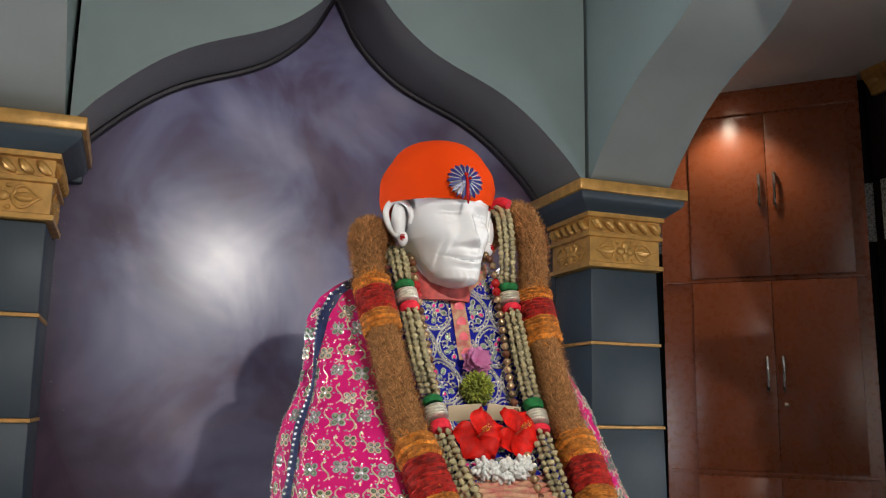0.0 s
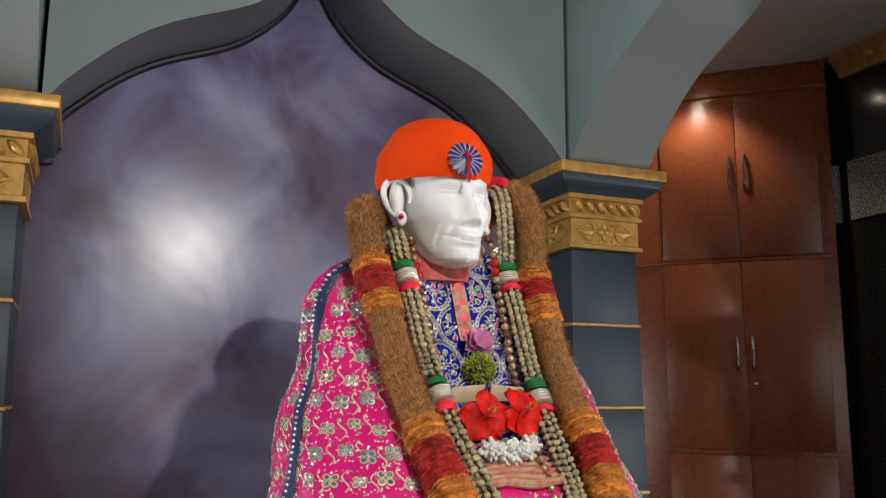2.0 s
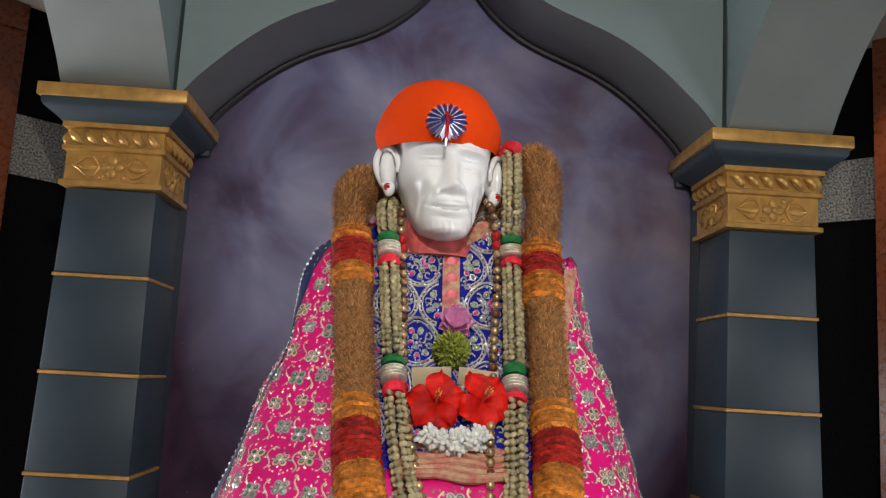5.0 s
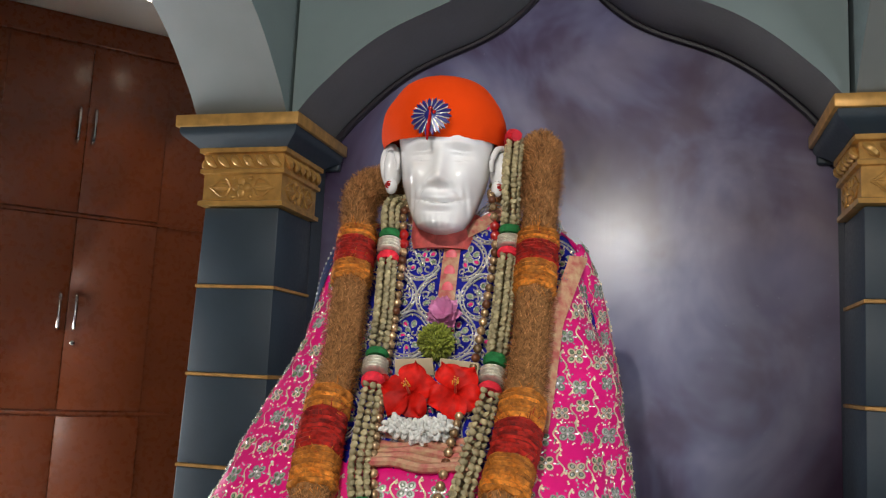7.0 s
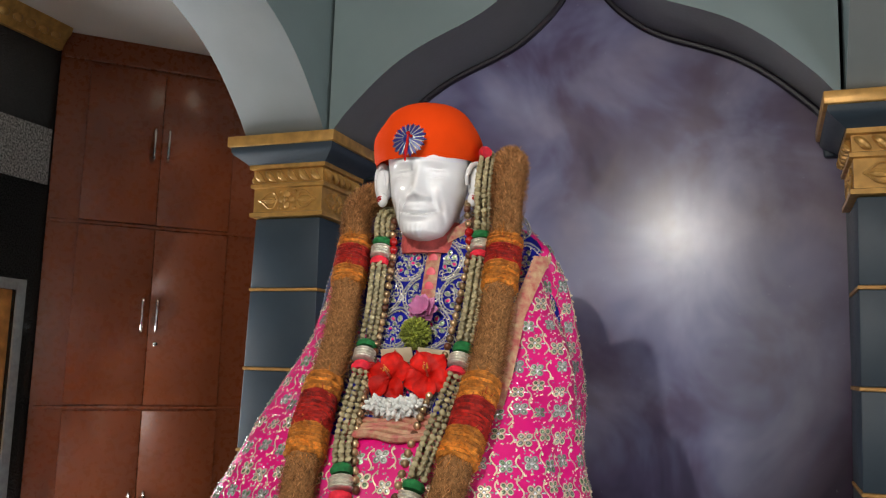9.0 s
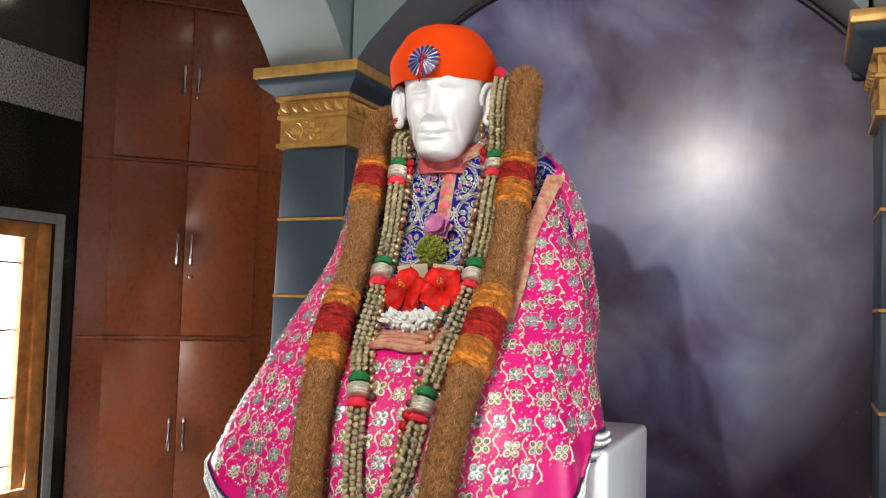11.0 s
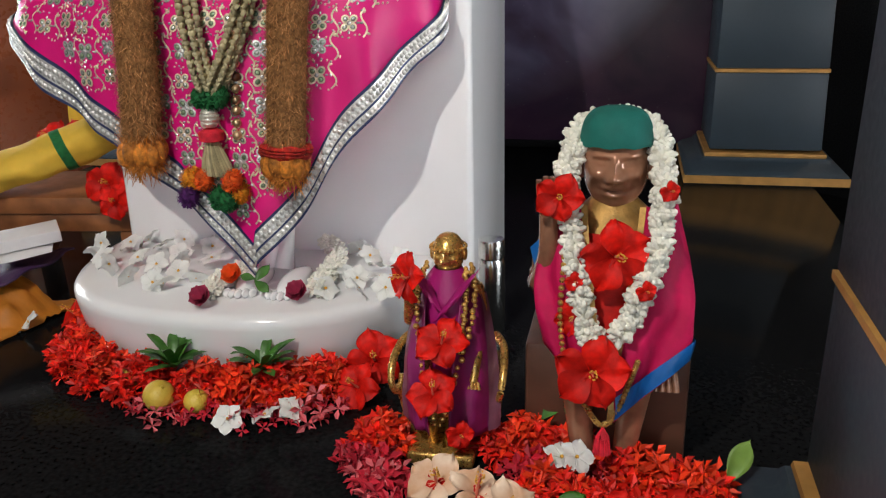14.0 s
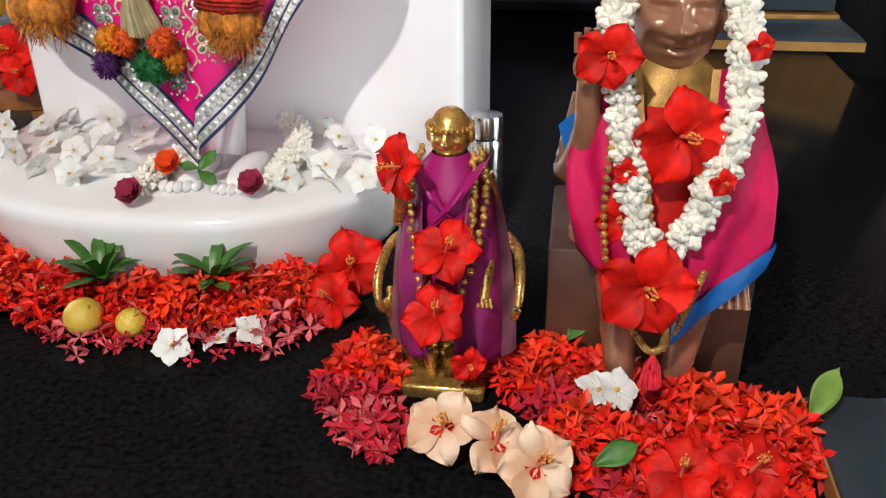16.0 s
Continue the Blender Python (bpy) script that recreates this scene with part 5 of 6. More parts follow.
line = [Vector((0.635 + 0.1 * k / 8, front_y(0.685, 0.935) - 0.016, 0.935 - 0.012 * math.sin(math.pi * k / 8))) for k in range(9)]
bud_mass("jasmine_bunch", "bunch of white jasmine below the hibiscus flowers", "flowers", [line], 0.021, 2600, WHITE_PETAL, 8, 0.0065)

lotus = empty("lotus_flower", "lilac pink lotus-like flower pinned on the chest", "flower")
for ring_k, (n, ln, cup) in enumerate(((7, 0.036, 0.25), (6, 0.031, 0.7), (5, 0.024, 1.3))):
    for k in range(n):
        bm = bmesh.new()
        petal(bm, ln, 0.024, cup, 0.002, k + ring_k, 6, 5)
        bm.transform(pose(0, 0, 0.003 * ring_k, 0, 0, 360 * k / n + 20 * ring_k))
        part("petal", bm, LILAC, lotus, angle=85)
lotus.matrix_basis = face_to((0.684, front_y(0.684, 1.13) - 0.008, 1.132), (0, -1, 0.3))

bm = bmesh.new()
rr = random.Random(7)
gy = front_y(0.677, 1.08) - 0.014
blob(bm, (0.677, gy, 1.08), (0.026, 0.018, 0.027), 14, 10)
for _ in range(520):
    v = Vector((rr.gauss(0, 1), rr.gauss(0, 1), rr.gauss(0, 1))).normalized()
    blob(bm, Vector((0.677, gy, 1.08)) + Vector((v.x * 0.031, v.y * 0.022, v.z * 0.032)) * rr.uniform(0.85, 1.08), (0.0026, 0.0026, 0.0048), 5, 4, v.to_track_quat("Z", "Y").to_matrix().to_4x4())
tagged(part("basil_ball", bm, MOSS), "round ball of yellow-green basil tips on the chest", "flower ball")

CARD = mat("cream_card", (0.62, 0.5, 0.33), rough=0.6, var=0.1, scale=20)
bm = bmesh.new()
for s in (-1, 1):
    box(bm, -0.036, 0.036, -0.002, 0.002, -0.016, 0.016, bevel=0.001, m=Matrix.Translation((0.685 + s * 0.042, front_y(0.685, 1.035) - 0.003, 1.032)) @ Matrix.Rotation(s * 0.08, 4, "Y") @ Matrix.Rotation(0.3, 4, "X"))
tagged(part("paper_card", bm, CARD), "folded cream card tucked above the hibiscus flowers", "card")


def star_pile(name, label, spots, count, material, seed, size=0.011, height=0.03, kind="stuff"):
    """Small four-petalled stars heaped over spots of (x, y, radius)."""
    rr = random.Random(seed)
    bm = bmesh.new()
    area = sum(r * r for _, _, r in spots)
    for x, y, r in spots:
        for _ in range(int(count * r * r / area)):
            a, d = rr.random() * 6.283, math.sqrt(rr.random())
            h = height * (1 - d * d) * rr.uniform(0.5, 1.15) + 0.006
            c = Vector((x + r * d * math.cos(a), y + r * d * math.sin(a), h))
            n = Vector((rr.gauss(0, 0.7), rr.gauss(-0.25, 0.7), 1)).normalized()
            m = n.to_track_quat("Z", "Y").to_matrix()
            s = size * rr.uniform(0.75, 1.25)
            ph = rr.random() * 3
            for k in range(4):
                an = ph + k * math.pi / 2
                e, f = m @ Vector((math.cos(an), math.sin(an), 0)), m @ Vector((-math.sin(an), math.cos(an), 0))
                up = m @ Vector((0, 0, 1))
                q = [c, c + e * s * 0.55 + f * s * 0.24 + up * s * 0.2, c + e * s + up * s * 0.05, c + e * s * 0.55 - f * s * 0.24 + up * s * 0.2]
                v = [bm.verts.new(w) for w in q]
                bm.faces.new((v[0], v[1], v[2])), bm.faces.new((v[0], v[2], v[3]))
            if rr.random() < 0.5:
                e = m @ Vector((0, 0, -1))
                t = m @ Vector((0.0011, 0, 0))
                v = [bm.verts.new(w) for w in (c - t, c + t, c + t + e * s * 1.6, c - t + e * s * 1.6)]
                bm.faces.new(v)
    return tagged(part(name, bm, material, smooth=False), label, "flowers", kind=kind)


star_pile("ixora_heap", "heap of small red ixora flowers round the marble pedestal", [(0.365, 1.40, 0.04), (0.375, 1.315, 0.055), (0.43, 1.25, 0.055), (0.495, 1.215, 0.055), (0.57, 1.2, 0.06), (0.68, 1.19, 0.055), (0.75, 1.20, 0.06), (0.82, 1.21, 0.06), (0.89, 1.25, 0.055)], 1250, IXORA, 1, 0.0185, 0.05)
star_pile("petal_heap", "scattered crimson petals in front of the pedestal", [(0.63, 1.14, 0.05), (0.72, 1.14, 0.045), (0.80, 1.14, 0.05), (0.875, 1.16, 0.05), (0.92, 1.2, 0.03)], 120, CRIMSON, 2, 0.013, 0.012)
star_pile("ixora_heap", "heap of small red ixora flowers at the feet of the figurines", [(1.03, 1.09, 0.05), (1.19, 1.10, 0.04), (1.25, 1.11, 0.055), (1.31, 1.10, 0.05), (1.40, 1.05, 0.06), (1.46, 1.03, 0.06), (1.50, 1.0, 0.05), (1.44, 0.94, 0.07), (1.36, 0.95, 0.06), (1.30, 0.98, 0.06)], 1150, IXORA, 3, 0.0185, 0.042)
star_pile("petal_heap", "heap of crimson petals beside the golden figurine", [(1.03, 1.03, 0.05), (1.06, 0.985, 0.045), (1.01, 1.05, 0.04), (1.27, 1.05, 0.05), (1.35, 1.06, 0.05), (1.33, 0.93, 0.04)], 230, CRIMSON, 4, 0.019, 0.02)
star_pile("petal_heap", "scattered pink and red petals on the black granite", [(0.03, 1.29, 0.05), (0.075, 1.285, 0.04)], 60, CRIMSON, 5, 0.012, 0.012)

VERMILION = mat("vermilion_ixora_petals", (0.88, 0.05, 0.008), rough=0.55, var=0.3, scale=30, island=0.35)
star_pile("vermilion_heap", "brighter vermilion flowers on the heap round the pedestal", [(0.365, 1.37, 0.045), (0.41, 1.275, 0.055), (0.50, 1.21, 0.05), (0.70, 1.19, 0.05), (0.77, 1.19, 0.06), (0.84, 1.215, 0.055), (0.89, 1.25, 0.05)], 420, VERMILION, 21, 0.019, 0.06)
star_pile("vermilion_heap", "brighter vermilion flowers on the heap by the figurines", [(1.04, 1.09, 0.045), (1.25, 1.11, 0.05), (1.31, 1.09, 0.05), (1.49, 1.01, 0.06), (1.42, 1.05, 0.05), (1.30, 0.98, 0.05)], 300, VERMILION, 22, 0.021, 0.052)
star_pile("coral_petals", "scattered coral pink petals in front of the flower heap", [(0.64, 1.125, 0.05), (0.80, 1.13, 0.05), (0.90, 1.17, 0.045), (1.05, 0.99, 0.05), (1.36, 1.06, 0.04)], 55, mat("coral_pink_petals", (0.72, 0.14, 0.16), rough=0.55, var=0.25, scale=30, island=0.3), 23, 0.019, 0.025)
for at, to, sp, k in (((0.335, 1.38, 0.045), (-0.6, -0.6, 0.8), 10, 0.9), ((0.965, 1.29, 0.045), (0.1, -1, 0.6), 40, 1.0), ((0.955, 1.225, 0.025), (-0.3, -0.8, 0.6), 80, 0.8), ((1.45, 0.93, 0.04), (0.1, -0.5, 1), 0, 0.75), ((1.385, 0.92, 0.036), (-0.2, -0.5, 1), 33, 0.75)):
    more_red(at, to, sp, k)

peach = hibiscus("pale peach hibiscus flower with a red eye", PEACH, 0.043, STAMEN, RED_PETAL)
peach.matrix_basis = face_to((1.145, 0.965, 0.034), (-0.2, -0.7, 1), 10)
for at, to, sp in (((1.20, 0.95, 0.03), (0.3, -0.4, 1), 60), ((1.245, 0.918, 0.034), (0.2, -0.8, 0.9), 30)):
    copy_thing(peach, face_to(at, to, sp))

# white flowers on the pedestal
wf = empty("white_flower", "white five-petalled flower with a pale yellow eye", "flower", "white flowers on the pedestal")
for k in range(5):
    bm = bmesh.new()
    petal(bm, 0.028, 0.023, 0.3, 0.002, k, 6, 5, curl=0.7)
    bm.transform(pose(0, 0, 0, 0, 0, 72 * k))
    part("petal", bm, WHITE_PETAL, wf, angle=85)
part("eye", blob(bmesh.new(), (0, 0, 0.003), (0.0028, 0.0028, 0.003), 7, 5), POLLEN, wf, "pale yellow eye")
wf.matrix_basis = face_to((0.905, 1.40, 0.152), (0.1, -0.75, 0.7), 10)
rr = random.Random(12)
spots = [(0.305, 1.53), (0.33, 1.47), (0.365, 1.44), (0.40, 1.40), (0.472, 1.354), (0.373, 1.53), (0.43, 1.46), (0.487, 1.43), (0.39, 1.57), (0.53, 1.34), (0.556, 1.33), (0.44, 1.55), (0.50, 1.50), (0.53, 1.45), (0.55, 1.40), (0.47, 1.57), (0.55, 1.54), (0.59, 1.46), (0.60, 1.37), (0.87, 1.44), (0.89, 1.53), (0.93, 1.47), (0.95, 1.53), (0.86, 1.56), (0.945, 1.41), (0.92, 1.35), (0.86, 1.35), (0.97, 1.36)]
for x, y in spots:
    copy_thing(wf, face_to((x, y, 0.133 + rr.uniform(0.012, 0.02)), (rr.gauss(0, 0.6), rr.gauss(-0.4, 0.6), rr.uniform(0.4, 1)), rr.random() * 360))
for x, y in ((0.775, 1.105), (0.83, 1.125), (0.865, 1.15), (0.125, 1.31), (0.20, 1.40), (1.305, 1.03), (1.325, 1.035), (0.70, 1.19)):
    copy_thing(wf, face_to((x, y, 0.016 if x < 1.2 else 0.05), (rr.gauss(0, 0.4), rr.gauss(-0.4, 0.4), 1), rr.random() * 360))

# strings of buds round the feet
for pts, nm in (([(0.70, 1.46, 0.155), (0.675, 1.41, 0.152), (0.658, 1.36, 0.15), (0.655, 1.31, 0.148)], "a"), ([(0.80, 1.53, 0.175), (0.835, 1.50, 0.165), (0.845, 1.44, 0.157), (0.84, 1.39, 0.152), (0.845, 1.345, 0.15)], "b")):
    bud_mass("bud_string", "thick string of white buds beside the marble feet", "garland", [smooth_line(pts, 24)], 0.017, 5200, JASMINE, 30, 0.005)


def rose(at, r, material, label):
    o = empty("rose", label, "flower", "small roses", at=at)
    for ring_k in range(3):
        for k in range(5):
            bm = bmesh.new()
            petal(bm, r * (0.95 - 0.2 * ring_k), r * 1.1, 0.8 + 0.6 * ring_k, 0.001, k + ring_k, 5, 4)
            bm.transform(pose(0, 0, 0, 0, 0, 72 * k + 36 * ring_k))
            part("petal", bm, material, o, angle=85)
    o.rotation_euler = (radians(50), 0, 0)


ORANGE_PETAL = mat("bright_orange_petals", (0.85, 0.1, 0.01), rough=0.6, var=0.2, scale=30)
rose((0.662, 1.275, 0.148), 0.022, ROSE, "small dusky rose on the pedestal edge")
rose((0.820, 1.325, 0.148), 0.022, ROSE, "small dusky rose on the pedestal edge")
rose((0.690, 1.345, 0.165), 0.022, ORANGE_PETAL, "small bright orange flower at the marble feet")


def leaf_thing(at, to, spin, length, material, label):
    bm = bmesh.new()
    petal(bm, length, length * 0.52, 0.1, 0.001, 1, 9, 6, root=0.05, curl=0.6)
    o = tagged(part("leaf", bm, material, angle=85), label, "leaf", "loose leaves")
    o.matrix_basis = face_to(at, to, spin)
    md = o.modifiers.new("thickness", "SOLIDIFY")
    md.thickness = 0.0006


for at, to, sp, ln, m, lb in (((0.735, 1.335, 0.16), (0, -0.7, 0.7), 60, 0.04, LEAF, "small green leaf below the shawl tip"), ((0.735, 1.335, 0.16), (0, -0.7, 0.7), -30, 0.036, LEAF, "small green leaf below the shawl tip"), ((0.735, 1.335, 0.165), (0, -0.7, 0.7), 170, 0.03, LEAF, "small green leaf below the shawl tip"), ((1.52, 1.01, 0.05), (0.2, -1, 0.4), 60, 0.062, PALE_LEAF, "pale green oval leaf standing among red flowers"), ((1.515, 0.985, 0.02), (0.2, -1, 0.8), -40, 0.03, PALE_LEAF, "pale green oval leaf standing among red flowers"), ((1.27, 1.12, 0.055), (0.1, -0.6, 0.8), 50, 0.045, LEAF, "dark green leaf among red flowers"), ((1.30, 0.915, 0.045), (0, -0.6, 0.8), 30, 0.05, LEAF, "dark green leaf among red flowers"), ((0.705, 1.26, 0.06), (-0.3, -0.8, 0.4), 100, 0.05, LEAF, "dark green leaf among red flowers")):
    leaf_thing(at, to, sp, ln, m, lb)

for at in ((0.635, 1.2, 0.048), (0.79, 1.215, 0.048)):
    tuft = empty("leaf_tuft", "tuft of pointed green leaves among red flowers", "leaves", "green tufts", at=at)
    rr = random.Random(int(at[0] * 100))
    for k in range(20):
        bm = bmesh.new()
        petal(bm, rr.uniform(0.045, 0.065), 0.018, rr.uniform(0.35, 1.5), 0.0, 1, 6, 4, root=0.5, curl=0.3)
        bm.transform(pose(0, 0, 0, 0, 0, 360 * k / 20 * 3 + rr.uniform(-12, 12)))
        part("leaf", bm, LEAF, tuft, angle=85)

LIME = mat("yellow_lemon_peel", (0.72, 0.5, 0.07), rough=0.4, var=0.15, scale=20, bump=0.5, grain=350)
for at, r in (((0.545, 1.195, 0.022), 0.019), ((0.637, 1.140, 0.027), 0.0265), ((0.70, 1.145, 0.02), 0.0205)):
    bm = bmesh.new()
    blob(bm, at, (r, r, r * 0.97), 24, 16)
    blob(bm, (at[0] + r * 0.5, at[1] - r * 0.3, at[2] + r * 0.8), r * 0.13, 8, 6)
    tagged(part("lemon", bm, LIME, angle=80), "small round yellow lemon among the flowers", "lemon", "lemons")

# steel flask
flask = empty("steel_flask", "slim brushed steel flask with a screw cap", "flask", at=(1.13, 1.545, 0))
part("bottle", turned(bmesh.new(), [(0.024, 0), (0.026, 0.003), (0.026, 0.138), (0.0245, 0.148), (0.0225, 0.153)], 36), CHROME, flask)
part("screw_cap", turned(bmesh.new(), [(0.022, 0.154), (0.0255, 0.156), (0.0255, 0.186), (0.024, 0.191), (0.012, 0.193), (0, 0.193)], 36), CHROME, flask, "steel screw cap")


# ---------------------------------------------------------------- figurines
def figure(bm, x, y, head_z, head_r, hips_z, half, front, arm=-1):
    """A small seated figure facing -y: head, neck, trunk, knees, shins, arms."""
    k = head_r
    for i in range(1):
        rings = []
        for j in range(54):
            q = -1 + 2 * j / 53
            z = head_z + q * k * 1.22
            w = k * math.sqrt(max(0.001, 1 - q * q)) ** 0.8
            ring = []
            for t in range(84):
                a = 2 * math.pi * t / 84
                c, s = math.sin(a), math.cos(a)
                xx, yy = w * 0.94 * c, -w * 1.06 * s
                if s > 0:
                    zz = q
                    ux = abs(xx) / k
                    d = bump(ux, zz, 0, -0.14, 0.2, 0.13, 0.36) + bump(ux, zz, 0, 0.1, 0.12, 0.26, 0.26) + bump(ux, zz, 0.2, -0.17, 0.1, 0.08, 0.16)
                    d -= bump(ux, zz, 0.4, 0.18, 0.24, 0.12, 0.26)
                    d += bump(ux, zz, 0.4, 0.17, 0.15, 0.06, 0.16) + bump(ux, zz, 0.4, 0.36, 0.3, 0.07, 0.14)
                    d += bump(ux, zz, 0.6, -0.08, 0.18, 0.16, 0.16) - bump(ux, zz, 0.52, -0.42, 0.13, 0.2, 0.16) - bump(ux, zz, 0.34, -0.3, 0.05, 0.16, 0.1)
                    d += bump(ux, zz, 0.16, -0.36, 0.2, 0.06, 0.12) + bump(ux, zz, 0, -0.58, 0.22, 0.05, 0.12) - bump(ux, zz, 0, -0.48, 0.3, 0.03, 0.12) + bump(ux, zz, 0, -0.84, 0.34, 0.14, 0.14)
                    yy -= 0.8 * d * k * min(1, s * 2)
                ring.append(Vector((x + xx, y + yy, z)))
            rings.append(ring)
        loft(bm, rings)
    for s in (-1, 1):
        blob(bm, (x + s * k * 0.98, y + 0.1 * k, head_z - 0.05 * k), (k * 0.16, k * 0.26, k * 0.42), 10, 8)
    sz = head_z - k * 2.0
    loft(bm, [[Vector((x + w * math.cos(2 * math.pi * t / 28), y + k * 0.3 + d * math.sin(2 * math.pi * t / 28), z)) for t in range(28)] for w, d, z in ((half, k * 1.5, hips_z - 0.01), (half * 0.95, k * 1.6, hips_z + 0.02), (half * 0.82, k * 1.35, (hips_z + sz) / 2), (half * 0.88, k * 1.15, sz - k * 0.2), (half * 0.7, k * 0.95, sz + k * 0.25), (k * 0.55, k * 0.55, sz + k * 0.6), (k * 0.5, k * 0.5, head_z - k * 0.9))])
    for s in (-1, 1):
        tube(bm, smooth_line([(x + s * half * 0.45, y, hips_z + 0.01), (x + s * half * 0.5, front + k * 0.7, hips_z + 0.015), (x + s * half * 0.35, front + k * 0.45, hips_z * 0.5), (x + s * half * 0.28, front + k * 0.5, 0.02)], 16), lambda q: k * (0.62 - 0.3 * q), 12)
        blob(bm, (x + s * half * 0.28, front + k * 0.2, 0.012), (k * 0.34, k * 0.75, k * 0.26), 10, 7)
    s = arm      # raised arm with an open palm
    hx, hy, hz = x + s * half * 0.86, front + k * 0.9, head_z - k * 0.9
    tube(bm, smooth_line([(x + s * half * 0.82, y + k * 0.3, sz), (x + s * half * 1.02, y - k * 0.2, (sz + hips_z) / 2), (hx, hy + k * 0.2, hz - k * 1.6), (hx, hy, hz - k * 0.3)], 16), lambda q: k * (0.42 - 0.16 * q), 10)
    blob(bm, (hx, hy, hz), (k * 0.36, k * 0.14, k * 0.4), 12, 8)
    for j in range(4):
        tube(bm, [(hx + (j - 1.5) * k * 0.18, hy, hz + k * 0.3), (hx + (j - 1.5) * k * 0.19, hy - k * 0.03, hz + k * 0.85 - 0.1 * k * abs(j - 1.5))], k * 0.085, 7)
    tube(bm, [(hx - s * k * 0.3, hy, hz), (hx - s * k * 0.52, hy - k * 0.1, hz + k * 0.3)], k * 0.09, 7)
    tube(bm, smooth_line([(x - s * half * 0.66, y + k * 0.3, sz), (x - s * half * 0.84, y, (sz + hips_z) / 2 + 0.01), (x - s * half * 0.82, front + k * 0.9, hips_z + 0.02), (x - s * half * 0.78, front + k * 0.35, hips_z - 0.01)], 16), lambda q: k * (0.42 - 0.14 * q), 10)
    for j in range(4):
        tube(bm, [(x - s * half * (0.66 + 0.08 * j), front + k * 0.3, hips_z - 0.01), (x - s * half * (0.68 + 0.09 * j), front + k * 0.1, hips_z - k * 0.8)], k * 0.1, 7)


BRONZE = mat("polished_brown_bronze", (0.36, 0.17, 0.1), rough=0.22, metal=0.25, coat=0.3, var=0.3, scale=25, bump=0.15, grain=120)
BRASS = mat("polished_golden_brass", (0.72, 0.43, 0.12), rough=0.28, metal=0.75, var=0.3, scale=40, bump=0.2, grain=200)
BLOCK = mat("dark_brown_wood_block", (0.1, 0.042, 0.026), rough=0.35, var=0.35, scale=14, bump=0.12, grain=60)
TEAL = mat("teal_green_cloth", (0.004, 0.15, 0.12), rough=0.75, var=0.12, scale=40, bump=0.3, grain=700)
FUCHSIA = mat("crimson_pink_satin", (0.56, 0.008, 0.085), rough=0.6, var=0.2, scale=24, bump=0.2, grain=500, spec=0.2)
CYAN = mat("bright_blue_satin", (0.005, 0.13, 0.45), rough=0.4, var=0.2, scale=30)
PLUM = mat("plum_purple_satin", (0.23, 0.009, 0.1), rough=0.55, var=0.3, scale=18, bump=0.1)
ZARI = mat("gold_zari_edge", (0.4, 0.23, 0.065), rough=0.5, metal=0.6, var=0.3, scale=60, bump=0.4, grain=300)

tagged(part("seat_block", bx(1.243, 1.475, 1.13, 1.32, 0, 0.172, bevel=0.005), BLOCK), "dark brown wooden seat block of the bronze figurine", "block")
bm = bmesh.new()
BX, BY = 1.36, 1.17
figure(bm, BX, BY - 0.014, 0.433, 0.047, 0.185, 0.098, 1.055)
tagged(part("bronze_figurine", bm, BRONZE, angle=70), "polished brown bronze seated figurine with a raised palm", "figurine")
bm = bmesh.new()
rings = []
for k in range(14):
    q = k / 13
    r = math.cos(q * math.pi / 2) ** 0.5
    rings.append([Vector((BX + 0.0495 * r * math.sin(a), BY - 0.012 - 0.055 * r * math.cos(a), 0.461 + 0.004 * math.cos(a) * (1 - q) + 0.05 * math.sin(q * math.pi / 2) + 0.0012 * math.sin(9 * a + 6 * q) * (1 - q))) for a in [2 * math.pi * i / 40 for i in range(40)]])
rows = loft(bm, rings, cap=False)
tagged(part("skullcap", bm, TEAL, angle=80), "teal green cloth cap on the bronze figurine", "cap")

# its pink shawl: two wings round the arms with a blue border
bm, bb, bb2, bz = bmesh.new(), bmesh.new(), bmesh.new(), bmesh.new()


def wing(side, q, v):
    """q runs from the shoulder to the lower edge, v from the front edge round the arm to the back."""
    c = min(v, 1.0)
    top = Vector((BX + side * (0.042 + 0.04 * c), 1.105 + 0.035 * c, 0.39 - 0.02 * c))
    if side > 0:
        low = Vector((BX + 0.008 + 0.1 * c, 1.035 + 0.035 * c, 0.105 + 0.085 * c))
    else:
        low = Vector((BX - 0.005 - 0.085 * c, 1.04 + 0.035 * c, 0.13 + 0.075 * c))
    p = top.lerp(low, q)
    b = math.sin(math.pi * q)
    p += Vector((side * 0.012 * b * c, -0.028 * b * (1 - 0.5 * c), 0))
    p += Vector((0, 0.22 * max(0, v - 1.0) - 0.03 * max(0, v - 1.0) * q, 0.02 * max(0, v - 1.0)))
    f = 0.0042 * math.sin(10 * v + 7 * q + 1.5 * noise.noise(p * 25)) * (0.3 + q)
    return p + Vector((side * f * 0.6, -f, f))


for side in (-1, 1):
    loft(bm, [[wing(side, i / 24, 1.4 * j / 26) for j in range(27)] for i in range(25)], cap=False, closed=False)
    if side > 0:
        loft(bb, [[wing(side, 0.84 + 0.135 * i / 4, 1.3 * j / 26) + Vector((0.002, -0.004, 0)) for j in range(27)] for i in range(5)], cap=False, closed=False)
    else:
        loft(bb2, [[Vector((1.256 + 0.008 * i - 0.003 * j, 1.125 - 0.004 * i + 0.006 * j, 0.29 + 0.008 * j + 0.009 * i)) for j in range(4)] for i in range(3)], cap=False, closed=False)
    loft(bz, [[wing(side, i / 30, 0.0) + Vector((-side * 0.008 * w, -0.004, 0)) for w in (0, 0.5, 1)] for i in range(31)], cap=False, closed=False)
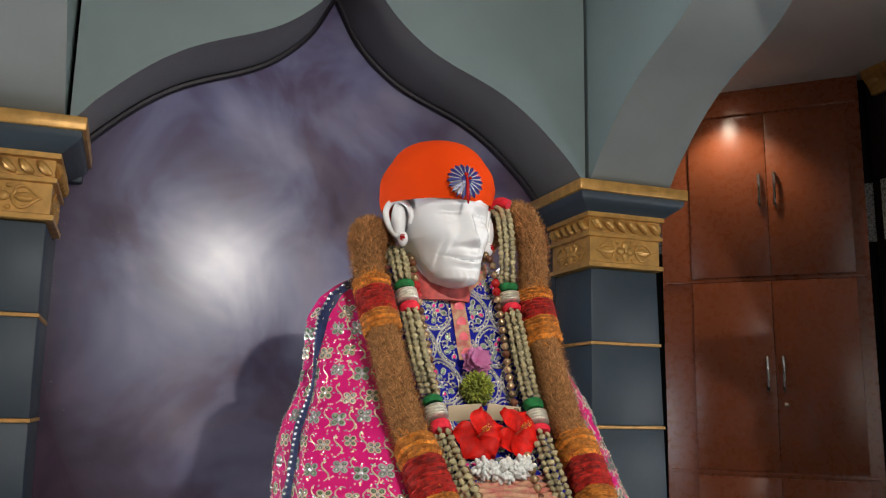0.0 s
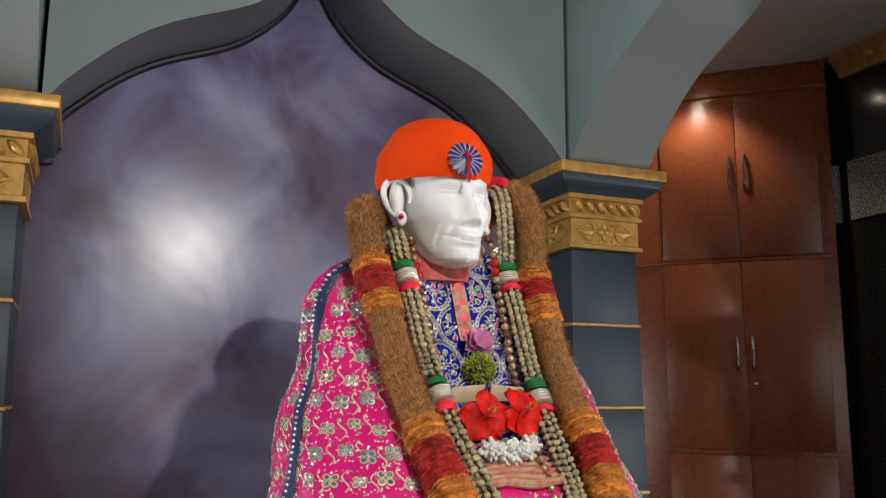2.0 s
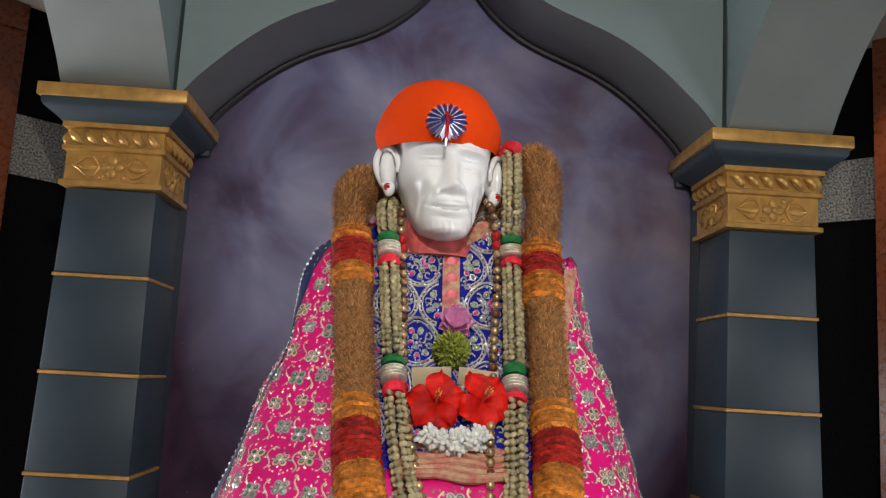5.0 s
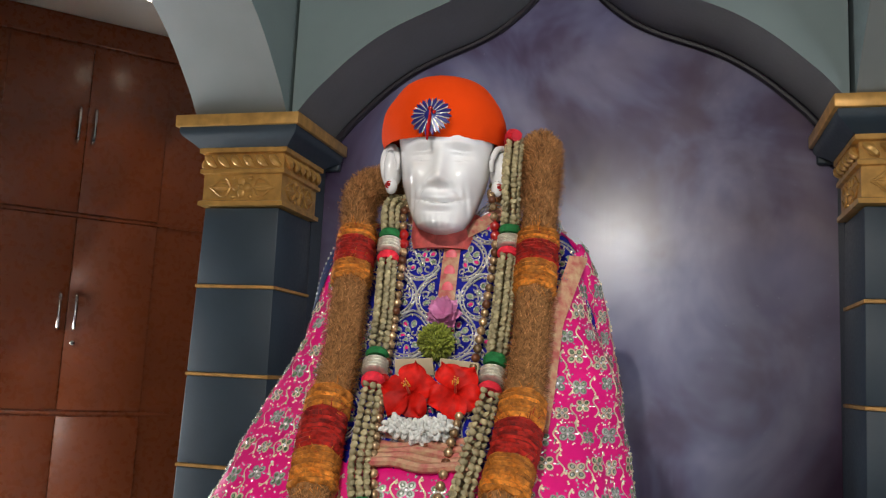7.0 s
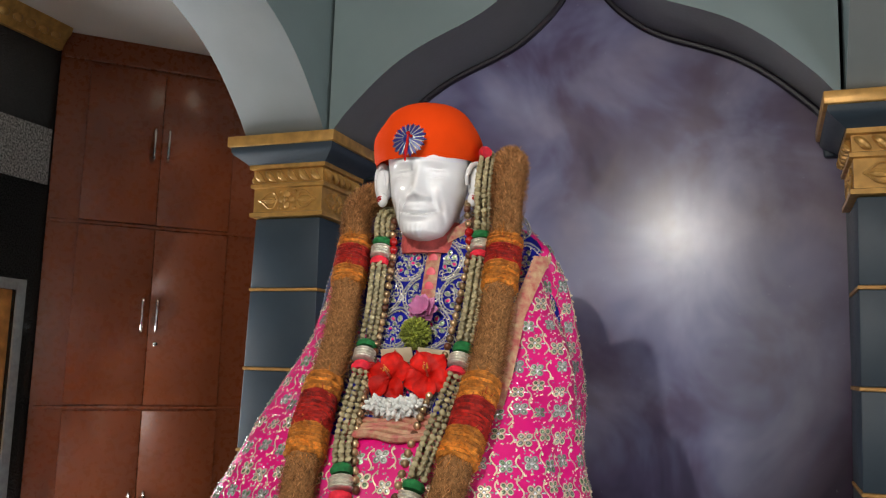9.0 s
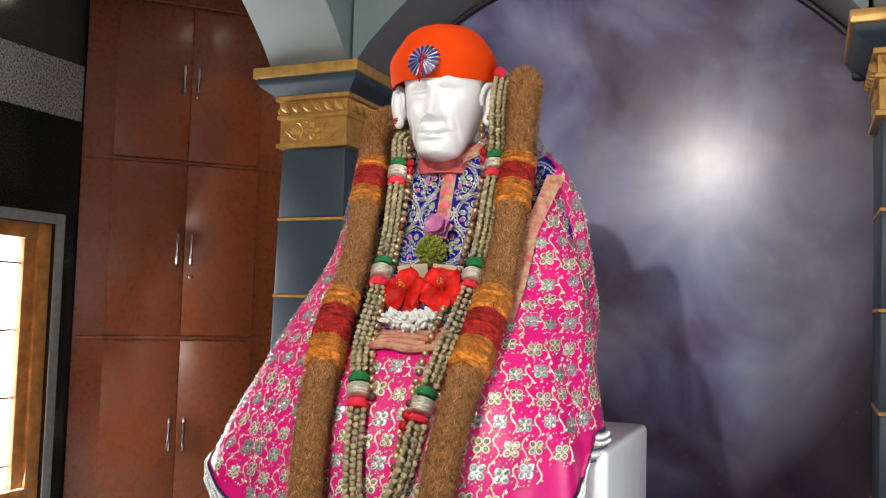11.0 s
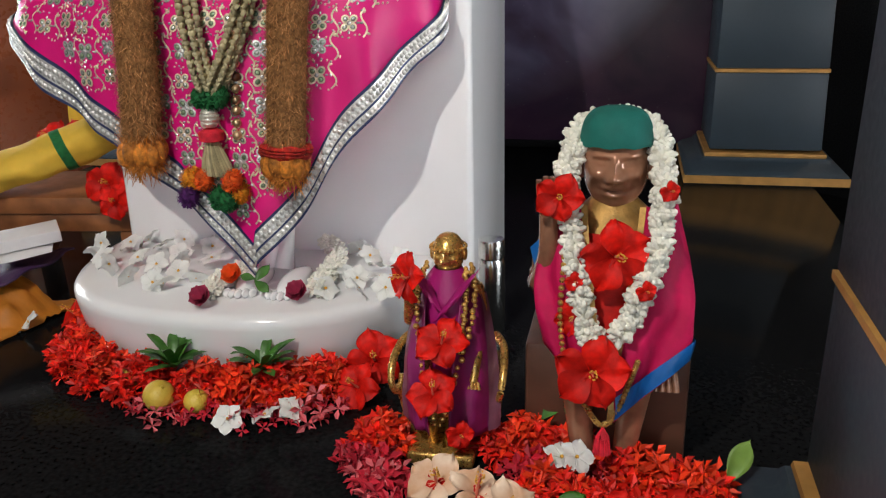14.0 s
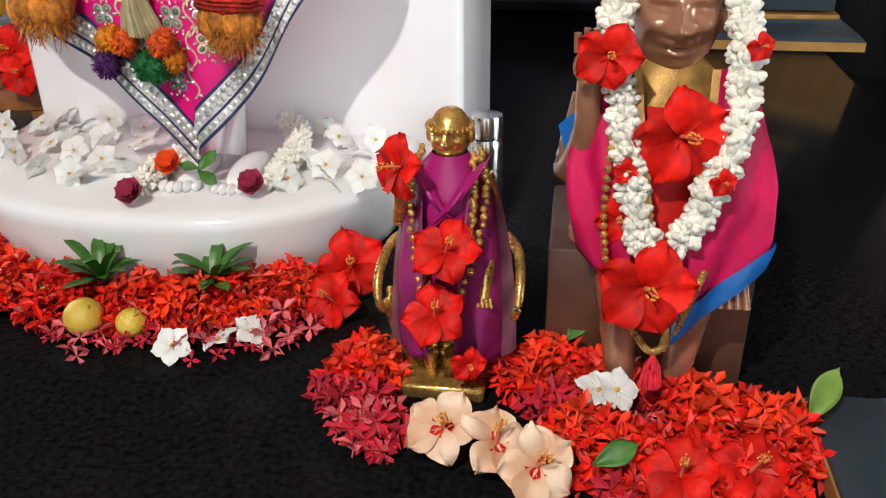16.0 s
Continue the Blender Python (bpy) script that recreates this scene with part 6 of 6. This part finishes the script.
sh = tagged(part("figurine_shawl", bm, FUCHSIA, angle=85), "crimson pink satin shawl with a blue border on the bronze figurine", "shawl")
sh.modifiers.new("thickness", "SOLIDIFY").thickness = 0.0015
part("border", bb, CYAN, sh, "bright blue satin border", angle=85)
part("corner", bb2, CYAN, sh, "bright blue satin corner", angle=85)
part("edging", bz, ZARI, sh, "gold edging", angle=85)
bm = bmesh.new()
loft(bm, [[Vector((BX + w * math.cos(a), 1.155 + d * math.sin(a), z)) for a in [math.pi * 2 * i / 30 for i in range(30)]] for w, d, z in ((0.031, 0.03, 0.388), (0.046, 0.04, 0.374), (0.072, 0.05, 0.356), (0.09, 0.056, 0.335))], cap=False)
part("neck_cloth", bm, ZARI, sh, "gold cloth round the neck", angle=80)
bm = bmesh.new()
loft(bm, [[Vector((BX + w * math.sin(a), 1.165 - d * math.cos(a) ** 0.7 if math.cos(a) > 0 else 1.165, z)) for a in [-1.4 + 2.8 * i / 20 for i in range(21)]] for w, d, z in ((0.066, 0.07, 0.352), (0.075, 0.088, 0.29), (0.08, 0.095, 0.24), (0.07, 0.115, 0.2), (0.04, 0.122, 0.15))], cap=False, closed=False)
part("tunic_front", bm, RED_PETAL, sh, "red cloth front", angle=80)

wg = [(1.302, 1.135, 0.445), (1.308, 1.16, 0.472), (1.335, 1.205, 0.485), (1.385, 1.205, 0.485), (1.412, 1.16, 0.472), (1.422, 1.125, 0.435), (1.423, 1.085, 0.385), (1.415, 1.06, 0.33), (1.395, 1.045, 0.28), (1.375, 1.035, 0.235)]
wl = [(1.302, 1.135, 0.445), (1.298, 1.11, 0.42), (1.303, 1.085, 0.38), (1.315, 1.06, 0.33), (1.325, 1.045, 0.28), (1.335, 1.035, 0.235), (1.345, 1.035, 0.225)]
jg = bud_mass("jasmine_garland", "thick white jasmine garland round the bronze figurine", "garland", [smooth_line(wg, 60), smooth_line(wl, 40)], 0.0145, 3000, JASMINE, 40, 0.0062)
for at, to, sp, k in (((1.292, 1.07, 0.408), (-0.1, -1, 0.25), 0, 0.62), ((1.365, 1.062, 0.335), (0.1, -1, 0.15), 30, 0.9), ((1.343, 1.018, 0.19), (-0.1, -1, 0.3), 10, 0.95), ((1.315, 1.055, 0.25), (-0.2, -1, 0.1), 44, 0.5)):
    more_red(at, to, sp, k)
for at, to in (((1.428, 1.07, 0.42), (0.2, -1, 0.2)), ((1.316, 1.04, 0.305), (-0.1, -1, 0.2)), ((1.405, 1.032, 0.3), (0.1, -1, 0.2))):
    more_red(at, to, 25, 0.26)
mala = empty("bead_string", "string of golden beads with a red tassel on the bronze figurine", "necklace")
bm = bmesh.new()
for p in smooth_line([(1.30, 1.06, 0.33), (1.298, 1.045, 0.25), (1.31, 1.035, 0.18), (1.34, 1.03, 0.125), (1.358, 1.028, 0.108), (1.375, 1.03, 0.125), (1.39, 1.03, 0.17), (1.40, 1.035, 0.2)], 58):
    blob(bm, p, 0.0042, 7, 5)
tagged(part("bead_strand", bm, BRASS, mala), kind="stuff")
bm = bmesh.new()
for k in range(26):
    a = k * 2.4
    tube(bm, [(1.359, 1.027, 0.104), (1.359 + 0.008 * math.cos(a), 1.027 + 0.008 * math.sin(a), 0.09), (1.359 + 0.011 * math.cos(a), 1.027 + 0.009 * math.sin(a), 0.066)], 0.0016, 4)
part("tassel", bm, RED_WOOL, mala, "bright red tassel")

# golden figurine on its chair
GX, GY = 1.128, 1.15
bm = bmesh.new()
figure(bm, GX, GY, 0.298, 0.0245, 0.135, 0.058, 1.08)
box(bm, GX - 0.06, GX + 0.07, 1.12, 1.215, 0.0, 0.12, bevel=0.006)
for s in (-1, 1):      # scrolled arms of the chair
    tube(bm, smooth_line([(GX + s * 0.062, 1.2, 0.15), (GX + s * 0.078, 1.17, 0.145), (GX + s * 0.084, 1.13, 0.13), (GX + s * 0.083, 1.11, 0.105), (GX + s * 0.078, 1.115, 0.085), (GX + s * 0.074, 1.13, 0.09), (GX + s * 0.074, 1.135, 0.105)], 24), lambda q: 0.007 - 0.003 * q, 8)
    tube(bm, [(GX + s * 0.074, 1.13, 0.088), (GX + s * 0.07, 1.14, 0.04), (GX + s * 0.074, 1.135, 0.0)], lambda q: 0.009 - 0.004 * math.sin(math.pi * q), 8)
box(bm, GX - 0.05, GX + 0.05, 1.055, 1.12, 0.0, 0.02, bevel=0.005)
for k in range(26):
    a = 2 * math.pi * k / 26
    blob(bm, (GX + 0.0255 * math.sin(a), GY - 0.028 * math.cos(a), 0.308), 0.0026, 6, 5)
tagged(part("golden_figurine", bm, BRASS, angle=70), "polished golden brass seated figurine on a chair", "figurine")
bm = bmesh.new()


def plum(side, q, v):
    """One panel: q runs from the shoulder down, v from the front edge outwards and round the arm."""
    out = 0.052 if side < 0 else 0.068
    top = Vector((GX + side * 0.026, 1.122, 0.262))
    low = Vector((GX + side * (0.012 + out * v), 1.058 + 0.035 * v, 0.05 if side < 0 else 0.034 + 0.012 * v))
    p = top.lerp(low, q)
    b = math.sin(math.pi * q)
    p += Vector((side * (0.008 * b * v + 0.026 * v * (1 - q)), -0.022 * b * (1 - 0.7 * v) + 0.028 * v * (1 - q) + 0.07 * max(0, v - 0.7), -0.03 * v * (1 - q)))
    f = 0.0035 * math.sin(11 * v + 3 * q + 2 * noise.noise(p * 30)) * (0.35 + 0.65 * q)
    return p + Vector((side * 0.4 * f, -f, 0))


edges = {}
for side in (-1, 1):
    loft(bm, [[plum(side, i / 22, j / 16) for j in range(17)] for i in range(23)], cap=False, closed=False)
    edges[side] = bmesh.new()
    loft(edges[side], [[plum(side, i / 22, 0.8 + 0.2 * j / 4) + Vector((side * 0.001, -0.0025, 0)) for j in range(5)] for i in range(23)], cap=False, closed=False)
ps = tagged(part("figurine_shawl", bm, PLUM, angle=85), "plum purple satin shawl on the golden figurine", "shawl")
ps.modifiers.new("thickness", "SOLIDIFY").thickness = 0.0012
MAUVE = mat("sheer_mauve_border", (0.2, 0.07, 0.11), rough=0.4, var=0.2, scale=30)
for side in (-1, 1):
    part("border", edges[side], MAUVE, ps, "sheer mauve border", angle=85)
bm = bmesh.new()
for s in (-1, 1):      # scarf ends crossed below the chin, laid over the chest
    loft(bm, [[Vector((GX + s * (0.036 - 0.046 * q) + 0.014 * u, 1.128 - 0.022 * q - 0.016 * math.sin(math.pi * q) - 0.004 * (1 - u * u) - (0.002 if s > 0 else 0), 0.272 - 0.062 * q + s * 0.012 * u + 0.0018 * math.sin(9 * u + 4 * q))) for u in [-1 + 0.25 * j for j in range(9)]] for q in [i / 12 for i in range(13)]], cap=False, closed=False)
loft(bm, [[Vector((GX + w * math.cos(a), 1.145 + d * math.sin(a), z)) for a in [math.pi * 2 * i / 26 for i in range(26)]] for w, d, z in ((0.02, 0.02, 0.279), (0.03, 0.024, 0.266), (0.036, 0.028, 0.256), (0.043, 0.034, 0.235), (0.046, 0.042, 0.19), (0.042, 0.05, 0.15), (0.03, 0.055, 0.12))], cap=False)
part("neck_cloth", bm, mat("magenta_satin", (0.4, 0.01, 0.16), rough=0.4), ps, "magenta cloth round the neck", angle=80)
bm = bmesh.new()
for pts in ([(GX - 0.03, 1.14, 0.285), (GX - 0.038, 1.12, 0.25), (GX - 0.035, 1.09, 0.2), (GX - 0.02, 1.065, 0.13), (GX - 0.004, 1.055, 0.07)], [(GX + 0.035, 1.14, 0.285), (GX + 0.045, 1.115, 0.25), (GX + 0.04, 1.09, 0.2), (GX + 0.02, 1.065, 0.13), (GX + 0.004, 1.055, 0.07)], [(GX + 0.028, 1.135, 0.28), (GX + 0.032, 1.11, 0.24), (GX + 0.028, 1.09, 0.19), (GX + 0.012, 1.06, 0.1)]):
    for k, p in enumerate(smooth_line(pts, 27)):
        blob(bm, p + Vector((0.0015 * math.sin(k * 2.3), 0, 0)), 0.0048 if k % 3 else 0.0036, 7, 5)
tagged(part("bead_garland", bm, BRASS), "string of golden beads on the golden figurine", "necklace", kind="stuff")
for at, to, sp, k in (((1.083, 1.10, 0.275), (-0.7, -0.7, 0.2), 20, 0.72), ((1.135, 1.058, 0.195), (0.1, -0.9, 1.1), 0, 0.72), ((1.125, 1.04, 0.125), (0, -0.9, 1.1), 40, 0.7), ((1.16, 1.05, 0.06), (0.2, -1, 0.3), 10, 0.4)):
    more_red(at, to, sp, k)

# ---------------------------------------------------------------- offerings beside the seat
YELLOW = mat("yellow_cotton_cloth", (0.78, 0.5, 0.05), rough=0.75, var=0.12, scale=18, bump=0.3, grain=300)
OCHRE = mat("burnt_orange_cloth", (0.5, 0.17, 0.012), rough=0.6, var=0.25, scale=14, bump=0.2, grain=200)
BOARD = mat("brown_carved_wood", (0.27, 0.1, 0.035), rough=0.45, var=0.35, scale=16, bump=0.2, grain=60)
PAPER = mat("white_paper", (0.78, 0.76, 0.76), rough=0.6, var=0.05, scale=20)
VIOLET = mat("dark_violet_cloth", (0.05, 0.014, 0.07), rough=0.6, var=0.25, scale=20)


def placed(name, label, category, m):
    o = empty(name, label, category)
    o.matrix_basis = m
    return o


stool = placed("wooden_stool", "low brown carved wooden stool piled with cloth and flowers", "stool", pose(0.085, 1.79, 0, 0, 0, 8))
part("tabletop", bx(-0.2, 0.2, -0.13, 0.13, 0.165, 0.205, bevel=0.005), BOARD, stool)
part("tabletop_edge", bx(-0.19, 0.19, -0.12, 0.12, 0.12, 0.164, bevel=0.004), BOARD, stool)
for sx in (-1, 1):
    for sy in (-1, 1):
        part("leg", bx(sx * 0.16 - 0.022, sx * 0.16 + 0.022, sy * 0.095 - 0.02, sy * 0.095 + 0.02, 0, 0.119, bevel=0.006), BOARD, stool)
# rolled yellow cloth
roll = placed("cloth_roll", "rolled yellow cotton cloth with a green stripe on the stool", "cloth", pose(0, 0, 0))
ends = smooth_line([(-0.035, 1.64, 0.255), (0.05, 1.71, 0.28), (0.14, 1.775, 0.32), (0.23, 1.83, 0.345)], 30)
bm = bmesh.new()
rings = []
for i, p in enumerate(ends):
    d = (ends[min(i + 1, 30)] - ends[max(i - 1, 0)]).normalized()
    u = d.cross(Vector((0, 0, 1))).normalized()
    v = u.cross(d)
    rings.append([p + (u * 0.07 * math.cos(a) + v * (0.04 + 0.0003 * i) * math.sin(a)) * (1 + 0.05 * math.sin(3 * a + i * 0.3) + 0.16 * noise.noise(Vector((math.cos(a) * 1.6, math.sin(a) * 1.6, i * 0.16)))) for a in [2 * math.pi * k / 36 for k in range(36)]])
loft(bm, rings, cap=False)
spiral = []
p, d = ends[0], (ends[1] - ends[0]).normalized()
u = d.cross(Vector((0, 0, 1))).normalized()
v = u.cross(d)
for k in range(90):
    a, r = k * 0.28, 1 - k / 100
    w0 = 0.004 * math.sin(k * 0.9) - 0.012 * r
    spiral.append([p + u * 0.068 * r * math.cos(a) + v * 0.038 * r * math.sin(a) * (1 + 0.15 * math.sin(2 * a)) + d * w for w in (w0, 0.015, 0.05)])
loft(bm, spiral, cap=False, closed=False)
# a loose corner hangs from the end
loft(bm, [[p + u * (-0.062 + 0.085 * w * (1 - q)) - v * (0.03 + 0.055 * q) - d * (0.012 + 0.01 * q) for w in (0, 0.5, 1)] for q in (0, 0.33, 0.67, 0.97)], cap=False, closed=False)
part("cloth", bm, YELLOW, roll, angle=80)
bm = bmesh.new()
loft(bm, [[q + (q - ends[k]) * 0.03 for q in rings[k]] for k in (14, 15, 16)], cap=False)
part("stripe", bm, GREEN_WOOL, roll, "green stripe")
# draped cloth bundle with papers
bm = bmesh.new()
rows = []
for i in range(25):
    row = []
    for j in range(25):
        uu, vv = -1 + 2 * i / 24, -1 + 2 * j / 24
        r = math.hypot(uu, vv)
        h = 0.1 * max(0, 1 - r ** 2.2) + 0.034 * noise.noise(Vector((uu * 3.1, vv * 3.1, 1))) + 0.014 * noise.noise(Vector((uu * 7, vv * 7, 3))) + 0.006 * math.sin(7 * math.atan2(vv, uu)) * r
        row.append(Vector((0.06 + 0.15 * uu + 0.03 * vv, 1.43 + 0.11 * vv, max(0.003, h))))
    rows.append(row)
loft(bm, rows, cap=False, closed=False)
bundle = tagged(part("draped_cloth", bm, OCHRE, angle=80), "crumpled burnt orange cloth bundle on the black granite", "cloth")
bundle.modifiers.new("thickness", "SOLIDIFY").thickness = 0.002
bm = bmesh.new()
rows = [[Vector((-0.08 + 0.25 * i / 14, 1.40 + 0.2 * j / 12 + 0.02 * math.sin(i), 0.10 + 0.008 * math.sin(i * 0.9 + j * 0.7) + 0.012 * noise.noise(Vector((i * 0.3, j * 0.3, 5))))) for j in range(13)] for i in range(15)]
loft(bm, rows, cap=False, closed=False)
vc = tagged(part("violet_cloth", bm, VIOLET, angle=80), "dark violet cloth folded over the orange bundle", "cloth")
vc.modifiers.new("thickness", "SOLIDIFY").thickness = 0.004
carton = placed("paper_box", "long white paper box on folded papers", "box", pose(0.075, 1.50, 0.135, 6, -4, 40))
part("box_body", bx(-0.125, 0.125, -0.035, 0.035, 0, 0.026, bevel=0.002), PAPER, carton)
part("lid_seam", bx(-0.127, -0.118, -0.036, 0.036, 0.001, 0.027, bevel=0.002), BOARD, carton, "brown end flap")
papers = placed("paper_sheet", "loose white paper sheet under the box", "paper", pose(0.05, 1.48, 0.124, 4, -4, 33))
bm = bmesh.new()
loft(bm, [[Vector((-0.14 + 0.28 * i / 12, -0.06 + 0.12 * j / 6, 0.003 * math.sin(i * 0.6 + j))) for j in range(7)] for i in range(13)], cap=False, closed=False)
part("sheet", bm, PAPER, papers)
stand = placed("folding_stand", "dark brown folding wooden book stand under the cloth", "stand", pose(-0.02, 1.40, 0, 0, 0, 30))
part("foot", bx(-0.10, 0.06, -0.012, 0.012, 0, 0.02, bevel=0.004), BOARD, stand)
# framed picture with a yellow cloth strip behind the stool
pic = placed("picture_frame", "small dark framed picture leaning behind the stool", "picture", pose(0.2, 1.945, 0.205, -10, 0, 10))
part("frame", bx(-0.09, 0.09, -0.008, 0.008, 0, 0.26, bevel=0.004), NAVY_CLOTH, pic)
part("print", bx(-0.07, 0.07, -0.011, -0.0085, 0.02, 0.24), mat("faded_print", (0.45, 0.36, 0.36), rough=0.3, var=0.5, scale=22, second=(0.7, 0.66, 0.62)), pic, "faded pale print")
bm = bmesh.new()
rows = []
for k in range(20):
    q = k / 19
    rows.append([Vector((0.055 + w * 0.03 - 0.0 * q, 1.90 - 0.03 * q + 0.006 * math.sin(5 * w + 6 * q), 0.47 - 0.20 * q)) for w in (-1, -0.5, 0, 0.5, 1)])
loft(bm, rows, cap=False, closed=False)
yc = tagged(part("yellow_cloth", bm, YELLOW, angle=80), "yellow cloth strip hanging over the picture frame", "cloth")
yc.modifiers.new("thickness", "SOLIDIFY").thickness = 0.004
for at, to, sp, k in (((0.03, 1.80, 0.30), (-0.2, -0.8, 0.6), 10, 1.0), ((0.08, 1.83, 0.31), (0.2, -0.8, 0.6), 50, 0.8), ((-0.08, 1.72, 0.23), (-0.5, -0.8, 0.4), 30, 0.9), ((0.24, 1.68, 0.235), (0.1, -1, 0.4), 0, 1.0), ((0.26, 1.67, 0.2), (0.2, -1, 0.2), 66, 0.8), ((0.02, 1.53, 0.14), (-0.2, -0.7, 0.7), 66, 0.45), ((-0.04, 1.48, 0.125), (-0.2, -0.7, 0.7), 20, 0.4)):
    more_red(at, to, sp, k)
